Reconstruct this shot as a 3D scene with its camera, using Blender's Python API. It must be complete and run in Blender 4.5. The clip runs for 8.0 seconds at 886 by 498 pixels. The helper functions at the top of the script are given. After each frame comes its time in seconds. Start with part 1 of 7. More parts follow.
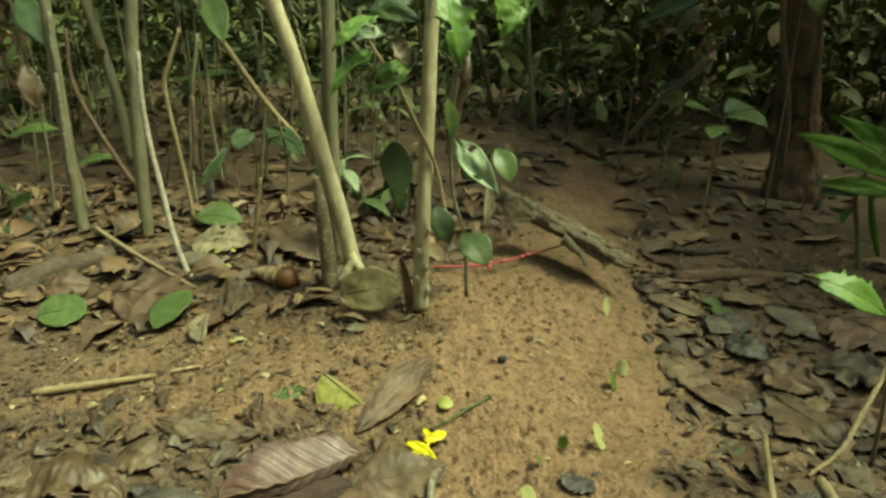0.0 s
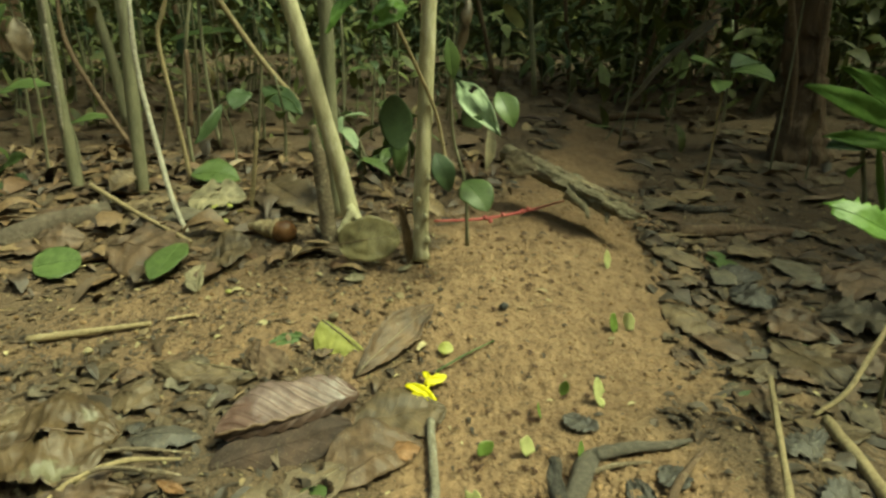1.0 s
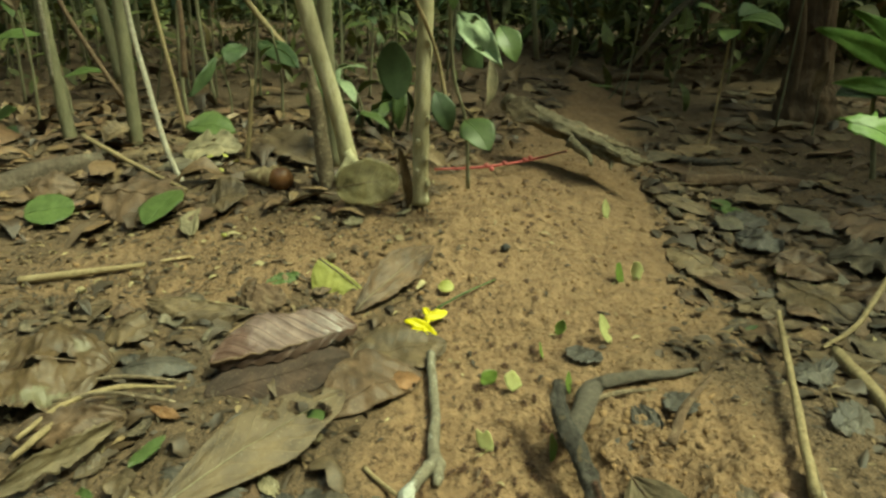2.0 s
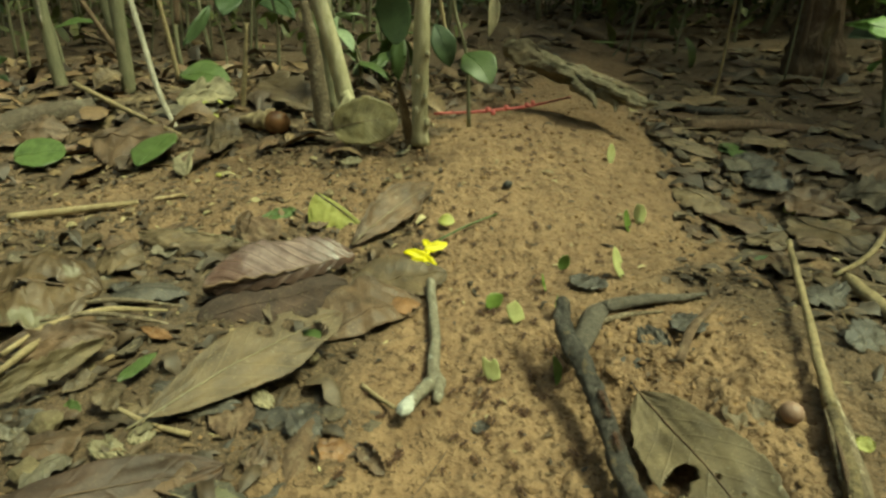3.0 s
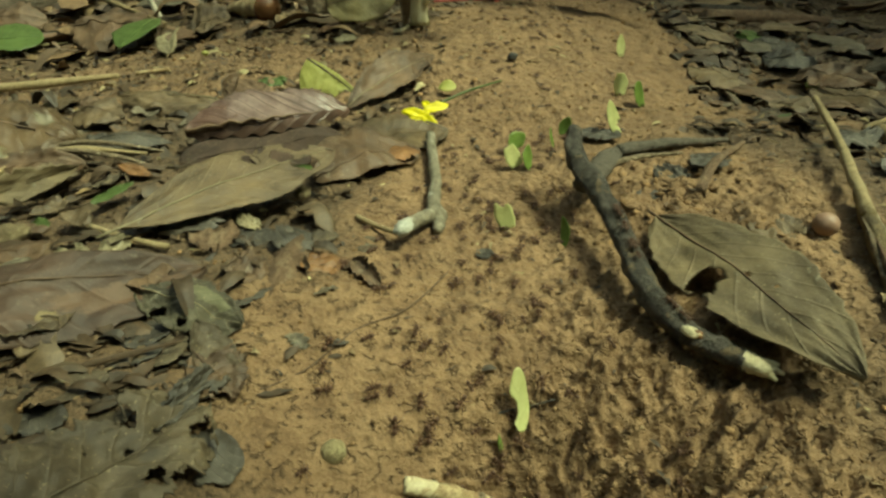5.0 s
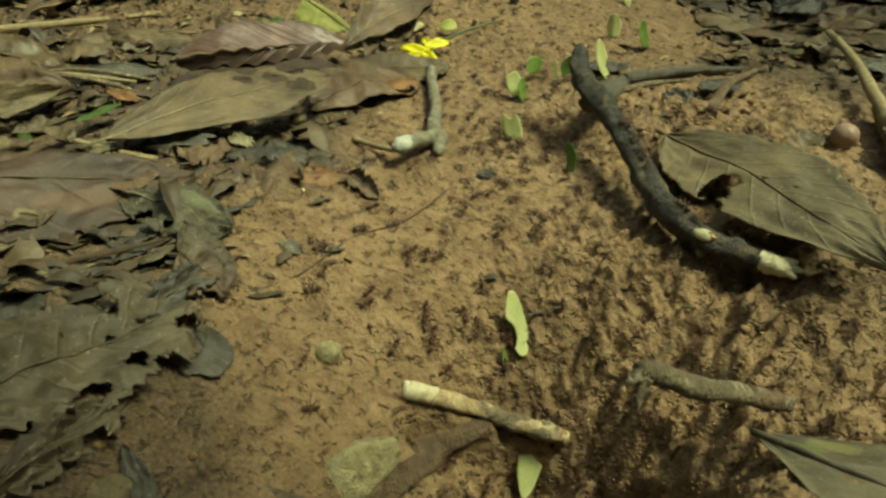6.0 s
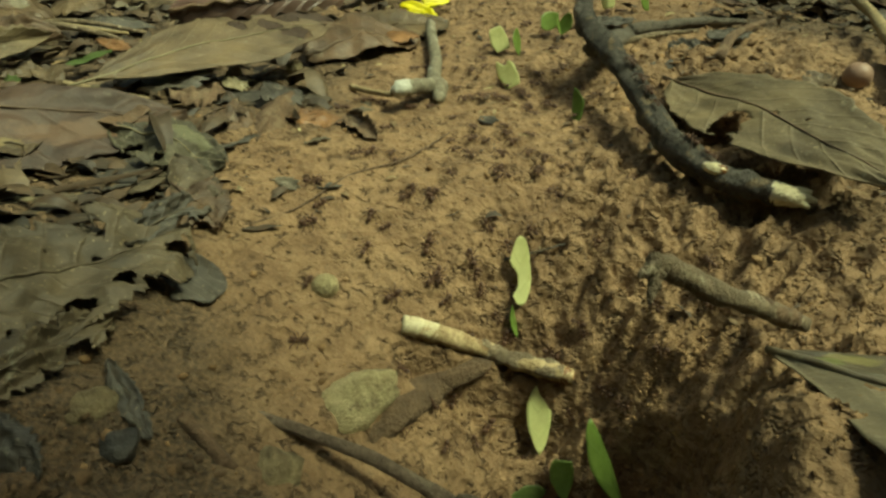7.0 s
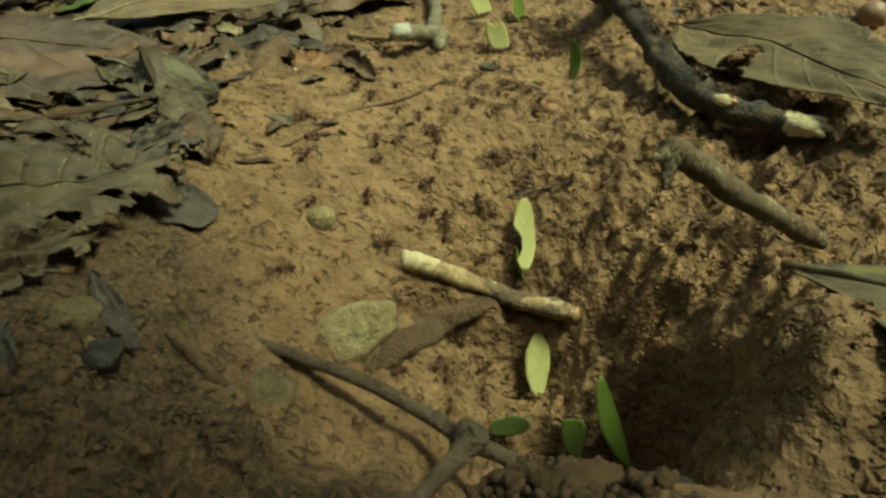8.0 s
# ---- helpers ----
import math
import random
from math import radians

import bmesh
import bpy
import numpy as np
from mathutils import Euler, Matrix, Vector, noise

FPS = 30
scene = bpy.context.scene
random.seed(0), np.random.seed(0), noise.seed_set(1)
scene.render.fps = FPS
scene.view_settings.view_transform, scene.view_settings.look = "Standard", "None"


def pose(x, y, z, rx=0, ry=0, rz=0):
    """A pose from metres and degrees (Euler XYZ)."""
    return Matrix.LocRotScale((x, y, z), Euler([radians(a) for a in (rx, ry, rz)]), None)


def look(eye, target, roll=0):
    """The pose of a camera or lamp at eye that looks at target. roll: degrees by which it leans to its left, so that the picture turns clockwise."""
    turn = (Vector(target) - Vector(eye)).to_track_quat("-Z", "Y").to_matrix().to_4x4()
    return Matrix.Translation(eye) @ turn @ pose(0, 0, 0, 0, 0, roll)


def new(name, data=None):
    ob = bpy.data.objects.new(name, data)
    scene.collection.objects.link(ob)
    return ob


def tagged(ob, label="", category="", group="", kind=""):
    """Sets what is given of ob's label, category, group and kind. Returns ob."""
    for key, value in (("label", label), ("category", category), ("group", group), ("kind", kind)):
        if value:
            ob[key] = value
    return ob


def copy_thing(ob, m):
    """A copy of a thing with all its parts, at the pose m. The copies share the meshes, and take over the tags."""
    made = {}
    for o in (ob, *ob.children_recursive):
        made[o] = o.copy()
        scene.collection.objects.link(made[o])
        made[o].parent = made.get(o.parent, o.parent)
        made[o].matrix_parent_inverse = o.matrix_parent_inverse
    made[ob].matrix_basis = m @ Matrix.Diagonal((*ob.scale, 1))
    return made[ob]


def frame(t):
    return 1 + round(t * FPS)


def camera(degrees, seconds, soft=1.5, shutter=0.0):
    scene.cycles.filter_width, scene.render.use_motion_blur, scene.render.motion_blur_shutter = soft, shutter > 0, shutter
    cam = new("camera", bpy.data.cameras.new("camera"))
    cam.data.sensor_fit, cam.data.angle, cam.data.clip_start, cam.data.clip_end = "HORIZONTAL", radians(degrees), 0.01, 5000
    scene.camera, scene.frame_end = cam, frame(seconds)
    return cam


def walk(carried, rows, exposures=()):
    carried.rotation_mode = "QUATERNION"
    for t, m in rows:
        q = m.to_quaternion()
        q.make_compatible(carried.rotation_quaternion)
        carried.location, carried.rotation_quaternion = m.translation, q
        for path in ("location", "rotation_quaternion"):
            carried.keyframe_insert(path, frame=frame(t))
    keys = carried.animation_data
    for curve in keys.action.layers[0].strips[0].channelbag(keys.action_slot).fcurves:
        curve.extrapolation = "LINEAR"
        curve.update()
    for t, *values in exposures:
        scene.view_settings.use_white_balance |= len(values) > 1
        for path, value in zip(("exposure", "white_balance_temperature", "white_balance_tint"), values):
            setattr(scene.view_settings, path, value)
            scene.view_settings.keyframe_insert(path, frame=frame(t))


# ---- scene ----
# The camera sinks beside a leafcutter trail, from knee height to a hand's width above the nest hole.
cam = camera(73.3, 8.0, soft=2.6)
METRES, EYE, TILT, LEAN, TURN = 0.5, 0.6, -17.0, 0.0, 0.0
ROWS = [
    (0.0, 0.0, 0.0, 0.0, 0.0, 0.0, -0.0),
    (0.5, 0.0003, 0.0208, -0.0591, 0.01, -0.95, 0.03),
    (1.0, 0.0009, 0.0441, -0.1252, 0.04, -1.96, 0.06),
    (2.5, -0.0006, 0.1091, -0.3416, 0.06, -5.07, 0.17),
    (3.0, 0.0012, 0.1284, -0.4152, 0.11, -6.14, 0.23),
    (3.5, -0.0001, 0.1458, -0.4841, 0.11, -7.09, 0.26),
    (4.0, 0.0004, 0.1637, -0.5611, 0.15, -8.14, 0.3),
    (5.5, -0.0013, 0.2029, -0.7634, 0.18, -10.77, 0.4),
    (6.0, -0.0012, 0.212, -0.821, 0.22, -11.48, 0.44),
    (6.5, -0.0019, 0.2177, -0.8612, 0.21, -11.98, 0.47),
    (7.0, -0.0027, 0.2225, -0.8973, 0.2, -12.44, 0.49),
    (7.5, -0.0035, 0.227, -0.9334, 0.18, -12.87, 0.54),
    (8.0, -0.0027, 0.2315, -0.9703, 0.29, -13.3, 0.59),
]
walk(cam, [(t, pose(0, 0, EYE, TILT, LEAN, TURN) @ pose(METRES * x, METRES * y, METRES * z, 90 + pitch, roll, yaw)) for t, x, y, z, yaw, pitch, roll in ROWS],
     [(0.0, 0.86, 7300, -30), (2.5, 0.7, 7300, -30), (5.5, 0.52, 7350, -30), (8.0, 0.43, 7600, -29)])

# Daylight under trees: a hazy sun from the right through a gap in the added canopy, and the sky.
SUN_HEIGHT, SUN_TURN = 60.0, 106.0
world = bpy.data.worlds.new("forest_sky")
scene.world = world
world.use_nodes = True
sky = world.node_tree.nodes.new("ShaderNodeTexSky")
sky.sky_type, sky.sun_disc = "NISHITA", False
sky.dust_density, sky.ozone_density = 7.0, 0.3
sky.sun_elevation, sky.sun_rotation = radians(SUN_HEIGHT), radians(SUN_TURN)
back = world.node_tree.nodes["Background"]
world.node_tree.links.new(sky.outputs[0], back.inputs[0])
back.inputs[1].default_value = 0.12
sun = new("sun", bpy.data.lights.new("sun", "SUN"))
sun.data.energy, sun.data.angle, sun.data.color = 2.6, radians(13), (1.0, 0.94, 0.8)
way = Vector((math.sin(radians(SUN_TURN)) * math.cos(radians(SUN_HEIGHT)), math.cos(radians(SUN_TURN)) * math.cos(radians(SUN_HEIGHT)), math.sin(radians(SUN_HEIGHT))))
sun.matrix_world = look(way * 10, (0, 0, 0))


# ---- materials ----
def nodes(name):
    m = bpy.data.materials.new(name)
    m.use_nodes = True
    return m, m.node_tree, m.node_tree.nodes["Principled BSDF"]


def put(tree, kind, **values):
    n = tree.nodes.new(kind)
    for k, v in values.items():
        n.inputs[k.replace("_", " ")].default_value = v
    return n


def noise_at(tree, coords, scale, detail=4.0, rough=0.6):
    n = put(tree, "ShaderNodeTexNoise", Scale=scale, Detail=detail, Roughness=rough)
    tree.links.new(coords, n.inputs["Vector"])
    return n.outputs["Fac"]


def ramp(tree, fac, *stops):
    r = tree.nodes.new("ShaderNodeValToRGB")
    while len(r.color_ramp.elements) < len(stops):
        r.color_ramp.elements.new(0.5)
    for e, (p, c) in zip(r.color_ramp.elements, stops):
        e.position, e.color = p, (*c, 1) if len(c) == 3 else c
    tree.links.new(fac, r.inputs[0])
    return r.outputs[0]


def mix(tree, fac, a, b, blend="MIX"):
    m = tree.nodes.new("ShaderNodeMix")
    m.data_type, m.blend_type = "RGBA", blend
    for socket, v in ((m.inputs[0], fac), (m.inputs[6], a), (m.inputs[7], b)):
        if hasattr(v, "links"):
            tree.links.new(v, socket)
        else:
            socket.default_value = v if not isinstance(v, tuple) else (*v, 1)
    return m.outputs[2]


def calc(tree, op, a, b=0.0, c=0.0):
    m = tree.nodes.new("ShaderNodeMath")
    m.operation = op
    for socket, v in zip(m.inputs, (a, b, c)):
        if hasattr(v, "links"):
            tree.links.new(v, socket)
        else:
            socket.default_value = v
    return m.outputs[0]


def bump(tree, bsdf, height, strength, distance):
    b = put(tree, "ShaderNodeBump", Strength=strength, Distance=distance)
    tree.links.new(height, b.inputs["Height"])
    tree.links.new(b.outputs[0], bsdf.inputs["Normal"])


def soil_material():
    m, t, p = nodes("clay_soil")
    co = t.nodes.new("ShaderNodeTexCoord").outputs["Object"]
    big, mid, fine = noise_at(t, co, 5, 3), noise_at(t, co, 45, 4, 0.5), noise_at(t, co, 420, 3, 0.6)
    clay = ramp(t, mid, (0.3, (0.162, 0.098, 0.051)), (0.5, (0.216, 0.135, 0.071)), (0.72, (0.266, 0.173, 0.094)))
    humus = ramp(t, fine, (0.35, (0.038, 0.026, 0.015)), (0.65, (0.13, 0.086, 0.048)))
    dirt = ramp(t, noise_at(t, co, 110, 3, 0.6), (0.3, (1, 1, 1)), (0.38, (0, 0, 0)))
    col = mix(t, calc(t, "MULTIPLY", dirt, 0.5), clay, humus)
    col = mix(t, 0.16, col, ramp(t, fine, (0.3, (0.1, 0.06, 0.03)), (0.7, (0.42, 0.29, 0.16))), "MIX")
    mp = put(t, "ShaderNodeMapping")
    mp.inputs["Scale"].default_value, mp.inputs["Rotation"].default_value = (0.7, 1, 1), (0, 0, 0.64)
    t.links.new(co, mp.inputs[0])
    thread = calc(t, "ABSOLUTE", calc(t, "SUBTRACT", noise_at(t, mp.outputs[0], 150, 2.0, 0.5), 0.5))
    crease = ramp(t, thread, (0.0, (1, 1, 1)), (0.075, (0, 0, 0)))
    some = ramp(t, noise_at(t, co, 110, 2), (0.52, (0, 0, 0)), (0.6, (1, 1, 1)))
    crease = calc(t, "MULTIPLY", crease, some)
    col = mix(t, calc(t, "MULTIPLY", crease, 0.42), col, (0.065, 0.038, 0.02))
    col = mix(t, 0.8, col, ramp(t, noise_at(t, co, 11, 4, 0.65), (0.3, (0.74, 0.71, 0.68)), (0.7, (1.1, 1.09, 1.08))), "MULTIPLY")
    att = t.nodes.new("ShaderNodeAttribute")
    att.attribute_name = "litter"
    col = mix(t, calc(t, "MULTIPLY", att.outputs["Fac"], calc(t, "ADD", 0.45, calc(t, "MULTIPLY", big, 0.8))), col, humus)
    # Humus by the hole: dark soil, with shade also put into its colour.
    col = mix(t, calc(t, "MULTIPLY", calc(t, "MAXIMUM", calc(t, "SUBTRACT", att.outputs["Fac"], 1.0), 0.0), calc(t, "ADD", 0.6, calc(t, "MULTIPLY", mid, 0.7))), col, ramp(t, fine, (0.35, (0.045, 0.028, 0.014)), (0.65, (0.13, 0.08, 0.04))))
    t.links.new(col, p.inputs["Base Color"])
    p.inputs["Roughness"].default_value = 0.88
    crack = put(t, "ShaderNodeTexVoronoi", Scale=130.0)
    t.links.new(co, crack.inputs["Vector"])
    h = calc(t, "ADD", calc(t, "MULTIPLY", mid, 1.2), calc(t, "ADD", calc(t, "MULTIPLY", fine, 0.16), calc(t, "MULTIPLY", crack.outputs["Distance"], 0.3)))
    streak = noise_at(t, mp.outputs[0], 190, 3, 0.6)
    h = calc(t, "ADD", calc(t, "SUBTRACT", h, calc(t, "MULTIPLY", crease, 0.4)), calc(t, "MULTIPLY", streak, 0.2))
    bump(t, p, h, 0.85, 0.012)
    return m


def leaf_material(name, low, high, vein=(0.3, 0.24, 0.14), rough=0.68, veins=9.0, spots=0.3, glow=0.0, spread=0.25, slant=0.45, ink=0.32):
    """A blade with a noise-mottled colour between low and high, side veins along its UV map, mould spots and a thin sheet's translucency."""
    m, t, p = nodes(name)
    co = t.nodes.new("ShaderNodeTexCoord")
    ob, uv = co.outputs["Object"], co.outputs["UV"]
    info = t.nodes.new("ShaderNodeObjectInfo").outputs["Random"]
    island = t.nodes.new("ShaderNodeNewGeometry").outputs["Random Per Island"]
    base = ramp(t, calc(t, "ADD", calc(t, "MULTIPLY", noise_at(t, ob, 28, 5), 0.75), calc(t, "MULTIPLY", noise_at(t, ob, 260, 3), 0.25)), (0.32, low), (0.68, high))
    base = mix(t, 0.25 if glow else 0.9, base, ramp(t, noise_at(t, ob, 14, 5, 0.7), (0.3, (0.42, 0.39, 0.36)), (0.5, (0.88, 0.87, 0.86)), (0.7, (1.16, 1.13, 1.07))), "MULTIPLY")
    sep = t.nodes.new("ShaderNodeSeparateXYZ")
    t.links.new(uv, sep.inputs[0])
    side = calc(t, "ABSOLUTE", calc(t, "SUBTRACT", sep.outputs[1], 0.5))
    band = calc(t, "FRACT", calc(t, "SUBTRACT", calc(t, "MULTIPLY", sep.outputs[0], veins), calc(t, "MULTIPLY", side, veins * slant)))
    line = calc(t, "SUBTRACT", 1.0, calc(t, "MINIMUM", calc(t, "MULTIPLY", calc(t, "ABSOLUTE", calc(t, "SUBTRACT", band, 0.5)), 12.0), 1.0))
    col = mix(t, calc(t, "MULTIPLY", line, ink), base, vein)
    spot = ramp(t, noise_at(t, ob, 95, 4, 0.7), (0.62, (0, 0, 0)), (0.72, (1, 1, 1)))
    col = mix(t, calc(t, "MULTIPLY", spot, spots), col, (0.42, 0.4, 0.3))
    dark = ramp(t, noise_at(t, ob, 60, 4, 0.7), (0.28, (1, 1, 1)), (0.4, (0, 0, 0)))
    col = mix(t, calc(t, "MULTIPLY", dark, spots * 1.2), col, (0.035, 0.028, 0.018))
    speck = ramp(t, noise_at(t, ob, 330, 2), (0.64, (0, 0, 0)), (0.7, (1, 1, 1)))
    col = mix(t, calc(t, "MULTIPLY", speck, min(spots * 1.6, 0.5)), col, (0.3, 0.24, 0.14))
    hsv = put(t, "ShaderNodeHueSaturation")
    t.links.new(col, hsv.inputs["Color"])
    vary = calc(t, "ADD", calc(t, "MULTIPLY", calc(t, "ADD", info, island), spread), 1.0 - spread)
    t.links.new(vary, hsv.inputs["Value"])
    col = hsv.outputs[0]
    t.links.new(col, p.inputs["Base Color"])
    p.inputs["Roughness"].default_value = rough
    bump(t, p, calc(t, "ADD", calc(t, "MULTIPLY", line, 0.5), noise_at(t, ob, 190, 4, 0.7)), 0.2 if glow else 0.5, 0.002)
    if glow:
        tr = t.nodes.new("ShaderNodeBsdfTranslucent")
        t.links.new(col, tr.inputs[0])
        ms = t.nodes.new("ShaderNodeMixShader")
        ms.inputs[0].default_value = glow
        t.links.new(p.outputs[0], ms.inputs[1])
        t.links.new(tr.outputs[0], ms.inputs[2])
        t.links.new(ms.outputs[0], t.nodes["Material Output"].inputs[0])
    return m


def stain_or_shade(m, u, v, size, colour, strength=0.8, rag=0.6):
    """A ragged blotch of its own colour, a stain or painted shade, at u, v on the blade; size is its share of the
    blade, along and across.
    """
    t = m.node_tree
    p = t.nodes["Principled BSDF"]
    co = t.nodes.new("ShaderNodeTexCoord")
    sep = t.nodes.new("ShaderNodeSeparateXYZ")
    t.links.new(co.outputs["UV"], sep.inputs[0])
    du = calc(t, "DIVIDE", calc(t, "SUBTRACT", sep.outputs[0], u), size[0])
    dv = calc(t, "DIVIDE", calc(t, "SUBTRACT", sep.outputs[1], v), size[1])
    far = calc(t, "SQRT", calc(t, "ADD", calc(t, "MULTIPLY", du, du), calc(t, "MULTIPLY", dv, dv)))
    far = calc(t, "ADD", far, calc(t, "MULTIPLY", calc(t, "SUBTRACT", noise_at(t, co.outputs["Object"], 90, 4, 0.65), 0.5), 2 * rag))
    spot = ramp(t, far, (0.75, (1, 1, 1)), (1.05, (0, 0, 0)))
    old = p.inputs["Base Color"].links[0].from_socket
    t.links.new(mix(t, calc(t, "MULTIPLY", spot, strength), old, colour), p.inputs["Base Color"])


def bark_material(name, low, high, patch=(0.4, 0.42, 0.32), patches=0.3, rough=0.85, scale=60.0, relief=0.003, stretch=1.0):
    m, t, p = nodes(name)
    ob = t.nodes.new("ShaderNodeTexCoord").outputs["Object"]
    mp = put(t, "ShaderNodeMapping")
    mp.inputs["Scale"].default_value = (1, 1, stretch)
    t.links.new(ob, mp.inputs[0])
    ob = mp.outputs[0]
    n = noise_at(t, ob, scale, 5, 0.65)
    col = ramp(t, n, (0.3, low), (0.7, high))
    lichen = ramp(t, noise_at(t, ob, scale * 0.6, 4, 0.7), (0.56, (0, 0, 0)), (0.64, (1, 1, 1)))
    col = mix(t, calc(t, "MULTIPLY", lichen, patches), col, patch)
    t.links.new(col, p.inputs["Base Color"])
    p.inputs["Roughness"].default_value = rough
    bump(t, p, calc(t, "ADD", n, calc(t, "MULTIPLY", noise_at(t, ob, scale * 4, 4, 0.7), 0.7)), 0.9, relief)
    return m


def island_material(name, stops, rough=0.7, scale=120.0):
    """Many loose pieces in one mesh, each with its own colour out of stops."""
    m, t, p = nodes(name)
    ob = t.nodes.new("ShaderNodeTexCoord").outputs["Object"]
    island = t.nodes.new("ShaderNodeNewGeometry").outputs["Random Per Island"]
    col = ramp(t, island, *stops)
    n = noise_at(t, ob, scale, 4, 0.7)
    col = mix(t, 0.85, col, ramp(t, n, (0.25, (0.35, 0.33, 0.3)), (0.75, (1.3, 1.25, 1.15))), "MULTIPLY")
    t.links.new(col, p.inputs["Base Color"])
    p.inputs["Roughness"].default_value = rough
    bump(t, p, n, 0.5, 0.002)
    return m


SOIL = soil_material()
TAN = leaf_material("tan_leaf", (0.088, 0.06, 0.032), (0.155, 0.111, 0.06), (0.23, 0.175, 0.1), 0.62)
RUSSET = leaf_material("russet_leaf", (0.05, 0.03, 0.02), (0.092, 0.056, 0.037), (0.11, 0.072, 0.05), 0.62, 6.0, 0.14)
stain_or_shade(RUSSET, 0.52, 0.2, (0.035, 0.07), (0.22, 0.17, 0.07), 0.65, 1.2)
stain_or_shade(RUSSET, 0.75, 0.3, (0.25, 0.12), (0.13, 0.075, 0.04), 0.6, 0.8)
UMBER = leaf_material("umber_leaf", (0.064, 0.041, 0.024), (0.135, 0.084, 0.047), (0.11, 0.074, 0.045), 0.58)
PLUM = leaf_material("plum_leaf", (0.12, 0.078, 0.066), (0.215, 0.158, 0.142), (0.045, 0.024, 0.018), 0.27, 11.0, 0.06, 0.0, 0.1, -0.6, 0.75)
stain_or_shade(PLUM, 0.05, 0.7, (0.25, 0.3), (0.11, 0.06, 0.042), 0.7)
# The hanging half below the midrib: its shade is put into the colour.
stain_or_shade(PLUM, 0.5, 0.0, (6.0, 0.49), (0.06, 0.036, 0.026), 0.85, 0.03)
stain_or_shade(PLUM, 0.97, 0.7, (0.12, 0.4), (0.11, 0.06, 0.042), 0.7)
OLIVE = leaf_material("olive_leaf", (0.06, 0.042, 0.023), (0.12, 0.084, 0.045), (0.17, 0.13, 0.072), 0.55, 8.0, 0.2)
SLATE = leaf_material("slate_leaf", (0.034, 0.029, 0.023), (0.082, 0.072, 0.058), (0.11, 0.098, 0.078), 0.55, 7.0, 0.25)
RUST = leaf_material("rust_leaf", (0.15, 0.07, 0.024), (0.26, 0.135, 0.055), (0.24, 0.15, 0.07), 0.5, 6.0, 0.15)
PALE = leaf_material("pale_leaf", (0.14, 0.12, 0.068), (0.25, 0.215, 0.13), (0.36, 0.31, 0.2), 0.65, 7.0, 0.3)
GREEN = leaf_material("green_leaf", (0.09, 0.135, 0.04), (0.145, 0.205, 0.065), (0.2, 0.26, 0.1), 0.42, 8.0, 0.1, 0.4)
DARKGREEN = leaf_material("dark_green_leaf", (0.04, 0.066, 0.025), (0.078, 0.118, 0.048), (0.1, 0.14, 0.065), 0.5, 8.0, 0.12, 0.25, 0.35)
GREYGREEN = leaf_material("grey_green_leaf", (0.19, 0.26, 0.14), (0.36, 0.43, 0.26), (0.4, 0.46, 0.3), 0.5, 8.0, 0.3, 0.3)
LIME = leaf_material("lime_leaf", (0.3, 0.31, 0.07), (0.44, 0.43, 0.13), (0.26, 0.22, 0.07), 0.5, 10.0, 0.12, 0.2)
CUT = leaf_material("cut_leaf_underside", (0.55, 0.56, 0.24), (0.66, 0.68, 0.33), (0.4, 0.43, 0.16), 0.55, 2.5, 0.03, 0.35, 0.08)
CUTDARK = leaf_material("cut_leaf_upper_side", (0.14, 0.215, 0.042), (0.235, 0.335, 0.08), (0.2, 0.3, 0.085), 0.4, 2.5, 0.03, 0.4, 0.15)
YELLOW = leaf_material("yellow_petal", (0.7, 0.6, 0.01), (0.85, 0.78, 0.03), (0.7, 0.6, 0.02), 0.5, 4.0, 0.02, 0.2, 0.05)
SAPLING = bark_material("sapling_bark", (0.33, 0.29, 0.165), (0.54, 0.49, 0.31), (0.6, 0.56, 0.41), 0.45, 0.8, 70.0, 0.003, 0.3)
GREENSTEM = bark_material("green_stem_bark", (0.12, 0.115, 0.065), (0.225, 0.21, 0.125), (0.31, 0.285, 0.19), 0.35, 0.7, 60.0, 0.002, 0.3)
TWIG = bark_material("dry_twig", (0.2, 0.15, 0.075), (0.36, 0.28, 0.15), (0.42, 0.37, 0.24), 0.3, 0.75, 120.0, 0.002)
BROWNWOOD = bark_material("brown_wood", (0.075, 0.045, 0.026), (0.165, 0.105, 0.06), (0.25, 0.19, 0.12), 0.4, 0.8, 90.0, 0.003)
DARKBARK = bark_material("dark_bark", (0.035, 0.03, 0.025), (0.17, 0.15, 0.125), (0.26, 0.19, 0.11), 0.85, 0.75, 130.0, 0.014)
LICHEN = bark_material("lichen_bark", (0.13, 0.11, 0.075), (0.27, 0.24, 0.17), (0.48, 0.48, 0.4), 0.55, 0.8, 110.0, 0.003)
CHALK = bark_material("white_lichen", (0.45, 0.45, 0.38), (0.68, 0.68, 0.6), (0.3, 0.28, 0.2), 0.4, 0.8, 160.0, 0.003)
FRESHWOOD = bark_material("bared_wood", (0.3, 0.21, 0.1), (0.58, 0.46, 0.27), (0.2, 0.12, 0.055), 0.75, 0.75, 110.0, 0.003)
WHITEWOOD = bark_material("white_wood", (0.6, 0.51, 0.29), (0.82, 0.75, 0.52), (0.4, 0.28, 0.12), 0.3, 0.6, 160.0, 0.003)
LOGWOOD = bark_material("rotten_log", (0.14, 0.115, 0.068), (0.28, 0.235, 0.15), (0.09, 0.072, 0.043), 0.5, 0.9, 60.0, 0.01)
TREEBARK = bark_material("tree_bark", (0.055, 0.034, 0.019), (0.15, 0.092, 0.052), (0.1, 0.1, 0.055), 0.4, 0.9, 16.0, 0.014, 0.3)
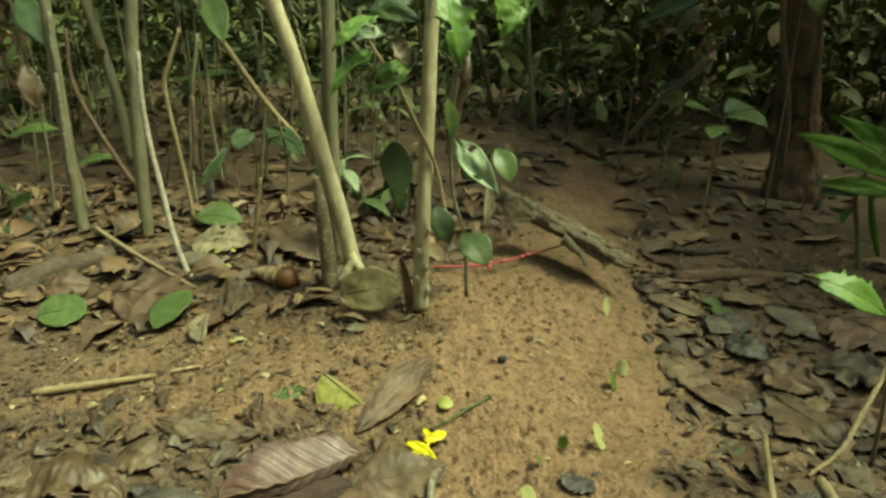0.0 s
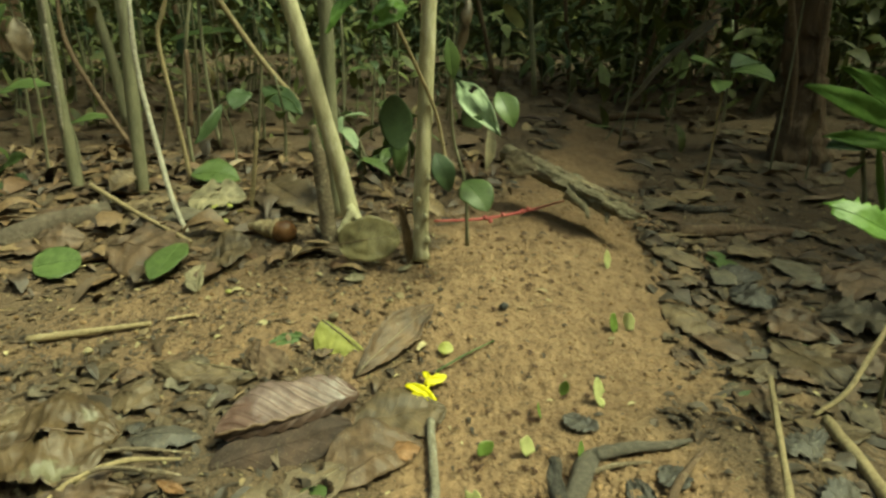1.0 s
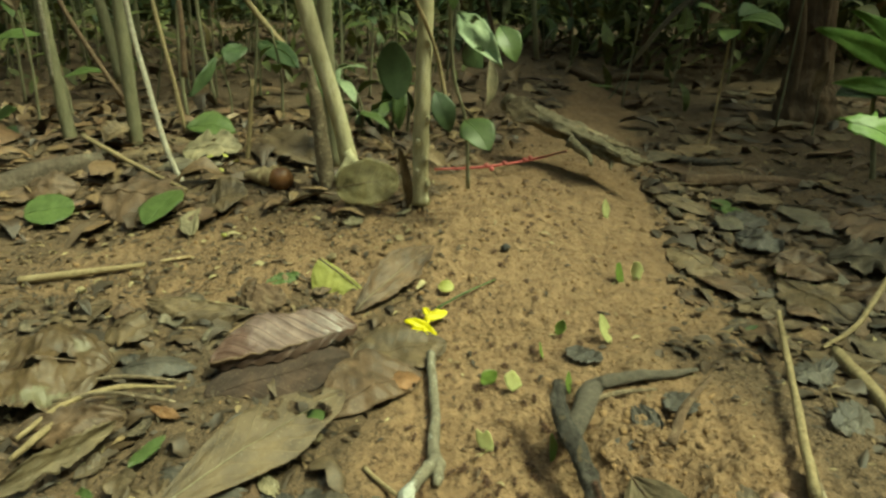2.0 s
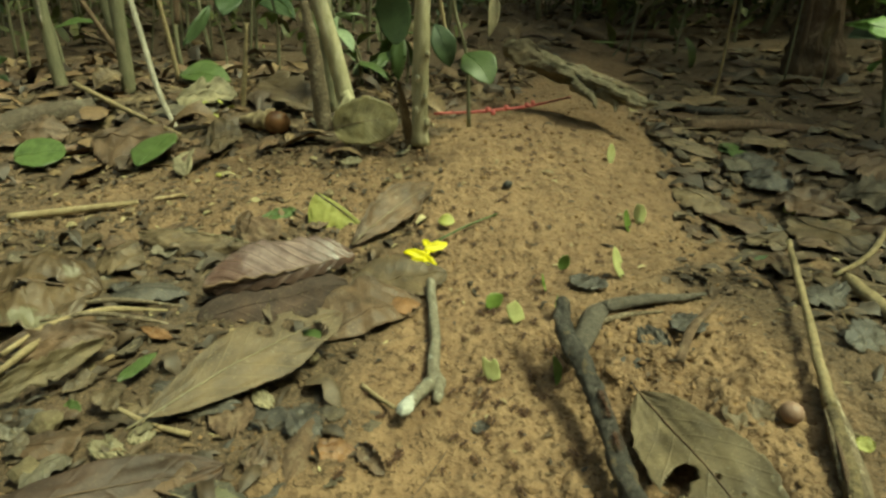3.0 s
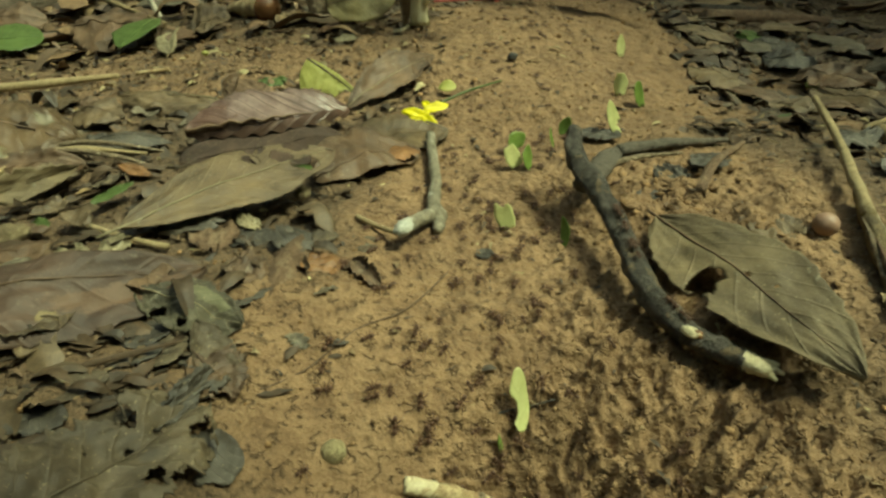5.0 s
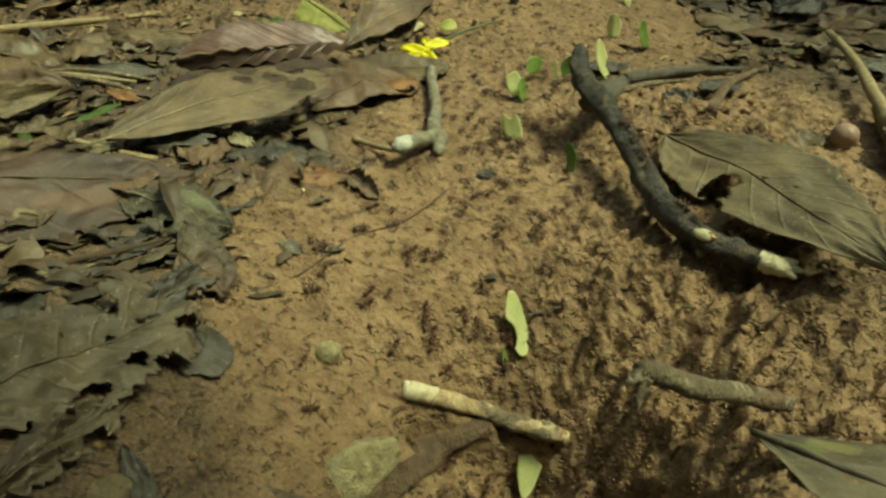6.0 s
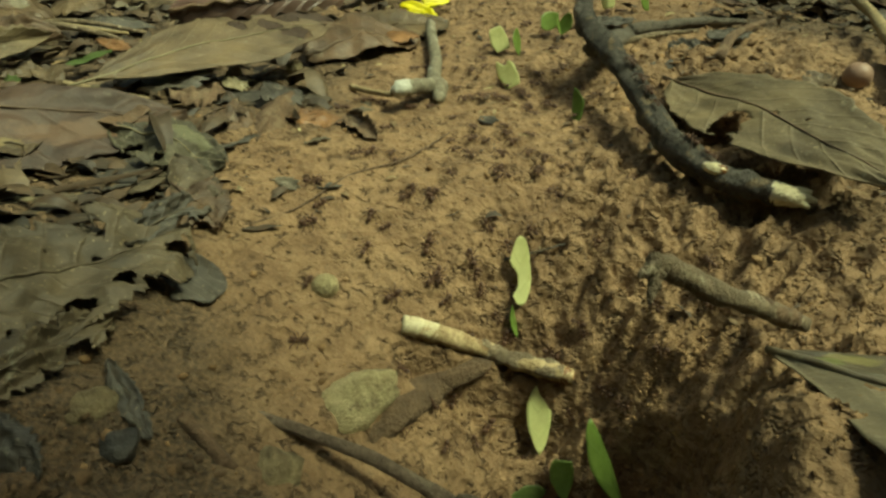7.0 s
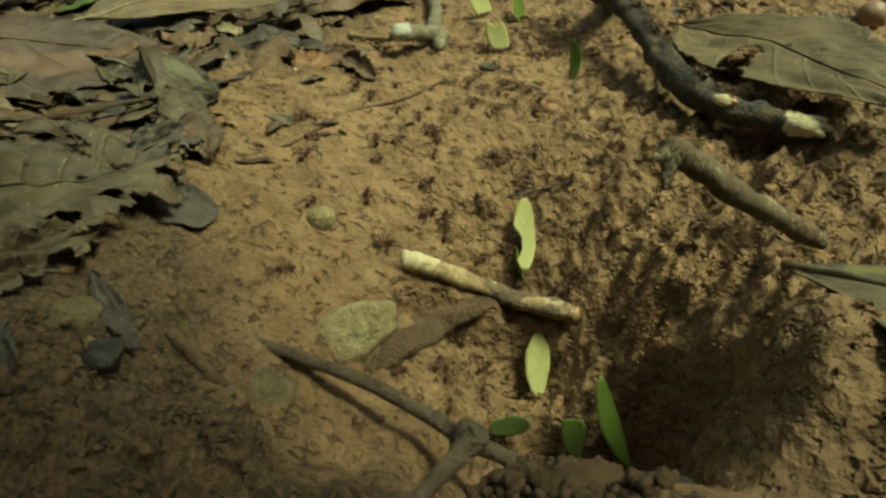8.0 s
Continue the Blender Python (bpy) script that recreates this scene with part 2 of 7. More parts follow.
STONE = bark_material("pale_stone", (0.27, 0.215, 0.105), (0.56, 0.48, 0.27), (0.12, 0.085, 0.045), 0.6, 0.7, 150.0, 0.005)
MUDSTONE = bark_material("muddy_stone", (0.1, 0.074, 0.04), (0.21, 0.165, 0.09), (0.32, 0.27, 0.16), 0.5, 0.85, 90.0, 0.004)
BERRY = bark_material("brown_berry", (0.22, 0.135, 0.095), (0.3, 0.19, 0.135), (0.24, 0.16, 0.11), 0.3, 0.5, 60.0, 0.0005)
NUT = bark_material("brown_nut", (0.13, 0.06, 0.025), (0.23, 0.11, 0.045), (0.3, 0.17, 0.08), 0.2, 0.22, 40.0, 0.0005)
RED = bark_material("red_stalk", (0.36, 0.05, 0.055), (0.5, 0.12, 0.11), (0.6, 0.25, 0.2), 0.3, 0.5, 90.0, 0.001)
ANT = bark_material("ant_shell", (0.05, 0.021, 0.01), (0.095, 0.042, 0.02), (0.12, 0.06, 0.03), 0.2, 0.5, 900.0, 0.0003)
GREY = bark_material("grey_slate_stone", (0.018, 0.017, 0.015), (0.045, 0.042, 0.037), (0.075, 0.068, 0.055), 0.3, 0.6, 90.0, 0.002)
LITTER = island_material("dead_leaf_litter", [(0.0, (0.035, 0.026, 0.017)), (0.2, (0.1, 0.06, 0.033)), (0.4, (0.07, 0.056, 0.042)), (0.55, (0.175, 0.11, 0.06)), (0.75, (0.23, 0.165, 0.092)), (0.9, (0.12, 0.066, 0.036)), (1.0, (0.32, 0.24, 0.13))], 0.55)
CHIPS = island_material("litter_chips", [(0.0, (0.045, 0.033, 0.022)), (0.35, (0.075, 0.053, 0.035)), (0.6, (0.11, 0.07, 0.04)), (0.8, (0.2, 0.14, 0.075)), (0.94, (0.3, 0.25, 0.14)), (1.0, (0.45, 0.4, 0.22))], 0.7)
CRUMBS = island_material("soil_crumbs", [(0.0, (0.13, 0.078, 0.035)), (0.5, (0.22, 0.135, 0.065)), (1.0, (0.31, 0.2, 0.105))], 0.9, 200.0)
DARKLITTER = island_material("dark_wet_litter", [(0.0, (0.034, 0.025, 0.016)), (0.25, (0.062, 0.046, 0.03)), (0.45, (0.056, 0.037, 0.021)), (0.65, (0.095, 0.063, 0.035)), (0.85, (0.072, 0.055, 0.037)), (0.95, (0.12, 0.086, 0.05)), (1.0, (0.17, 0.13, 0.076))], 0.6)
BRIGHT = leaf_material("bright_green_leaf", (0.15, 0.27, 0.05), (0.24, 0.39, 0.09), (0.3, 0.44, 0.14), 0.42, 9.0, 0.05, 0.45, 0.15)
BLEACHED = bark_material("bleached_wood", (0.3, 0.27, 0.2), (0.52, 0.48, 0.38), (0.22, 0.18, 0.12), 0.4, 0.8, 90.0, 0.003)
CUPPED = leaf_material("cupped_leaf", (0.12, 0.1, 0.045), (0.2, 0.17, 0.08), (0.24, 0.2, 0.1), 0.6, 8.0, 0.15)
ROOTGREY = bark_material("grey_root", (0.075, 0.063, 0.048), (0.16, 0.138, 0.105), (0.22, 0.175, 0.12), 0.5, 0.7, 120.0, 0.005)
VEINED = leaf_material("veined_leaf", (0.088, 0.066, 0.036), (0.155, 0.119, 0.066), (0.115, 0.085, 0.048))
SPLIT = bark_material("split_wood", (0.11, 0.08, 0.04), (0.3, 0.23, 0.12), (0.07, 0.05, 0.03), 0.6, 0.8, 130.0, 0.006)
ROTBRANCH = bark_material("wet_rotten_bark", (0.06, 0.045, 0.03), (0.15, 0.115, 0.08), (0.2, 0.18, 0.13), 0.6, 0.75, 45.0, 0.008)
MOULD = leaf_material("mouldy_leaf", (0.034, 0.028, 0.018), (0.085, 0.074, 0.045), (0.15, 0.145, 0.085), 0.7, 8.0, 0.5)
STICKGREY = bark_material("grey_brown_stick", (0.075, 0.052, 0.035), (0.17, 0.125, 0.085), (0.26, 0.21, 0.15), 0.5, 0.75, 130.0, 0.004)
stain_or_shade(MOULD, 0.6, 0.75, (0.3, 0.14), (0.17, 0.165, 0.09), 0.5, 1.2)
FOLIAGE = island_material("undergrowth_leaves", [(0.0, (0.07, 0.075, 0.02)), (0.4, (0.1, 0.12, 0.034)), (0.7, (0.135, 0.165, 0.045)), (0.92, (0.18, 0.215, 0.065)), (1.0, (0.19, 0.14, 0.07))], 0.65, 30.0)
DUSK = leaf_material("dusky_leaf", (0.053, 0.04, 0.024), (0.118, 0.091, 0.056), (0.14, 0.11, 0.072), 0.66, 7.0, 0.3)
DARKWET = leaf_material("dark_wet_leaf", (0.026, 0.016, 0.011), (0.062, 0.038, 0.026), (0.075, 0.05, 0.036), 0.85, 7.0, 0.15)
ROOTWOOD = bark_material("muddy_root", (0.07, 0.046, 0.027), (0.16, 0.104, 0.058), (0.21, 0.14, 0.078), 0.5, 0.9, 70.0, 0.006)
ROTTEN = bark_material("rotten_bark", (0.12, 0.088, 0.054), (0.3, 0.235, 0.15), (0.52, 0.45, 0.31), 0.8, 0.85, 120.0, 0.005)
HUMUS = island_material("humus_lumps", [(0.0, (0.05, 0.031, 0.016)), (0.6, (0.09, 0.056, 0.03)), (1.0, (0.15, 0.095, 0.05))], 0.9, 200.0)
DEPTH = bark_material("painted_forest_depth", (0.018, 0.03, 0.011), (0.05, 0.08, 0.03), (0.07, 0.11, 0.04), 0.4, 1.0, 2.0, 0.05)
MOTTLE = leaf_material("mottled_leaf", (0.085, 0.072, 0.05), (0.15, 0.128, 0.09), (0.13, 0.12, 0.07), 0.5, 3.0, 0.3)
HOLED = leaf_material("brown_spotted_leaf", (0.075, 0.048, 0.024), (0.13, 0.086, 0.043), (0.1, 0.068, 0.036), 0.5, 6.0, 0.3)
stain_or_shade(HOLED, 0.75, 0.75, (0.08, 0.08), (0.2, 0.19, 0.13), 0.5, 1.0)
stain_or_shade(HOLED, 0.55, 0.12, (0.2, 0.1), (0.17, 0.165, 0.1), 0.6, 1.4)
WASHED = leaf_material("washed_out_leaf", (0.1, 0.083, 0.056), (0.175, 0.148, 0.1), (0.15, 0.13, 0.09), 0.45, 3.0, 0.3)
stain_or_shade(WASHED, 0.1, 0.6, (0.05, 0.14), (0.16, 0.18, 0.055), 0.6, 1.0)
stain_or_shade(WASHED, 0.15, 0.8, (0.05, 0.1), (0.22, 0.19, 0.07), 0.6, 1.0)


# ---- shapes ----
def lattice(ix, iy, seed):
    h = (ix * 374761393 + iy * 668265263 + seed * 2147483647) & 0xFFFFFFFF
    h = ((h ^ (h >> 13)) * 1274126177) & 0xFFFFFFFF
    return ((h ^ (h >> 16)) & 0xFFFF) / 65535.0


def rough(x, y, size, seed=0):
    """Smooth noise from 0 to 1 over the plan, with lumps of that size."""
    x, y = np.asarray(x) / size, np.asarray(y) / size
    ix, iy = np.floor(x).astype(np.int64), np.floor(y).astype(np.int64)
    fx, fy = x - ix, y - iy
    fx, fy = fx * fx * (3 - 2 * fx), fy * fy * (3 - 2 * fy)
    a, b = lattice(ix, iy, seed), lattice(ix + 1, iy, seed)
    c, d = lattice(ix, iy + 1, seed), lattice(ix + 1, iy + 1, seed)
    return (a + (b - a) * fx) * (1 - fy) + (c + (d - c) * fx) * fy


# Swells and dips of the ground: x, y, width, height.
SWELLS = [(0, 1.2, 0.3, 0.055), (0.5, 1.1, 0.3, 0.06), (-0.45, 1.35, 0.35, -0.005), (-0.9, 1.6, 0.4, 0.06), (0, 0.8, 0.25, -0.034), (0.02, 0.3, 0.14, 0.013), (-0.09, 0.2, 0.09, -0.094), (0.13, 0.16, 0.12, -0.037), (0.3, 0.5, 0.2, 0.037), (-0.3, 0.4, 0.2, 0.019), (-0.15, 0.17, 0.08, 0.06), (0.1, 0.45, 0.12, -0.035), (0.07, 0.18, 0.045, -0.147), (0, 0.18, 0.05, -0.012), (0.03, 0.12, 0.035, -0.014), (0.1, 0.24, 0.04, -0.018), (0.03, 0.26, 0.04, -0.046), (0.06, 0.3, 0.04, -0.017), (-0.05, 0.14, 0.05, -0.025), (0.5, 1.05, 0.2, -0.082), (1.2, 2.4, 0.6, -0.046), (-0.8, 1.2, 0.2, -0.053), (0.19, 0.29, 0.05, -0.009), (0.14, 0.15, 0.04, 0.046), (0.055, 0.085, 0.025, 0.033)]


def sunk(x, y, a, b, wide, deep, depth, soft):
    """A steep-sided hollow round a, b."""
    r = np.hypot((x - a) / wide, (y - b) / deep) + (rough(x, y, 0.022, 5) - 0.5) * 0.2
    q = np.clip((1 + soft / 2 - r) / soft, 0, 1)
    return depth * q * q * (3 - 2 * q)


def lie(x, y):
    """The ground's height without its small lumps."""
    x, y = np.asarray(x, float), np.asarray(y, float)
    s = np.tanh(y / 4)
    z = -0.032 + 0.185 * s + 0.324 * s * s + -0.032 * np.tanh(x / 2)
    for a, b, w, h in SWELLS:
        z = z + h * np.exp(-((x - a) ** 2 + (y - b) ** 2) / (2 * w * w))
    return z - sunk(x, y, 0.06, 0.162, 0.033, 0.055, 0.1, 0.6) - sunk(x, y, 0.03, 0.253, 0.062, 0.013, 0.022, 0.6) - sunk(x, y, 0.104, 0.186, 0.023, 0.037, 0.15, 0.5) + 0.04 * np.exp(-((x - 0.12) / 0.025) ** 2 - ((y - 0.145) / 0.045) ** 2)


def bare(x, y):
    """1 on the trodden clay of the trail and round the hole, 0 in the leaf litter."""
    x, y = np.asarray(x, float), np.asarray(y, float)
    mid = 0.02 + 0.17 * np.clip(y - 0.45, 0, 3) + 0.2 * np.clip(y - 1.15, 0, 1.3)
    mid = mid + 0.06 * np.clip((0.45 - y) / 0.25, 0, 1)
    half = np.interp(y, [-0.25, 0.05, 0.2, 0.35, 0.5, 0.7, 1.0, 1.3, 1.7, 2.4, 3.0, 4.5], [-0.1, 0.15, 0.165, 0.165, 0.14, 0.15, 0.2, 0.22, 0.22, 0.16, 0.06, -0.1])
    d = np.abs(x - mid) - half + (rough(x, y, 0.09, 8) - 0.5) * 0.12
    wide = 0.16 * np.exp(-((y - 0.94) / 0.26) ** 2)
    d = np.where(x > mid, d - wide, d)
    patch = np.hypot((x - 0.25) / 0.13, (y - 0.52) / 0.2) - 1
    band = np.maximum(np.abs(y - 1.02) - 0.13, np.maximum(x - 0.1, -0.75 - x)) + (rough(x, y, 0.07, 9) - 0.5) * 0.2
    some = np.clip(0.25 + 0.6 * rough(x, y, 0.11, 10) + np.clip((x + 0.55) * 1.3, 0, 0.5), 0, 1)
    side = np.clip(0.5 - (d - 0.13 + (rough(x, y, 0.05, 11) - 0.5) * 0.3) / 0.05, 0, 1) * np.clip((rough(x, y, 0.06, 12) - 0.35) * 4, 0, 0.8) * (x > mid) * (y > 0.7) * (y < 1.6)
    return np.maximum(np.maximum(np.clip(0.5 - np.minimum(d, patch * 0.12) / 0.06, 0, 1), side), some * np.clip(0.5 - band / 0.06, 0, 1))


def shaded_humus(x, y):
    """1 on the dark humus beside the nest hole, darkened also for the shade there."""
    r = np.hypot((np.asarray(x) + 0.11) / 0.185, (np.asarray(y) - 0.01) / 0.125) + (rough(x, y, 0.03, 15) - 0.5) * 0.5
    return np.clip((1.15 - r) / 0.4, 0, 1)


def ground_at(x, y):
    z = lie(x, y)
    z = z + shaded_humus(x, y) * (0.022 * (rough(x, y, 0.026, 16) - 0.6) + 0.03 * (0.25 - np.abs(rough(x, y, 0.016, 17) - 0.5)) - 0.012 * np.abs(rough(x, y, 0.007, 20) - 0.5))
    k = 0.3 + 0.6 * np.clip(1.5 * (rough(x, y, 0.12, 3) - 0.2), 0, 1)
    k = k * (1 - 0.55 * np.clip(1.4 - np.hypot((np.asarray(x) + 0.04) / 0.1, (np.asarray(y) - 0.32) / 0.16), 0, 1))
    z = z + 0.012 * (rough(x, y, 0.07, 1) - 0.5) + k * (0.007 * (rough(x, y, 0.021, 2) - 0.5) + 0.006 * (rough(x, y, 0.0095, 4) - 0.5))
    pits = np.clip(rough(x, y, 0.014, 6) - 0.66, 0, 1)
    u, v = np.asarray(x) * 0.8 + np.asarray(y) * 0.6, np.asarray(y) * 0.8 - np.asarray(x) * 0.6
    z = z + 0.005 * k * (rough(u * 0.4, v, 0.007, 11) - 0.5)
    near = np.clip(1.6 - np.hypot((np.asarray(x) - 0.15) / 0.115, (np.asarray(y) - 0.3) / 0.15), 0, 1)
    z = z - 0.02 * near * np.clip(rough(u * 0.45, v, 0.0075, 13) + 0.5 * rough(x, y, 0.02, 14) - 0.74, 0, 1)
    crumbly = np.clip(1.5 - np.hypot((np.asarray(x) - 0.15) / 0.115, (np.asarray(y) - 0.27) / 0.14), 0, 1)
    clods = np.abs(rough(x * 0.8 + y * 0.6, y * 0.8 - x * 0.6, 0.012, 12) - 0.5) + 0.6 * np.abs(rough(x, y, 0.007, 7) - 0.5)
    beside = np.clip(1.5 - np.hypot((np.asarray(x) - 0.27) / 0.11, (np.asarray(y) - 0.52) / 0.15), 0, 1)
    return z - 0.02 * k * pits + crumbly * (0.022 * (0.26 - clods) + 0.006 * (rough(x, y, 0.02, 18) - 0.5)) + beside * (0.018 * (0.26 - clods) + 0.012 * (rough(x, y, 0.028, 19) - 0.5))


def on(x, y, h=0.0):
    return Vector((x, y, float(ground_at(x, y)) + h))


def mesh_of(name, verts, faces, material, uvs=None, smooth=True):
    me = bpy.data.meshes.new(name)
    me.from_pydata(verts, [], faces)
    if uvs is not None:
        layer = me.uv_layers.new(name="blade")
        index = np.empty(len(me.loops), np.int32)
        me.loops.foreach_get("vertex_index", index)
        layer.data.foreach_set("uv", np.asarray(uvs, np.float32)[index].ravel())
    if smooth:
        me.polygons.foreach_set("use_smooth", [True] * len(me.polygons))
    me.materials.append(material)
    return me


def thing(name, me, place, label, category, group="", kind=""):
    ob = new(name, me)
    ob.matrix_world = place if isinstance(place, Matrix) else Matrix.Translation(place)
    return tagged(ob, label, category, group, kind)


def part(name, me, parent, label="", m=None):
    ob = new(name, me)
    ob.parent = parent
    if m is not None:
        ob.matrix_basis = m
    return tagged(ob, label) if label else ob


def glide(points, steps):
    """A smooth line through the points."""
    pts = [Vector(p) for p in points]
    pts = [pts[0] * 2 - pts[1], *pts, pts[-1] * 2 - pts[-2]]
    out = []
    for i in range(1, len(pts) - 2):
        a, b, c, d = pts[i - 1:i + 3]
        for k in range(steps):
            u = k / steps
            out.append(0.5 * (2 * b + (c - a) * u + (2 * a - 5 * b + 4 * c - d) * u * u + (3 * b - a - 3 * c + d) * u ** 3))
    return out + [pts[-2]]


def tube(points, radii, sides=10, steps=6, lumps=0.12, seed=0, flat=1.0, ridges=0.0):
    """Vertices and faces of a knobbly round bar through the points; radii: one at each point."""
    line = glide(points, steps)
    spread = np.interp(np.linspace(0, len(points) - 1, len(line)), range(len(points)), radii)
    verts, faces = [], []
    up = Vector((0.13, 0.31, 0.94)).normalized()
    for i, p in enumerate(line):
        d = (line[min(i + 1, len(line) - 1)] - line[max(i - 1, 0)]).normalized()
        a = d.cross(up if abs(d.dot(up)) < 0.95 else Vector((1, 0, 0))).normalized()
        b = a.cross(d)
        for k in range(sides):
            ang = 2 * math.pi * k / sides
            r = spread[i] * (1 + lumps * noise.noise(Vector((math.cos(ang) * 1.3 + seed, math.sin(ang) * 1.3, i * 0.45 + seed))))
            if ridges:
                r *= 1 + ridges * (noise.noise(Vector((math.cos(ang) * 5, math.sin(ang) * 5, i * 0.12))) + 0.6 * noise.noise(Vector((math.cos(ang) * 12, math.sin(ang) * 12, i * 0.3))))
            verts.append(p + a * math.cos(ang) * r + b * math.sin(ang) * r * flat)
    n = len(line)
    for i in range(n - 1):
        for k in range(sides):
            q = (k + 1) % sides
            faces.append((i * sides + k, i * sides + q, (i + 1) * sides + q, (i + 1) * sides + k))
    faces += [tuple(range(sides))[::-1], tuple((n - 1) * sides + k for k in range(sides))]
    return verts, faces


def bar(name, points, radii, material, label, category, parent=None, **shape):
    """A stick, stem or root: a thing of its own, or a part of parent."""
    at = Vector(points[0]) if parent is None else Vector(parent.matrix_world.translation)
    v, f = tube([Vector(p) - at for p in points], radii, **shape)
    me = mesh_of(name, v, f, material)
    if parent is not None:
        return part(name, me, parent, label)
    return thing(name, me, at, label, category)


def blade_mesh(name, material, length, width, bend=1.0, full=0.8, arch=0.0, fold=0.0, wave=0.0, droop=0.0, curl=0.0, holes=(), nu=26, nv=12, seed=0, thick=0.0006, cut=(0.0, 1.0), half=(-1.0, 1.0), teeth=0.0, pleat=0.0022, jag=0.35, torn=0.0, crumple=0.0, hang=0.0, bow=0.0, slant=0.22, spine=None):
    """A leaf blade along x, its midrib on the x axis. arch lifts its middle, fold lifts its two edges, droop sinks its tip, curl rolls its edges in; holes: places along, across and
    their size, all in shares of the length; cut and half: what is left of it along and across; torn frays its edge, hang lets its near half hang down, bow bends its midrib sideways."""
    def spot(u, v):
        w = width / 2 * max(math.sin(math.pi * min(max(u, 0.004), 0.996) ** bend), 0.0) ** full
        side = 1 if v > 0 else -1
        edge = 1 + abs(v) * (0.14 * noise.noise(Vector((u * 4.1, seed * 3.3, 2.0 * side))) + 0.05 * noise.noise(Vector((u * 17, seed, 3.0 * side))))
        edge += teeth * (noise.noise(Vector((u * 19, seed, v * 2))) if abs(v) > 0.9 else 0)
        if torn:
            edge -= torn * abs(v) * (1.5 * max(noise.noise(Vector((u * 5.5 + seed * 7.1, 5.0 * side, seed))) - 0.05, 0) + 0.9 * max(noise.noise(Vector((u * 17 + seed, 5.0 * side, 1.0))) - 0.1, 0) + 0.4 * noise.noise(Vector((u * 41, 5.0 * side, seed))))
        y = v * w * edge + 0.03 * width * math.sin(2.6 * u + seed)
        z = arch * 4 * u * (1 - u) + fold * abs(y) - droop * u * u
        z += wave * noise.noise(Vector((u * 3.2 + seed, v * 1.1, seed * 1.7))) + 0.4 * wave * noise.noise(Vector((u * 9 + seed, v * 3.5, 3.1)))
        z += pleat * width * math.sin(2 * math.pi * 9 * (u - slant * abs(v))) * (1 - abs(v) ** 3)
        if crumple:
            z += crumple * width * (0.9 * noise.noise(Vector((u * 6 + seed, v * 2.3, 7.0))) + 0.45 * noise.noise(Vector((u * 15, v * 6 + seed, 9.0))))
        if hang and v < 0:
            z -= (hang + fold) * -y
            y *= 0.12
        elif hang:
            z -= 0.22 * w * v ** 6
        y -= bow * 4 * u * (1 - u)
        if curl:
            z += curl * (abs(v) ** 2.2) * w
            y *= 1 - 0.22 * min(abs(curl), 2) * abs(v) ** 2
        return Vector((u * length, y, z))
    if spine is not None:
        spine += [spot(cut[0] + (cut[1] - 0.03 - cut[0]) * k / 16, 0.0) for k in range(17)]
    verts, uvs = [], []
    for i in range(nu + 1):
        u = cut[0] + (cut[1] - cut[0]) * i / nu
        for j in range(nv + 1):
            v = half[0] + (half[1] - half[0]) * j / nv
            verts.append(spot(u, v))
            uvs.append((u, 0.5 + v / 2))
    def gone(i, j):
        a, b = (i + 0.5) / nu, (j + 0.5) / nv
        u = cut[0] + (cut[1] - cut[0]) * a
        y = (half[0] + (half[1] - half[0]) * b) * width / 2 * max(math.sin(math.pi * u ** bend), 0.02) ** full
        for hu, hv, hr in holes:
            d = math.hypot((u - hu) * length, y - hv * length) / (hr * length)
            if d + jag * noise.noise(Vector((u * 23, y / length * 23, seed))) < 1:
                return True
        return False
    row = nv + 1
    cells = [(i, j) for i in range(nu) for j in range(nv) if not (holes and gone(i, j))]
    faces = [(i * row + j, (i + 1) * row + j, (i + 1) * row + j + 1, i * row + j + 1) for i, j in cells]
    n = len(verts)
    under = [v - Vector((0, 0, thick)) for v in verts]
    count = {}
    for f in faces:
        for a, b in zip(f, f[1:] + f[:1]):
            count[frozenset((a, b))] = count.get(frozenset((a, b)), 0) + 1
    rim = [(b, a, a + n, b + n) for f in faces for a, b in zip(f, f[1:] + f[:1]) if count[frozenset((a, b))] == 1]
    used = sorted({i for f in faces for i in f})
    index = {o: k for k, o in enumerate(used)}
    m = len(used)
    place = lambda i: index[i] if i < n else index[i - n] + m
    allfaces = [tuple(map(place, f)) for f in faces] + [tuple(place(i + n) for i in reversed(f)) for f in faces] + [tuple(map(place, f)) for f in rim]
    return mesh_of(name, [verts[i] for i in used] + [under[i] for i in used], allfaces, material, [uvs[i] for i in used] * 2)


def frame_of(base, tip, across):
    """The pose whose x axis runs from base to tip and whose y axis runs across a leaf."""
    x = (Vector(tip) - Vector(base)).normalized()
    z = x.cross(Vector(across)).normalized()
    if z.z < 0:
        z = -z
    y = z.cross(x)
    m = Matrix((x, y, z)).transposed().to_4x4()
    m.translation = Vector(base)
    return m


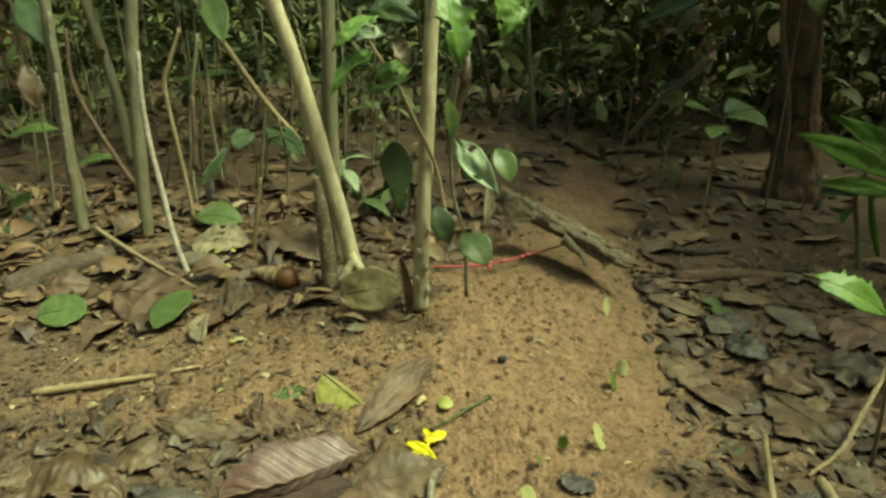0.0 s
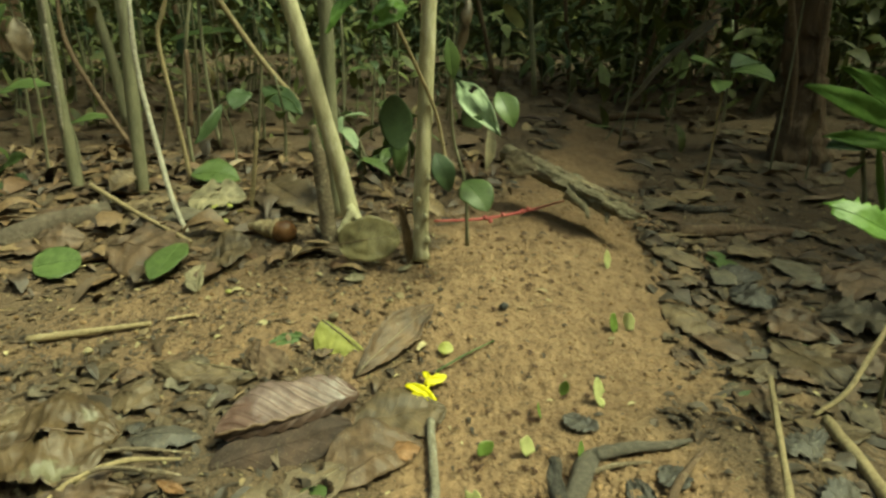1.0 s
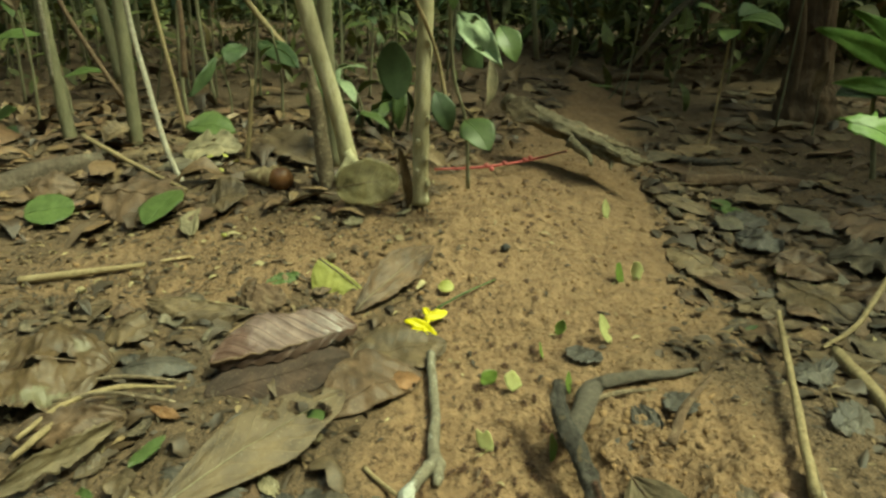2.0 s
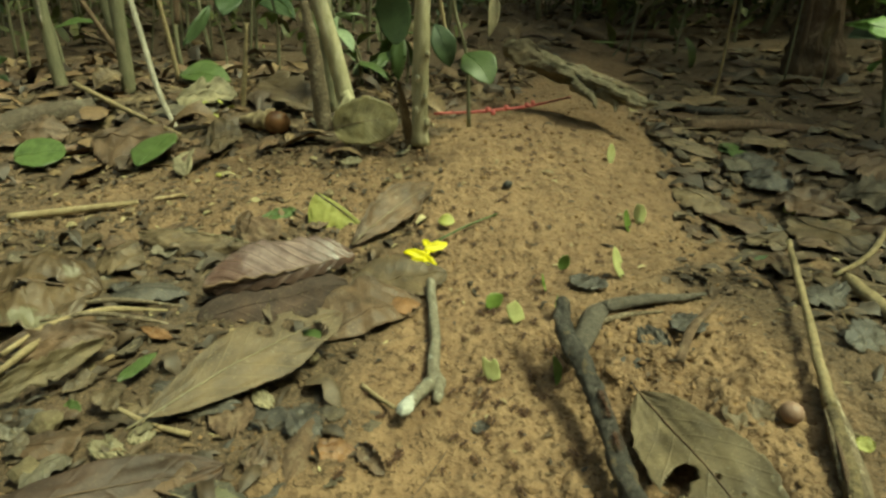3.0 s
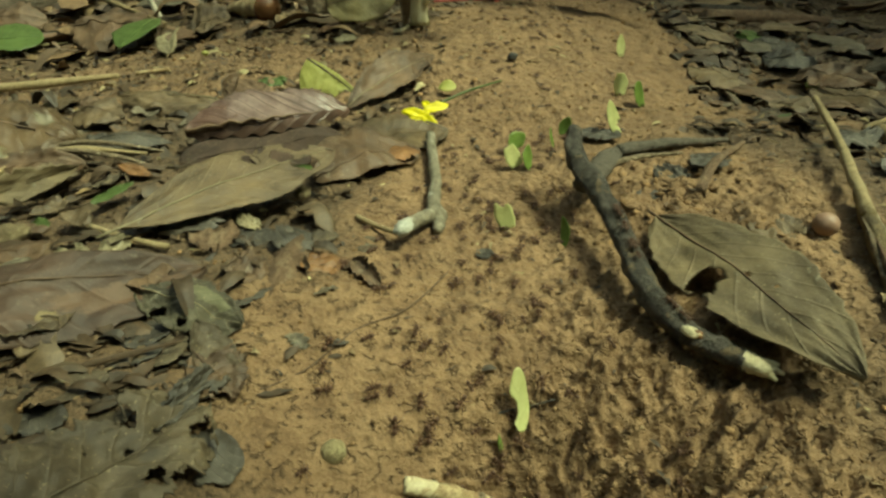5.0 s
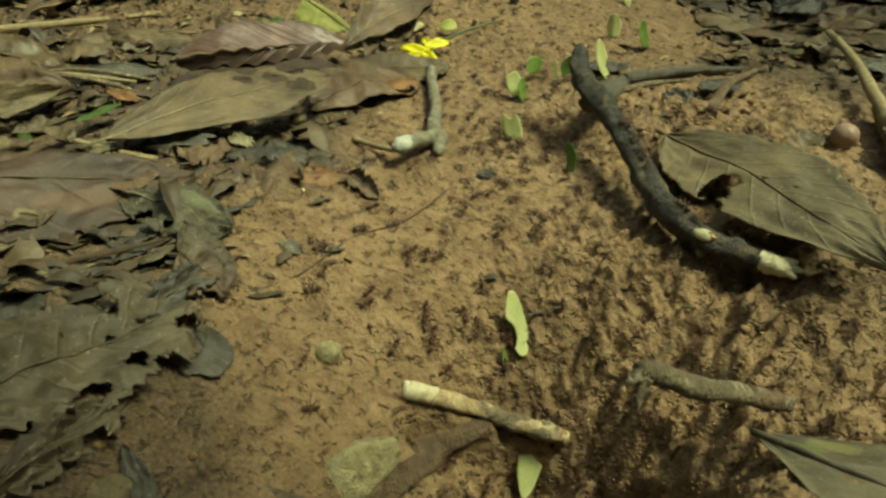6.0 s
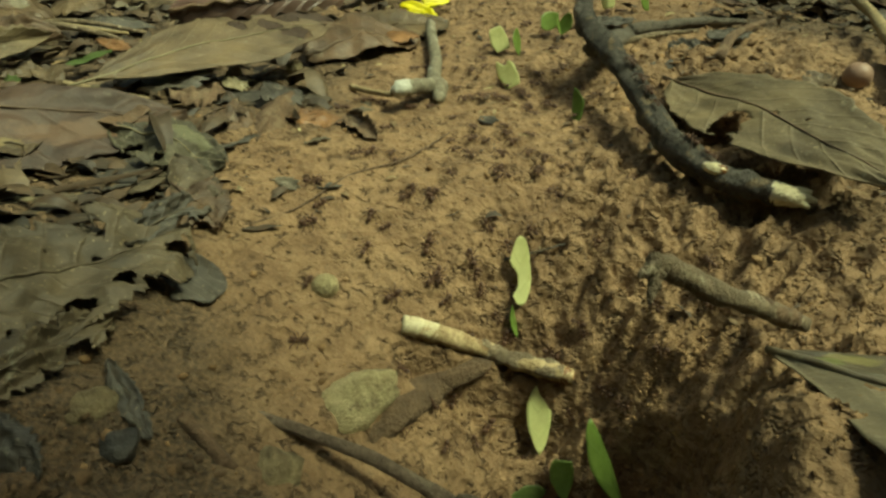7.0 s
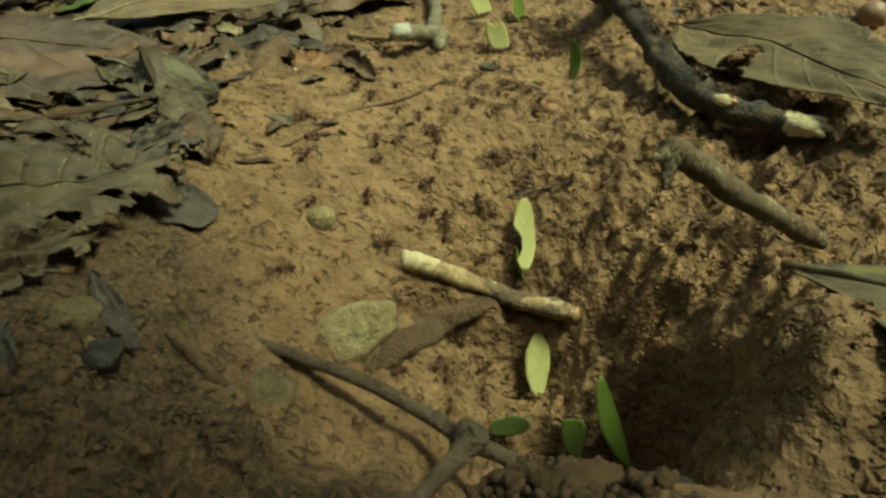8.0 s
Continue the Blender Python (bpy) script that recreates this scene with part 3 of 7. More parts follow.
def leaf(name, base, tip, across, material, label, category="dead leaf", rib=None, stalk=0.0, parent=None, rise=0.0, **shape):
    """A leaf from its base to its tip; across: its width, from edge to edge."""
    length, width = (Vector(tip) - Vector(base)).length, Vector(across).length
    if category == "dead leaf":
        shape = {"torn": 0.4, "crumple": 0.05, "nu": 40, "nv": 16, **shape}
    spine = []
    me = blade_mesh(name, material, length, width, spine=spine, **shape)
    m = frame_of(base, tip, across)
    m.translation.z += rise
    if parent is None:
        ob = thing(name, me, m, label, category)
    else:
        ob = part(name, me, parent, label, parent.matrix_world.inverted() @ m)
    if rib is not None:
        pts = [p + Vector((0, 0, 0.0004)) for p in spine]
        if stalk:
            pts.insert(0, pts[0] - Vector((stalk, 0, stalk * 0.1)))
        r = max(width * 0.013, 0.0007)
        v, f = tube(pts, [r * (1.2 - k / len(pts)) for k in range(len(pts))], 6, 2, 0.05)
        part("midrib", mesh_of("midrib", v, f, rib), ob)
    return ob


def pebble_mesh(name, material, size, seed=0, lumps=0.25, rings=9, sides=14):
    verts, faces = [], []
    for i in range(rings + 1):
        th = math.pi * i / rings
        for k in range(sides):
            ph = 2 * math.pi * k / sides
            d = Vector((math.sin(th) * math.cos(ph), math.sin(th) * math.sin(ph), math.cos(th)))
            r = 1 + lumps * noise.noise(d * 1.4 + Vector((seed, 0, 0))) + 0.3 * lumps * noise.noise(d * 4 + Vector((0, seed, 0)))
            verts.append((d.x * r * size[0], d.y * r * size[1], d.z * r * size[2]))
    for i in range(rings):
        for k in range(sides):
            q = (k + 1) % sides
            faces.append((i * sides + k, (i + 1) * sides + k, (i + 1) * sides + q, i * sides + q))
    return mesh_of(name, verts, faces, material)


# ---- ground ----
def make_ground():
    n = 430
    u = np.linspace(-1, 1, 2 * n + 1)
    xs, ys = 0.06 + 0.085 * np.sinh(6.4 * u), 0.28 + 0.085 * np.sinh(6.4 * u)
    X, Y = np.meshgrid(xs, ys)
    Z = ground_at(X, Y)
    count = 2 * n + 1
    verts = np.stack([X, Y, Z], -1).reshape(-1, 3)
    i = np.arange(2 * n)
    a = (i[:, None] * count + i[None, :]).ravel()
    quads = np.stack([a, a + 1, a + 1 + count, a + count], -1)
    me = bpy.data.meshes.new("ground")
    me.vertices.add(len(verts))
    me.vertices.foreach_set("co", verts.astype(np.float32).ravel())
    me.loops.add(quads.size)
    me.loops.foreach_set("vertex_index", quads.astype(np.int32).ravel())
    me.polygons.add(len(quads))
    me.polygons.foreach_set("loop_start", np.arange(0, quads.size, 4, dtype=np.int32))
    me.polygons.foreach_set("use_smooth", np.ones(len(quads), bool))
    me.update(calc_edges=True)
    me.attributes.new("litter", "FLOAT", "POINT").data.foreach_set("value", np.where(shaded_humus(X, Y) > 0, np.maximum(1 - bare(X, Y), 0) * (1 - shaded_humus(X, Y)) + 2 * shaded_humus(X, Y), 1 - bare(X, Y)).astype(np.float32).ravel())
    me.materials.append(SOIL)
    return thing("ground", me, (0, 0, 0), "ochre clay forest floor with an ant trail and a nest hole", "ground", kind="structure")


make_ground()


# ---- saplings and stems ----
def sapling(name, line, radii, material, label, **shape):
    return bar(name, line, radii, material, label, "sapling", **shape)


flaking = sapling("sapling", [(-1.013, 1.620, 0.140), (-1.013, 1.620, 0.332), (-1.009, 1.620, 0.584), (-1.006, 1.620, 0.762), (-0.995, 1.620, 1.013), (-0.976, 1.620, 1.295)], [0.018, 0.015, 0.0142, 0.0135, 0.0128, 0.011], GREENSTEM, "thin leaning sapling stem with flaking grey-green bark")
sapling("sapling", [(-0.829, 1.610, 0.084), (-0.826, 1.610, 0.208), (-0.808, 1.610, 0.513), (-0.782, 1.610, 0.761), (-0.710, 1.610, 1.291)], [0.019, 0.0172, 0.0165, 0.0162, 0.015], GREENSTEM, "straight slender sapling stem with grey-brown bark")
leaning = sapling("sapling", [(-0.201, 1.310, 0.118), (-0.211, 1.310, 0.180), (-0.234, 1.310, 0.294), (-0.268, 1.310, 0.431), (-0.308, 1.310, 0.599), (-0.348, 1.310, 0.731), (-0.401, 1.310, 0.915), (-0.448, 1.310, 1.162)], [0.022, 0.02, 0.018, 0.0185, 0.0175, 0.017, 0.016, 0.014], SAPLING, "leaning pale sapling stem with a rough bark at its foot")
sapling("sapling", [(-0.273, 1.480, 0.103), (-0.274, 1.480, 0.356), (-0.269, 1.480, 0.624), (-0.259, 1.480, 0.866), (-0.240, 1.480, 1.235)], [0.018, 0.017, 0.016, 0.016, 0.014], GREENSTEM, "straight dull green sapling stem behind a leaning one")
bar("dead_stub", [(-0.256, 1.290, 0.104), (-0.262, 1.290, 0.194), (-0.268, 1.285, 0.299), (-0.278, 1.285, 0.372)], [0.021, 0.018, 0.014, 0.008], ROTTEN, "dead brown stem stub leaning on a sapling", "stump", lumps=0.3)
for line in ([(-0.999, 1.600, 0.584), (-1.003, 1.600, 0.456), (-1.012, 1.600, 0.308)], [(-0.990, 1.600, 0.734), (-0.995, 1.600, 0.653), (-0.997, 1.600, 0.587)]):
    bar("bark_strip", line, [0.004, 0.006, 0.003], LICHEN, "pale strip of bared wood", "", flaking, sides=6, lumps=0.3)
upright = sapling("sapling", [(-0.049, 1.190, 0.104), (-0.047, 1.190, 0.162), (-0.042, 1.190, 0.286), (-0.032, 1.190, 0.460), (-0.024, 1.190, 0.630), (-0.019, 1.190, 0.738), (-0.013, 1.190, 1.110)], [0.019, 0.0165, 0.0165, 0.0155, 0.0145, 0.014, 0.012], SAPLING, "upright pale sapling stem with a scarred bark", lumps=0.16)


def stalk(name, line, r, m, label):
    return bar(name, line, [r * 1.1] + [r] * (len(line) - 2) + [r * 0.75], m, label, "stem")


for k, (x, y, z, r) in enumerate(((-0.052, 1.178, 0.175, 0.007), (-0.036, 1.176, 0.2, 0.006), (-0.05, 1.176, 0.235, 0.006), (-0.033, 1.178, 0.15, 0.007), (-0.03, 1.178, 0.28, 0.005))):
    part("bark_wart", pebble_mesh("bark_wart", SAPLING, (r, r, r * 1.4), k, 0.4, 6, 8), upright, "", Matrix.Translation(Vector((x, y, z)) - upright.matrix_world.translation))
for line in ([(-0.213, 1.290, 0.191), (-0.185, 1.280, 0.159), (-0.169, 1.270, 0.144)], [(-0.201, 1.290, 0.183), (-0.220, 1.270, 0.153), (-0.234, 1.260, 0.140)]):
    bar("root_flare", line, [0.012, 0.009, 0.004], SAPLING, "", "", leaning, sides=8, lumps=0.3)
stalk("white_twig", [(-0.622, 1.402, 0.070), (-0.672, 1.440, 0.170), (-0.710, 1.480, 0.313), (-0.734, 1.500, 0.437), (-0.737, 1.500, 0.532), (-0.730, 1.500, 0.637)], 0.0065, BLEACHED, "bleached crooked twig stuck in the litter")
stalk("dry_stalk", [(-0.520, 1.550, 0.095), (-0.499, 1.550, 0.207), (-0.479, 1.550, 0.322)], 0.006, TWIG, "short broken dry stalk standing upright")
stalk("dry_stalk", [(-0.525, 2.200, 0.341), (-0.637, 2.200, 0.481), (-0.768, 2.200, 0.683), (-0.874, 2.200, 0.856)], 0.01, TWIG, "slanting dry stalk in the undergrowth")
stalk("slender_sapling", [(-1.200, 2.300, 0.242), (-1.222, 2.300, 0.517), (-1.283, 2.300, 0.830), (-1.323, 2.300, 1.048)], 0.018, GREENSTEM, "slender leaning stem in the undergrowth")
stalk("slender_sapling", [(-0.994, 1.900, 0.231), (-1.076, 1.900, 0.394), (-1.137, 1.900, 0.548), (-1.133, 1.900, 0.711)], 0.007, BROWNWOOD, "thin brown slanting stem in the undergrowth")
stalk("dry_stalk", [(-0.757, 1.800, 0.125), (-0.762, 1.800, 0.303), (-0.741, 1.800, 0.503), (-0.698, 1.800, 0.691)], 0.006, GREENSTEM, "thin upright stem in the undergrowth")
stalk("dry_stalk", [(-0.731, 1.700, 0.160), (-0.744, 1.700, 0.319), (-0.767, 1.700, 0.539), (-0.745, 1.700, 0.613), (-0.706, 1.700, 0.700)], 0.006, TWIG, "thin kinked dry stalk")
stalk("slender_sapling", [(-0.785, 2.100, 0.192), (-0.802, 2.100, 0.449), (-0.796, 2.100, 0.706), (-0.783, 2.100, 0.895)], 0.006, GREENSTEM, "thin green upright stem in the undergrowth")
stalk("dry_stalk", [(-0.732, 1.750, 0.311), (-0.720, 1.750, 0.426), (-0.715, 1.750, 0.521)], 0.008, BROWNWOOD, "short rusty brown broken stalk")
stalk("slender_sapling", [(-1.175, 1.600, -0.130), (-1.202, 1.600, 0.011), (-1.234, 1.600, 0.162), (-1.264, 1.600, 0.305)], 0.006, TWIG, "thin bare stalk leaning out of the litter")
stalk("dry_stick", [(-1.364, 1.750, 0.012), (-1.253, 1.750, 0.085), (-1.135, 1.750, 0.165)], 0.01, TWIG, "dry stick lying aslant on the litter")
stalk("dry_stick", [(-0.951, 1.577, 0.176), (-0.789, 1.458, 0.141), (-0.595, 1.336, 0.094)], 0.006, TWIG, "long dry stick lying across the litter")
stalk("slender_sapling", [(1.574, 3.200, 0.071), (1.670, 3.200, 0.341), (1.770, 3.200, 0.624), (1.819, 3.200, 0.920)], 0.016, GREENSTEM, "slanting stem beside a dark tree trunk")
stalk("dead_stick", [(0.611, 3.326, 0.245), (0.718, 2.968, 0.200), (0.809, 2.686, 0.156)], 0.018, BROWNWOOD, "dead branch lying beside the trail")
stalk("dead_stick", [(0.771, 2.954, 0.196), (0.957, 3.017, 0.202), (1.092, 2.990, 0.186)], 0.016, BROWNWOOD, "dead branch lying across the trail")
stalk("dead_stick", [(0.587, 1.423, 0.088), (0.747, 1.462, 0.082), (0.956, 1.491, 0.062)], 0.017, BROWNWOOD, "half-buried dead branch in the litter")
stalk("dead_stick", [(0.652, 1.687, 0.087), (0.754, 1.654, 0.084), (0.868, 1.722, 0.072)], 0.011, DARKBARK, "dark dead stick in the litter")
stalk("fallen_branch", [(-1.023, 1.309, 0.095), (-0.947, 1.386, 0.124), (-0.858, 1.481, 0.132)], 0.03, ROTBRANCH, "rotten brown branch sunk in the litter")

# The tree trunks behind.
trunk = bar("tree", [(1.419, 2.360, -0.095), (1.409, 2.380, 0.138), (1.424, 2.420, 0.315), (1.398, 2.450, 0.640), (1.388, 2.500, 0.970), (1.281, 2.600, 2.118)], [0.15, 0.1, 0.074, 0.068, 0.064, 0.06], TREEBARK, "dark reddish-brown tree trunk in deep shade", "tree", sides=48, steps=14, lumps=0.14, ridges=0.22)
for line, r in (([(1.364, 2.400, 0.134), (1.283, 2.360, 0.002), (1.150, 2.300, -0.065)], 0.03), ([(1.491, 2.400, 0.134), (1.551, 2.340, 0.007), (1.615, 2.280, -0.071)], 0.03), ([(1.402, 2.360, 0.142), (1.369, 2.280, 0.022), (1.317, 2.200, -0.036)], 0.028)):
    bar("root", line, [r * 1.3, r, r * 0.4], TREEBARK, "", "", trunk, lumps=0.4)
for line in ([(1.342, 2.340, 0.030), (1.320, 2.330, 0.432), (1.261, 2.360, 0.758), (1.237, 2.400, 1.212)], [(1.495, 2.330, 0.009), (1.414, 2.340, 0.389), (1.409, 2.360, 0.719), (1.317, 2.400, 1.212)]):
    bar("vine", line, [0.012, 0.01, 0.011, 0.01], BROWNWOOD, "", "", trunk, lumps=0.4)
bar("tree", [(2.474, 6.000, 0.004), (2.427, 6.000, 0.698), (2.347, 6.000, 1.677), (2.085, 6.000, 4.103)], [0.22, 0.17, 0.16, 0.15], TREEBARK, "dark distant tree trunk", "tree", sides=14, lumps=0.2)
bar("tree", [(-3.642, 5.000, -0.226), (-3.472, 5.000, 0.681), (-3.319, 5.000, 1.498), (-2.923, 5.000, 3.519)], [0.2, 0.15, 0.14, 0.13], TREEBARK, "mossy distant tree trunk", "tree", sides=14, lumps=0.2)

# The log with its splintered end.
log = bar("log", [(0.176, 1.640, 0.249), (0.260, 1.560, 0.217), (0.327, 1.470, 0.197), (0.381, 1.380, 0.180), (0.413, 1.330, 0.170)], [0.044, 0.05, 0.048, 0.04, 0.02], LOGWOOD, "rotten mossy log with a splintered end beside the trail", "log", sides=40, steps=10, lumps=0.3, flat=0.5, ridges=0.25)
chip = random.Random(5)
along = (Vector((0.413, 1.330, 0.170)) - Vector((0.190, 1.620, 0.246))).normalized()
for k in range(22):
    side = chip.uniform(-1, 1)
    at = Vector((0.265, 1.540, 0.217)).lerp(Vector((0.392, 1.370, 0.177)), chip.random()) + along.cross(Vector((0, 0, 1))).normalized() * side * 0.034 + Vector((0, 0, 0.022 * (1 - side * side)))
    ln, r = chip.uniform(0.07, 0.17), chip.uniform(0.004, 0.0075)
    bar("splinter", [at - along * ln * 0.5 - Vector((0, 0, 0.004)), at, at + along * ln * 0.5 + Vector((0, 0, chip.uniform(-0.006, 0.006)))], [r * 0.5, r, r * 0.2], chip.choice((LOGWOOD, TWIG, ROTTEN)), "", "", log, sides=6, lumps=0.4)
for line, r in (([(0.303, 1.420, 0.189), (0.335, 1.370, 0.168), (0.338, 1.340, 0.150)], 0.009), ([(0.350, 1.380, 0.180), (0.380, 1.340, 0.161), (0.376, 1.320, 0.145)], 0.008), ([(0.409, 1.340, 0.171), (0.437, 1.310, 0.165), (0.457, 1.290, 0.166)], 0.009), ([(0.396, 1.340, 0.167), (0.421, 1.310, 0.160), (0.438, 1.300, 0.158)], 0.007)):
    bar("splinter", line, [r * 1.8, r, r * 0.35], LOGWOOD, "", "", log, sides=7, lumps=0.5)
leaf("log_leaf", (0.157, 1.500, 0.271), (0.223, 1.420, 0.243), (0.03, 0.02, 0.055), VEINED, "dark olive leaf leaning on the rotten log", rib=UMBER, full=0.6, arch=0.01, fold=-0.1, seed=180)

red = bar("red_stalk", [(-0.022, 1.385, 0.130), (0.089, 1.386, 0.135), (0.201, 1.456, 0.134), (0.317, 1.522, 0.145)], [0.0024, 0.0033, 0.0031, 0.0022], RED, "bright red fruit stalk lying beside a sapling", "stalk", lumps=0.4)
for q in ((0.100, 1.375, 0.142), (0.145, 1.400, 0.142), (0.198, 1.437, 0.141), (0.113, 1.373, 0.134), (0.213, 1.446, 0.144)):
    part("bud", pebble_mesh("bud", RED, (0.0062, 0.0056, 0.0056), 3, 0.3, 6, 8), red, "pink bud", Matrix.Translation(Vector(q) - red.matrix_world.translation))


# ---- living plants ----
def spray(name, stem, leaves, radius, stem_material, label, category="plant"):
    """A plant: its stem, and leaves as base, tip, width, material and shape."""
    ob = bar(name, stem, [radius * 1.3] + [radius] * (len(stem) - 2) + [radius * 0.5], stem_material, label, category)
    for base, tip, across, m, shape in leaves:
        leaf("leaf", base, tip, across, m, "", "leaf", rib=m, parent=ob, **shape)
    return ob


T = dict(arch=0.012, fold=0.15, wave=0.008, teeth=0.2, full=1.0, bend=0.8, nu=44, nv=14)
# The holed seedling at the foot of the upright sapling.
spray("seedling", [(0.048, 1.140, 0.150), (0.043, 1.140, 0.276), (0.020, 1.140, 0.362), (0.013, 1.120, 0.457), (0.014, 1.100, 0.486)], [
    ((0.023, 1.120, 0.472), (0.099, 1.020, 0.387), (0.03, 0.015, 0.034), GREYGREEN, dict(full=1.0, arch=0.02, fold=0.15, wave=0.01, holes=((0.35, 0.06, 0.05), (0.7, -0.07, 0.045)), seed=3)),
    ((0.105, 1.160, 0.450), (0.130, 1.120, 0.388), (0.045, 0.01, 0.01), GREEN, dict(arch=0.01, fold=0.2, seed=4)),
    ((0.017, 1.100, 0.475), (0.009, 1.100, 0.546), (0.027, 0.012, 0), GREEN, dict(arch=0.004, fold=0.2, seed=5)),
    ((0.040, 1.130, 0.285), (0.084, 1.080, 0.237), (0.05, 0.03, 0.03), GREEN, dict(arch=0.01, fold=0.1, seed=6)),
    ((-0.016, 1.170, 0.333), (0.013, 1.150, 0.259), (0.045, 0.01, 0.01), DARKGREEN, dict(arch=0.01, fold=0.1, seed=7)),
    ((0.082, 1.100, 0.397), (0.078, 1.080, 0.315), (0.022, 0.012, 0), PALE, dict(arch=0.004, fold=0.3, curl=0.5, seed=8)),
    ((0.047, 1.200, 0.425), (0.079, 1.250, 0.369), (0.04, 0.03, 0.02), DARKGREEN, dict(arch=0.01, fold=0.1, seed=9)),
], 0.0032, GREENSTEM, "small seedling with one pale insect-eaten leaf", "seedling")
# The twig of the upright sapling, with toothed and eaten leaves.
spray("leafy_twig", [(0.007, 1.180, 0.301), (-0.013, 1.180, 0.405), (-0.052, 1.140, 0.502), (-0.086, 1.120, 0.574), (-0.125, 1.120, 0.633), (-0.134, 1.120, 0.656)], [
    ((-0.124, 1.130, 0.626), (-0.203, 1.100, 0.552), (0.025, 0.03, 0.036), BRIGHT, dict(T, seed=11)),
    ((-0.115, 1.160, 0.687), (-0.198, 1.120, 0.626), (0.02, 0.03, 0.032), BRIGHT, dict(T, seed=12)),
    ((-0.063, 1.120, 0.607), (-0.131, 1.080, 0.556), (0.025, 0.02, 0.03), BRIGHT, dict(T, holes=((0.4, 0.05, 0.07), (0.75, -0.05, 0.06)), seed=13)),
    ((-0.157, 1.120, 0.645), (-0.097, 1.100, 0.653), (0.01, 0.03, 0.03), GREYGREEN, dict(T, holes=((0.6, 0.1, 0.08),), seed=14)),
    ((-0.093, 1.100, 0.646), (-0.061, 1.080, 0.594), (0.036, 0.02, 0.01), PALE, dict(arch=0.01, fold=0.3, curl=0.6, wave=0.012, torn=0.4, seed=15)),
    ((-0.149, 1.250, 0.694), (-0.050, 1.300, 0.738), (0.01, 0.03, 0.035), DARKGREEN, dict(T, seed=16)),
    ((-0.042, 1.200, 0.680), (-0.159, 1.250, 0.702), (0.01, 0.03, 0.035), GREEN, dict(T, seed=17)),
], 0.0035, TWIG, "drooping twig with toothed, insect-eaten green leaves", "twig")
spray("leafy_branch", [(-0.021, 1.190, 0.776), (0.015, 1.100, 0.763), (0.068, 1.020, 0.735), (0.101, 1.000, 0.736)], [
    ((0.004, 1.060, 0.732), (0.025, 1.000, 0.601), (0.062, 0.03, 0), BRIGHT, dict(T, full=0.7, teeth=0.35, nu=60, holes=((0.3, 0.15, 0.05), (0.6, -0.13, 0.05), (0.55, 0.2, 0.06)), seed=18)),
    ((0.105, 1.000, 0.748), (0.090, 0.970, 0.641), (0.055, 0.03, 0), BRIGHT, dict(T, full=0.7, teeth=0.35, nu=60, holes=((0.5, 0.16, 0.06), (0.8, -0.1, 0.04)), seed=19)),
    ((0.060, 1.050, 0.747), (0.061, 1.050, 0.683), (0.05, 0.03, 0), DARKGREEN, dict(T, seed=20)),
    ((-0.006, 1.080, 0.743), (-0.041, 1.100, 0.699), (0.03, 0.02, 0.02), BRIGHT, dict(T, seed=21)),
], 0.004, GREENSTEM, "low branch with ragged toothed green leaves", "branch")
bar("dead_hanging_leaf", [(0.052, 1.300, 0.632), (0.048, 1.280, 0.588), (0.033, 1.280, 0.519), (0.037, 1.280, 0.490)], [0.003, 0.011, 0.008, 0.002], OLIVE, "shrivelled brown leaf hanging in the undergrowth", "dead leaf", lumps=0.6)
# A dull broad leaf between the saplings.
leaf("broad_leaf", (-0.122, 1.600, 0.266), (-0.126, 1.600, 0.411), (0.09, 0.0, 0.0), DARKGREEN, "broad dark green leaf standing up out of the litter", "leaf", rib=DARKGREEN, arch=0.01, fold=0.1, seed=21, full=0.6)
# The seedling beside the trail.
spray("seedling", [(0.814, 1.840, 0.068), (0.825, 1.840, 0.170), (0.831, 1.840, 0.296), (0.835, 1.840, 0.400), (0.836, 1.840, 0.447)], [
    ((0.841, 1.840, 0.447), (0.704, 1.780, 0.494), (0.0, 0.085, 0.02), GREEN, dict(arch=0.01, fold=0.1, seed=22)),
    ((0.848, 1.840, 0.454), (0.944, 1.760, 0.432), (0.01, 0.1, 0.03), GREEN, dict(arch=0.02, fold=0.1, seed=23)),
    ((0.834, 1.840, 0.431), (0.766, 1.720, 0.404), (0.06, 0.0, 0.0), GREEN, dict(arch=0.012, fold=0.1, seed=24)),
    ((0.850, 1.840, 0.468), (0.985, 1.950, 0.474), (0.01, 0.07, 0.02), DARKGREEN, dict(arch=0.02, fold=0.1, seed=25)),
], 0.0036, TWIG, "three-leaved green seedling beside the trail", "seedling")
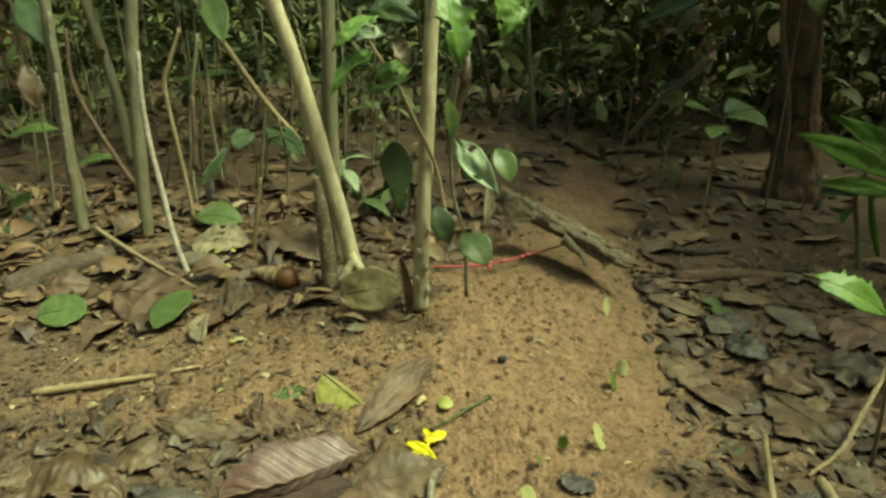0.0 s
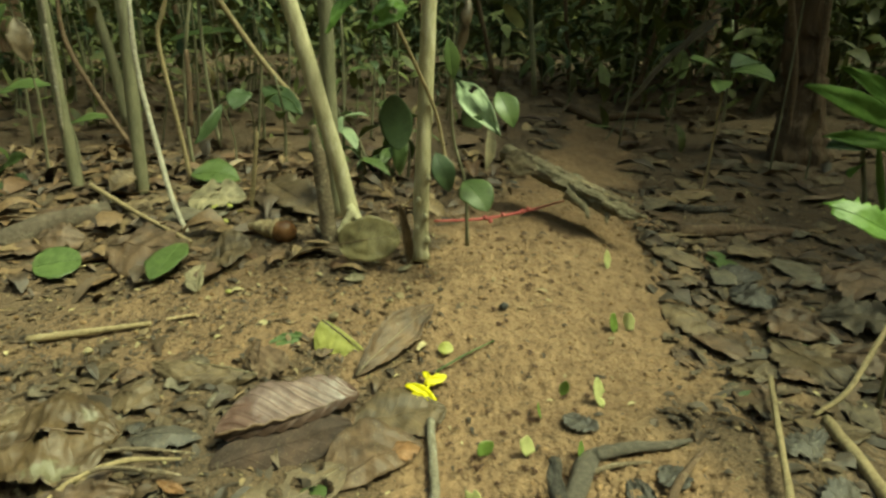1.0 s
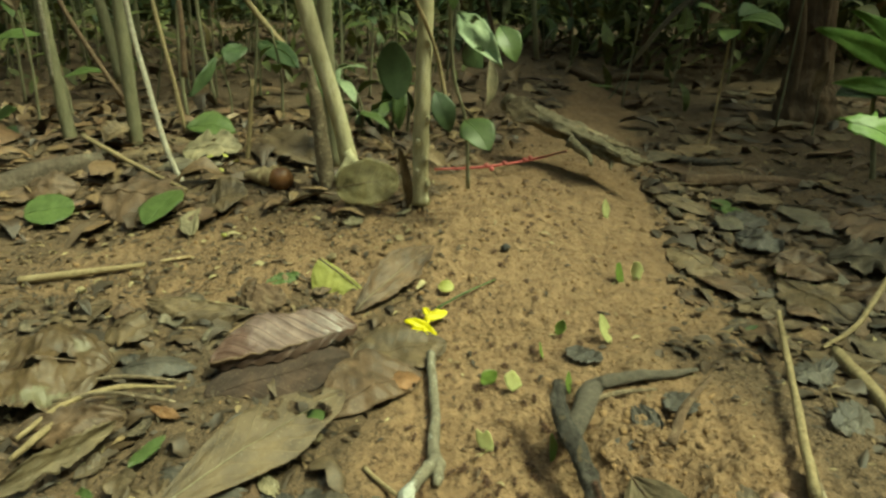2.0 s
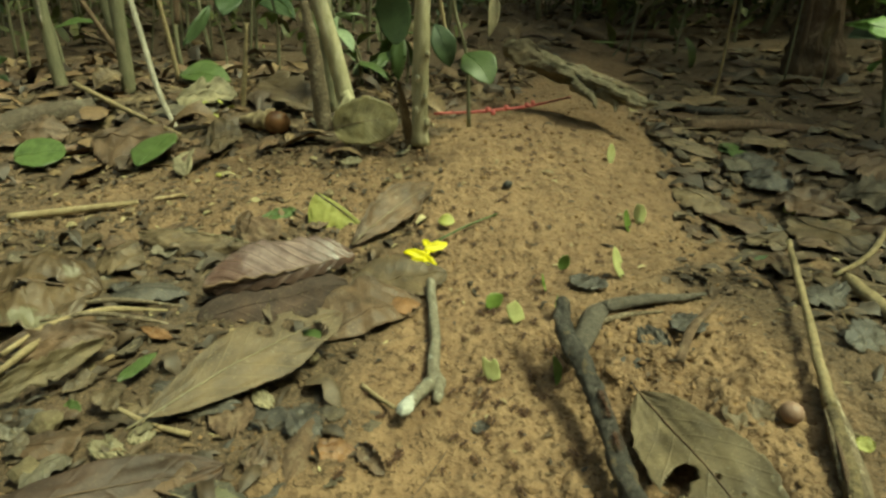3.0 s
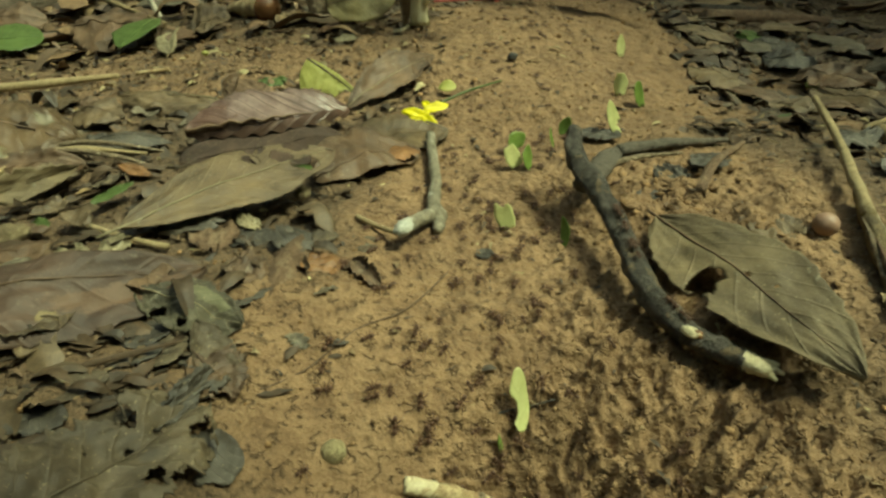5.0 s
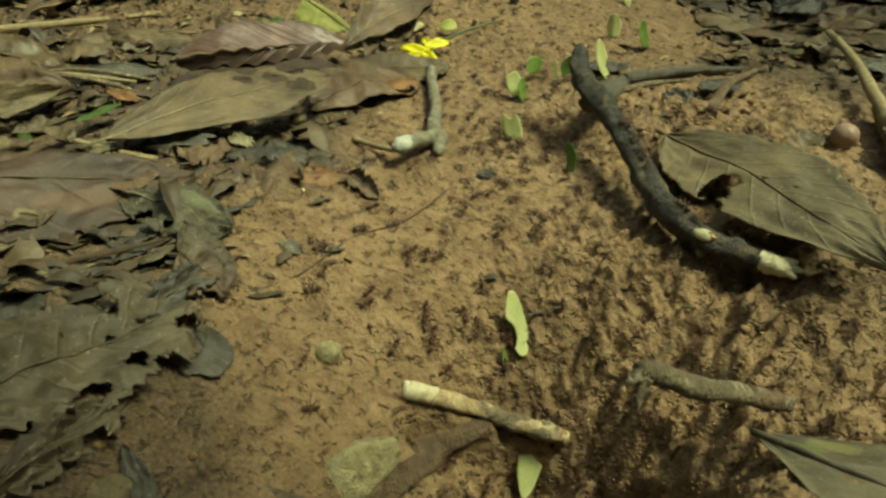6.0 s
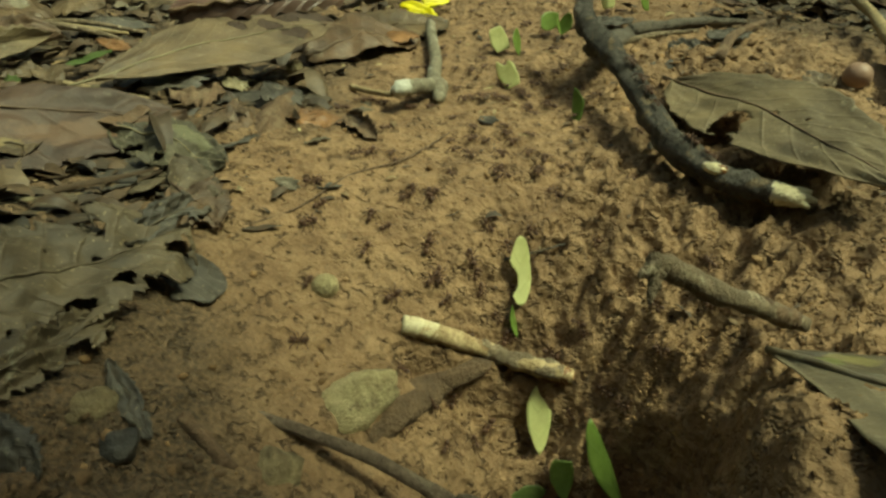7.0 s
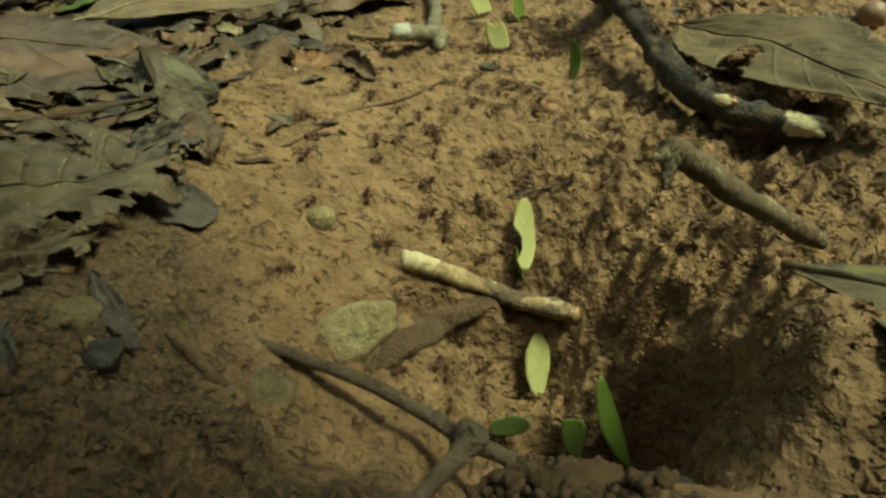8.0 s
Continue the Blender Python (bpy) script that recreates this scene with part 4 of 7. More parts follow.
spray("broadleaf_plant", [(1.196, 1.600, -0.023), (1.158, 1.600, 0.145), (1.128, 1.600, 0.289), (1.212, 1.620, 0.409), (1.279, 1.650, 0.481)], [
    ((1.250, 1.620, 0.309), (0.880, 1.500, 0.440), (0.012, 0.02, 0.062), BRIGHT, dict(arch=0.02, fold=0.1, wave=0.01, seed=26)),
    ((1.307, 1.660, 0.326), (1.022, 1.600, 0.478), (0.018, 0.012, 0.055), BRIGHT, dict(arch=0.02, fold=0.1, wave=0.01, seed=27)),
    ((1.261, 1.600, 0.266), (0.960, 1.520, 0.312), (0.012, 0.025, 0.042), BRIGHT, dict(arch=0.02, fold=0.1, wave=0.01, seed=28)),
    ((1.134, 1.600, 0.266), (0.974, 1.520, 0.283), (0.01, 0.06, 0.03), DARKGREEN, dict(arch=0.02, fold=0.1, seed=29)),
    ((1.142, 1.600, 0.226), (1.079, 1.560, 0.197), (0.02, 0.04, 0.0), BRIGHT, dict(arch=0.01, fold=0.1, seed=30)),
    ((1.324, 1.700, 0.011), (1.160, 1.600, 0.305), (0.02, 0.0, 0.01), BRIGHT, dict(arch=0.01, fold=0.3, seed=31)),
], 0.006, GREENSTEM, "broad-leaved green plant at the trail's edge", "plant")
spray("near_plant", [(0.66, 0.78, 0.0), (0.63, 0.75, 0.15), (0.58, 0.71, 0.29), (0.545, 0.675, 0.31)], [
    ((0.545, 0.675, 0.31), (0.452, 0.695, 0.352), (0.012, 0.03, 0.03), BRIGHT, dict(arch=0.012, fold=0.12, wave=0.004, teeth=0.5, holes=((0.96, 0.05, 0.07),), seed=32)),
    ((0.56, 0.69, 0.31), (0.55, 0.66, 0.26), (0.03, 0.02, 0.0), DARKGREEN, dict(arch=0.01, fold=0.1, seed=33)),
    ((0.6, 0.72, 0.25), (0.575, 0.66, 0.235), (0.0, 0.03, 0.03), BRIGHT, dict(arch=0.01, fold=0.1, seed=34)),
], 0.0028, GREENSTEM, "slender plant with bright toothed leaves", "plant")


def lone_leaf(base, tip, across, m, seed):
    foot = Vector(base).lerp(Vector(tip), -0.25)
    foot.z = float(lie(foot.x, foot.y)) - 0.01
    spray("shade_plant", [foot, foot.lerp(Vector(base), 0.5) + Vector((0.01, 0.012, 0)), base], [(base, tip, across, m, dict(arch=0.015, fold=0.12, wave=0.008, seed=seed, nu=16, nv=8))], 0.003, GREENSTEM, "single-leaved plant of the shaded undergrowth")


lone_leaf((-1.459, 1.900, 0.109), (-1.263, 1.800, 0.219), (0.03, 0.05, 0.06), GREEN, 35)
lone_leaf((-1.143, 1.800, 0.421), (-1.308, 1.800, 0.396), (0, 0.06, 0.03), GREEN, 36)
lone_leaf((-1.245, 2.000, 0.279), (-1.089, 2.000, 0.304), (0, 0.06, 0.02), GREEN, 37)
lone_leaf((-0.722, 1.685, 0.181), (-0.589, 1.698, 0.161), (0.0, 0.12, 0.04), GREEN, 38)
lone_leaf((-0.708, 2.200, 0.381), (-0.722, 2.100, 0.323), (0.08, 0.02, 0), DARKGREEN, 39)
lone_leaf((-0.645, 2.200, 0.391), (-0.462, 2.000, 0.317), (0.03, 0.07, 0.04), DARKGREEN, 40)
lone_leaf((-0.688, 1.900, 0.358), (-0.748, 1.800, 0.251), (0.02, 0.03, 0.015), DARKGREEN, 41)
lone_leaf((-1.019, 2.300, 0.537), (-0.729, 2.200, 0.579), (0.02, 0.07, 0.03), GREEN, 42)
lone_leaf((-0.807, 2.200, 0.856), (-0.698, 2.000, 0.675), (0.09, 0.02, 0.02), GREEN, 43)
lone_leaf((0.775, 2.600, 0.269), (1.055, 2.500, 0.619), (0.05, 0.05, 0.06), OLIVE, 44)
lone_leaf((0.922, 2.800, 0.424), (1.011, 2.600, 0.552), (0.06, 0.05, 0.06), DARKGREEN, 45)
lone_leaf((1.031, 2.700, 0.502), (1.131, 2.600, 0.631), (0.05, 0.05, 0.08), OLIVE, 46)
lone_leaf((0.790, 2.500, 0.778), (0.959, 2.300, 0.858), (0.03, 0.06, 0.09), DARKGREEN, 47)
lone_leaf((1.234, 2.200, 0.856), (1.270, 2.150, 0.762), (0.1, 0.03, 0.0), GREEN, 48)
lone_leaf((1.233, 2.000, 0.212), (1.223, 1.980, 0.339), (0.06, 0.02, 0), TAN, 49)
lone_leaf((-1.172, 1.750, 0.606), (-1.145, 1.720, 0.484), (0.06, 0.02, 0), OLIVE, 50)
lone_leaf((-1.290, 1.700, 0.152), (-1.160, 1.600, 0.137), (0.0, 0.1, 0.03), DARKGREEN, 51)
lone_leaf((-1.257, 1.900, 0.805), (-1.130, 1.800, 0.660), (0.08, 0.02, 0.02), DARKGREEN, 52)


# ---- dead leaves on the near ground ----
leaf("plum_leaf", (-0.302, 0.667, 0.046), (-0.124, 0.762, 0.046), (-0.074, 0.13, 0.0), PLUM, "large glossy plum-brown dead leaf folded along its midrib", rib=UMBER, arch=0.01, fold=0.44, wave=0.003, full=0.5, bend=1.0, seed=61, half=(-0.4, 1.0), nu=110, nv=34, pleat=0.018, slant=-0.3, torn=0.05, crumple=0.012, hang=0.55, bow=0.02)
leaf("dark_leaf", (-0.300, 0.632, 0.022), (-0.130, 0.722, 0.026), (-0.028, 0.05, 0.042), DARKWET, "dark wet crumpled leaf under a plum-brown one", rib=DARKWET, arch=0.006, fold=-0.15, wave=0.006, full=0.45, seed=261, torn=0.2, crumple=0.06)
leaf("tan_leaf", (-0.272, 0.440, 0.030), (-0.120, 0.612, 0.040), (-0.052, 0.045, 0.027), TAN, "large tan dead leaf with insect holes", rib=PALE, stalk=0.02, arch=0.008, fold=-0.03, wave=0.003, full=0.55, bend=1.2, holes=((0.74, 0.045, 0.045), (0.82, -0.045, 0.05), (0.6, 0.08, 0.036), (0.67, 0.14, 0.04), (0.86, 0.11, 0.06), (0.77, -0.03, 0.03), (0.97, 0.0, 0.02)), seed=62, nu=100, nv=50, torn=0.1, crumple=0.02, jag=0.5)
leaf("green_scrap", (-0.175, 0.555, 0.028), (-0.14, 0.585, 0.032), (-0.02, 0.022, 0.004), GREEN, "piece of fresh green leaf seen through a holed one", "leaf", full=0.5, seed=162, nu=12, nv=8)
leaf("brown_leaf", (-0.145, 0.611, 0.008), (-0.029, 0.689, 0.014), (-0.064, 0.130, 0.048), UMBER, "brown dead leaf with a rusty edge, bent up off the clay", rib=UMBER, arch=0.012, fold=-0.12, wave=0.01, full=0.55, seed=63, nu=50, nv=20, half=(-0.35, 0.9), torn=0.25, crumple=0.02)
leaf("rust_scrap", (-0.076, 0.664, 0.016), (-0.030, 0.674, 0.018), (-0.005, 0.033, 0.008), RUST, "rusty torn end of a brown leaf", rib=None, full=0.8, arch=0.004, fold=-0.1, seed=163, nu=24, nv=10, torn=0.5)
leaf("flat_leaf", (-0.135, 0.730, 0.012), (0.003, 0.772, 0.018), (-0.016, 0.113, 0.019), OLIVE, "flat olive-brown dead leaf pressed to the clay", rib=TAN, arch=0.003, fold=0.03, wave=0.004, full=0.6, seed=64)
leaf("holed_leaf", (-0.576, 0.637, 0.043), (-0.439, 0.684, 0.040), (-0.086, 0.151, 0.027), HOLED, "large mouldy brown dead leaf with torn holes", rib=UMBER, arch=0.02, fold=-0.1, wave=0.01, full=0.5, holes=((0.66, 0.04, 0.075), (0.42, -0.08, 0.065), (0.62, 0.1, 0.04)), seed=65, nu=60, nv=34, torn=0.2)
leaf("spotted_leaf", (-0.294, 0.829, 0.041), (-0.470, 0.853, 0.050), (-0.024, 0.075, 0.04), TAN, "folded tan dead leaf with three small holes", rib=PALE, arch=0.008, fold=0.1, wave=0.004, full=0.6, hang=0.25, half=(-0.45, 1.0), holes=((0.78, -0.02, 0.035), (0.7, -0.045, 0.03), (0.84, -0.01, 0.02)), seed=66, nu=60, nv=30, torn=0.08)
leaf("curled_leaf", (-0.493, 0.775, 0.038), (-0.415, 0.752, 0.043), (-0.029, 0.057, 0.015), OLIVE, "small curled brown dead leaf", rib=UMBER, arch=0.015, fold=-0.2, wave=0.005, seed=67)
leaf("slate_leaf", (-0.427, 0.675, 0.031), (-0.328, 0.684, 0.028), (-0.016, 0.039, 0.008), SLATE, "narrow slate-grey dead leaf", rib=SLATE, arch=0.012, fold=-0.3, seed=68)
leaf("red_brown_leaf", (-0.379, 0.295, 0.034), (-0.186, 0.394, 0.014), (-0.043, 0.075, 0.040), RUSSET, "large reddish-brown dead leaf with a torn edge", rib=UMBER, arch=0.008, fold=0.02, wave=0.01, full=0.6, bend=1.1, half=(-1.0, 0.5), holes=(), seed=69, nu=90, nv=30, teeth=0.03, torn=0.05, crumple=0.03)
leaf("torn_leaf", (-0.226, 0.362, 0.015), (-0.146, 0.345, -0.004), (0.006, 0.044, 0.014), MOULD, "torn mouldy leaf of brown and pale green", rib=PALE, arch=0.004, fold=-0.08, wave=0.008, full=0.5, holes=((0.3, -0.16, 0.07), (0.55, -0.2, 0.05)), seed=70, nu=70, nv=34, torn=0.18, crumple=0.05)
leaf("grey_leaf", (-0.200, 0.158, 0.008), (-0.154, 0.277, -0.020), (-0.044, 0.058, 0.021), DUSK, "ragged grey-brown dead leaf at the clay's edge", rib=DUSK, arch=0.004, fold=0.04, wave=0.01, full=0.42, holes=((0.86, -0.12, 0.06), (0.55, -0.18, 0.05), (0.6, 0.02, 0.018), (0.35, -0.19, 0.05), (0.75, 0.03, 0.02), (0.68, 0.17, 0.05), (0.45, 0.1, 0.012)), seed=71, nu=100, nv=44, teeth=0.14, torn=0.45, jag=0.6)
leaf("ragged_leaf", (-0.172, 0.249, -0.012), (-0.147, 0.319, -0.015), (-0.013, 0.012, 0.013), SLATE, "dark ragged wet leaf lying over another", rib=DUSK, arch=0.004, wave=0.006, full=0.4, holes=((0.5, -0.14, 0.08), (0.8, 0.1, 0.07)), seed=171, nu=60, nv=28, torn=0.7, teeth=0.2, jag=0.6)
leaf("ragged_leaf", (-0.169, 0.131, -0.005), (-0.154, 0.196, -0.020), (-0.013, 0.016, 0.010), DUSK, "dusky torn leaf on damp soil", rib=DUSK, arch=0.004, wave=0.008, full=0.45, holes=((0.6, -0.12, 0.07),), seed=172, nu=60, nv=28, torn=0.6, teeth=0.2, jag=0.6)
leaf("dark_leaf", (-0.171, 0.316, -0.008), (-0.135, 0.292, -0.023), (0.017, 0.036, 0.008), UMBER, "dark ragged piece of dead leaf", rib=UMBER, arch=0.006, fold=-0.15, wave=0.008, full=0.5, holes=((0.9, -0.2, 0.12),), seed=72, teeth=0.3)
leaf("slate_chip", (-0.158, 0.232, -0.027), (-0.128, 0.262, -0.038), (-0.014, 0.036, 0.008), SLATE, "slate-grey piece of dead leaf half sunk in the clay", rib=None, arch=0.002, wave=0.002, full=0.4, bend=1.3, seed=73, torn=0.12, crumple=0.02)
leaf("hanging_leaf", (-0.176, 0.338, 0.004), (-0.142, 0.303, -0.021), (0.02, 0.018, 0.006), DUSK, "dusky leaf end bent down over the clay", rib=None, arch=0.005, fold=-0.1, wave=0.004, full=0.4, bend=1.3, seed=273, torn=0.12, crumple=0.04)
leaf("veined_leaf", (0.201, 0.502, 0.010), (0.247, 0.270, 0.005), (0.079, 0.034, 0.026), VEINED, "large tan dead leaf with a dark midrib and torn half", rib=UMBER, stalk=0.018, arch=0.008, fold=0.06, wave=0.005, full=0.72, bend=0.88, holes=((0.475, -0.075, 0.04), (0.5, -0.13, 0.045), (0.56, -0.185, 0.04), (0.64, -0.2, 0.036), (0.73, -0.19, 0.036), (0.83, -0.165, 0.04), (0.53, 0.012, 0.012), (0.63, 0.04, 0.008)), seed=74, nu=90, nv=44, teeth=0.06, torn=0.06, crumple=0.02)
YG0, YG1 = Vector((-0.209, 0.937, 0.085)), Vector((-0.126, 0.896, 0.028))
leaf("yellow_green_leaf", YG0, YG1, (0.068, 0.04, 0.074), LIME, "half of a yellow-green leaf leaning on a dead one", "leaf", rib=UMBER, arch=0.003, fold=0.03, wave=0.003, full=0.45, half=(-1.0, 0.12), seed=75, crumple=0.02, nu=50, nv=30)
leaf("long_leaf", (-0.140, 0.839, 0.031), (-0.018, 1.021, 0.074), (-0.044, 0.029, 0.034), UMBER, "long folded brown dead leaf", rib=PALE, arch=0.012, fold=0.35, wave=0.01, full=0.8, seed=76, torn=0.3)
leaf("dark_curl", (-0.308, 0.844, 0.035), (-0.303, 0.885, 0.071), (0.028, 0.002, 0.004), UMBER, "dark brown curled leaf standing up", rib=None, curl=0.9, fold=0.4, full=0.6, seed=176)
leaf("cupped_leaf", (-0.216, 1.170, 0.140), (-0.090, 1.170, 0.166), (0.0, 0.03, 0.088), CUPPED, "cupped olive-brown dead leaf propped against the saplings", rib=TAN, arch=0.008, fold=0.05, wave=0.004, full=0.4, seed=77, nu=40, torn=0.04, crumple=0.012)
leaf("rolled_leaf", (-0.072, 1.150, 0.106), (-0.088, 1.150, 0.229), (0.022, 0.012, 0), TAN, "rolled brown dead leaf standing at a sapling's foot", rib=None, curl=1.2, fold=0.4, wave=0.005, full=0.5, seed=78)
leaf("white_chip", (-0.095, 1.139, 0.098), (-0.065, 1.148, 0.107), (0.0, 0.012, 0.006), PALE, "white scrap of leaf at a sapling's foot", rib=None, full=0.5, wave=0.003, seed=79, nu=10, nv=6)


def scrap(base, tip, across, m, name, label, kw):
    if (Vector(tip) - Vector(base)).length < 0.07:
        kw = {"teeth": 0.3, **kw, "arch": kw.get("arch", 0) * 0.4, "wave": kw.get("wave", 0) * 0.6 + 0.002, "fold": kw.get("fold", 0) * 0.4}
    if m in (GREEN, DARKGREEN, LIME, BRIGHT):
        kw = {"torn": 0.08, "crumple": 0.02, **kw}
    leaf(name, base, tip, across, m, label, rib=m if (Vector(tip) - Vector(base)).length > 0.06 else None, **{"nu": 34, "nv": 14, "torn": 0.6, "crumple": 0.06, **kw})


scrap((-0.895, 1.216, 0.061), (-0.813, 1.261, 0.063), (-0.046, 0.098, 0.040), GREEN, "green_leaf", "round fresh green leaf lying on the litter", dict(full=0.4, arch=0.004, fold=0.05, rise=0.016, seed=79))
scrap((-0.608, 1.152, 0.058), (-0.588, 1.285, 0.095), (0.085, -0.015, 0.007), GREEN, "green_leaf", "grey-green leaf lying on the clay", dict(full=0.6, arch=0.005, fold=0.1, rise=0.014, seed=80))
scrap((0.448, 1.103, 0.040), (0.504, 0.987, 0.016), (0.051, 0.065, 0.012), TAN, "tan_leaf", "light brown dead leaf at the trail's edge", dict(full=0.5, arch=0.01, fold=-0.2, wave=0.006, seed=81))
scrap((0.489, 0.897, 0.019), (0.525, 0.839, 0.026), (0.035, 0.064, 0.005), TAN, "torn_leaf", "torn pale tan dead leaf", dict(full=0.5, arch=0.008, fold=0.15, wave=0.01, holes=((0.35, 0.2, 0.08), (0.6, -0.2, 0.08)), seed=82, teeth=0.4))
scrap((0.620, 1.063, 0.029), (0.691, 0.956, 0.036), (0.047, 0.067, 0.030), UMBER, "umber_leaf", "dark brown dead leaf with wavy edges", dict(full=0.55, arch=0.012, fold=-0.1, wave=0.015, seed=83, teeth=0.2))
scrap((0.722, 1.042, 0.039), (0.828, 0.971, 0.056), (0.051, 0.072, 0.034), DUSK, "dusky_leaf", "dull brown dead leaf lapping over another", dict(full=0.5, arch=0.01, fold=0.1, wave=0.012, seed=183))
scrap((0.669, 0.924, 0.025), (0.751, 0.847, 0.042), (0.044, 0.067, 0.026), UMBER, "umber_leaf", "dark curled dead leaf in the litter", dict(full=0.55, arch=0.014, fold=-0.2, wave=0.012, seed=184))
scrap((0.601, 1.159, 0.043), (0.664, 1.088, 0.042), (0.037, 0.049, 0.025), SLATE, "slate_leaf", "wet dark dead leaf in the litter", dict(full=0.5, arch=0.01, fold=-0.1, wave=0.01, seed=185))
scrap((0.847, 1.241, 0.069), (0.936, 1.091, 0.065), (0.114, 0.161, 0.026), UMBER, "umber_leaf", "dark brown dead leaf in the litter", dict(full=0.55, arch=0.012, fold=-0.1, wave=0.012, seed=84))
scrap((0.609, 1.238, 0.060), (0.687, 1.193, 0.058), (0.034, 0.056, 0.018), SLATE, "slate_leaf", "dark grey dead leaf in the litter", dict(full=0.55, arch=0.006, fold=-0.1, wave=0.008, seed=85))
scrap((0.609, 0.987, 0.020), (0.625, 0.803, 0.028), (0.084, 0.033, 0.013), OLIVE, "olive_leaf", "brown dead leaf in the litter", dict(full=0.55, arch=0.008, fold=-0.1, wave=0.01, seed=86))
scrap((-0.137, 0.383, -0.003), (-0.122, 0.471, 0.011), (0.030, -0.010, -0.011), BROWNWOOD, "curled_leaf", "curled brown dead leaf with a dark tip", dict(full=0.5, arch=0.01, fold=-0.3, curl=-0.4, seed=87))
scrap((-0.145, 0.438, 0.015), (-0.117, 0.458, 0.012), (-0.009, 0.042, 0.007), SLATE, "slate_chip", "dark slate-grey piece of dead leaf", dict(full=0.5, arch=0.004, fold=-0.2, seed=88))
scrap((-0.123, 0.426, 0.002), (-0.082, 0.431, -0.004), (-0.006, 0.026, 0.007), RUST, "rust_leaf", "rust-orange piece of dead leaf", dict(full=0.5, arch=0.006, fold=-0.2, seed=89))
scrap((-0.080, 0.436, -0.000), (-0.053, 0.409, -0.011), (0.008, 0.015, 0.009), UMBER, "curled_chip", "dark curled piece of dead leaf", dict(full=0.5, arch=0.005, fold=0.5, curl=0.5, seed=90))
scrap((-0.252, 0.456, 0.016), (-0.245, 0.514, 0.024), (-0.034, 0.086, 0.012), SLATE, "blue_grey_chip", "blue-grey spotted piece of leaf standing on edge", dict(full=0.4, arch=0.003, fold=0.05, seed=91))
scrap((-0.304, 0.477, 0.018), (-0.270, 0.458, 0.017), (-0.015, 0.038, 0.007), TAN, "pale_leaf", "buff papery piece of dead leaf", dict(full=0.5, arch=0.005, fold=0.1, wave=0.004, seed=92, teeth=0.3))
scrap((-0.226, 0.462, 0.015), (-0.184, 0.471, 0.009), (-0.018, 0.055, 0.009), BROWNWOOD, "brown_leaf", "ragged brown piece of dead leaf", dict(full=0.5, arch=0.005, fold=-0.1, wave=0.006, seed=93, teeth=0.3))
scrap((-0.175, 0.406, 0.010), (-0.142, 0.410, 0.004), (-0.012, 0.040, 0.014), UMBER, "umber_chip", "dark brown piece of dead leaf", dict(full=0.5, arch=0.005, fold=-0.2, wave=0.006, seed=94, teeth=0.3))
scrap((-0.443, 0.446, 0.032), (-0.364, 0.552, 0.045), (-0.009, 0.009, 0.027), VEINED, "folded_leaf", "long folded tan dead leaf", dict(full=0.7, arch=0.01, fold=0.5, wave=0.006, seed=95))
scrap((-0.472, 0.533, 0.035), (-0.361, 0.562, 0.045), (-0.017, 0.040, 0.025), UMBER, "dark_leaf", "dark dead leaf beneath a folded one", dict(full=0.5, arch=0.012, fold=-0.2, wave=0.01, seed=96))
scrap((-0.329, 0.500, 0.025), (-0.309, 0.544, 0.031), (0.018, -0.011, -0.000), GREEN, "green_scrap", "strip of pale green leaf", dict(full=0.7, arch=0.003, fold=0.1, seed=97, torn=0.3))
scrap((-0.350, 0.596, 0.032), (-0.310, 0.587, 0.022), (0.001, 0.012, 0.008), RUST, "orange_leaf", "orange-brown scrap of dead leaf", dict(full=0.9, arch=0.006, fold=-0.3, seed=98))
scrap((-0.300, 0.400, 0.016), (-0.291, 0.421, 0.020), (0.034, -0.022, -0.003), PALE, "pale_scrap", "pale crumpled scrap of dead leaf", dict(full=0.4, arch=0.006, wave=0.01, seed=99, teeth=0.3))
scrap((-0.285, 0.425, 0.017), (-0.262, 0.433, 0.019), (-0.006, 0.020, 0.009), PALE, "pale_leaf", "pale yellowish piece of dead leaf", dict(full=0.5, arch=0.004, fold=0.1, wave=0.005, seed=100))
scrap((-0.145, 0.438, 0.006), (-0.117, 0.444, 0.008), (-0.006, 0.030, 0.007), SLATE, "dark_chip", "black-brown curled chip of leaf", dict(full=0.5, arch=0.005, fold=-0.3, seed=101))
scrap((-0.188, 0.481, 0.013), (-0.173, 0.494, 0.012), (-0.003, 0.032, 0.004), PALE, "pale_chip", "pale chip beside a tan leaf", dict(full=0.5, arch=0.003, seed=102))
scrap((0.435, 0.549, 0.035), (0.493, 0.581, 0.036), (0.030, 0.031, 0.009), SLATE, "slate_leaf", "slate-grey shiny piece of leaf", dict(full=0.5, arch=0.01, fold=-0.2, seed=103))
scrap((0.441, 0.645, 0.039), (0.500, 0.667, 0.033), (0.019, 0.041, 0.004), SLATE, "slate_leaf", "grey curled piece of leaf", dict(full=0.5, arch=0.012, fold=-0.3, seed=104))
scrap((0.484, 0.677, 0.035), (0.500, 0.658, 0.036), (0.032, 0.056, 0.011), SLATE, "slate_leaf", "shiny grey curled leaf on its edge", dict(full=0.5, arch=0.012, fold=-0.3, seed=105))
leaf("mottled_leaf", (0.146, 0.190, -0.036), (0.252, 0.024, 0.006), (0.1, 0.06, 0.0), WASHED, "washed-out grey-brown leaf with a green blotch by the hole", rib=WASHED, arch=0.004, fold=0.02, bend=1.15, full=1.0, seed=106, nu=50, nv=24, torn=0.02, crumple=0.02)
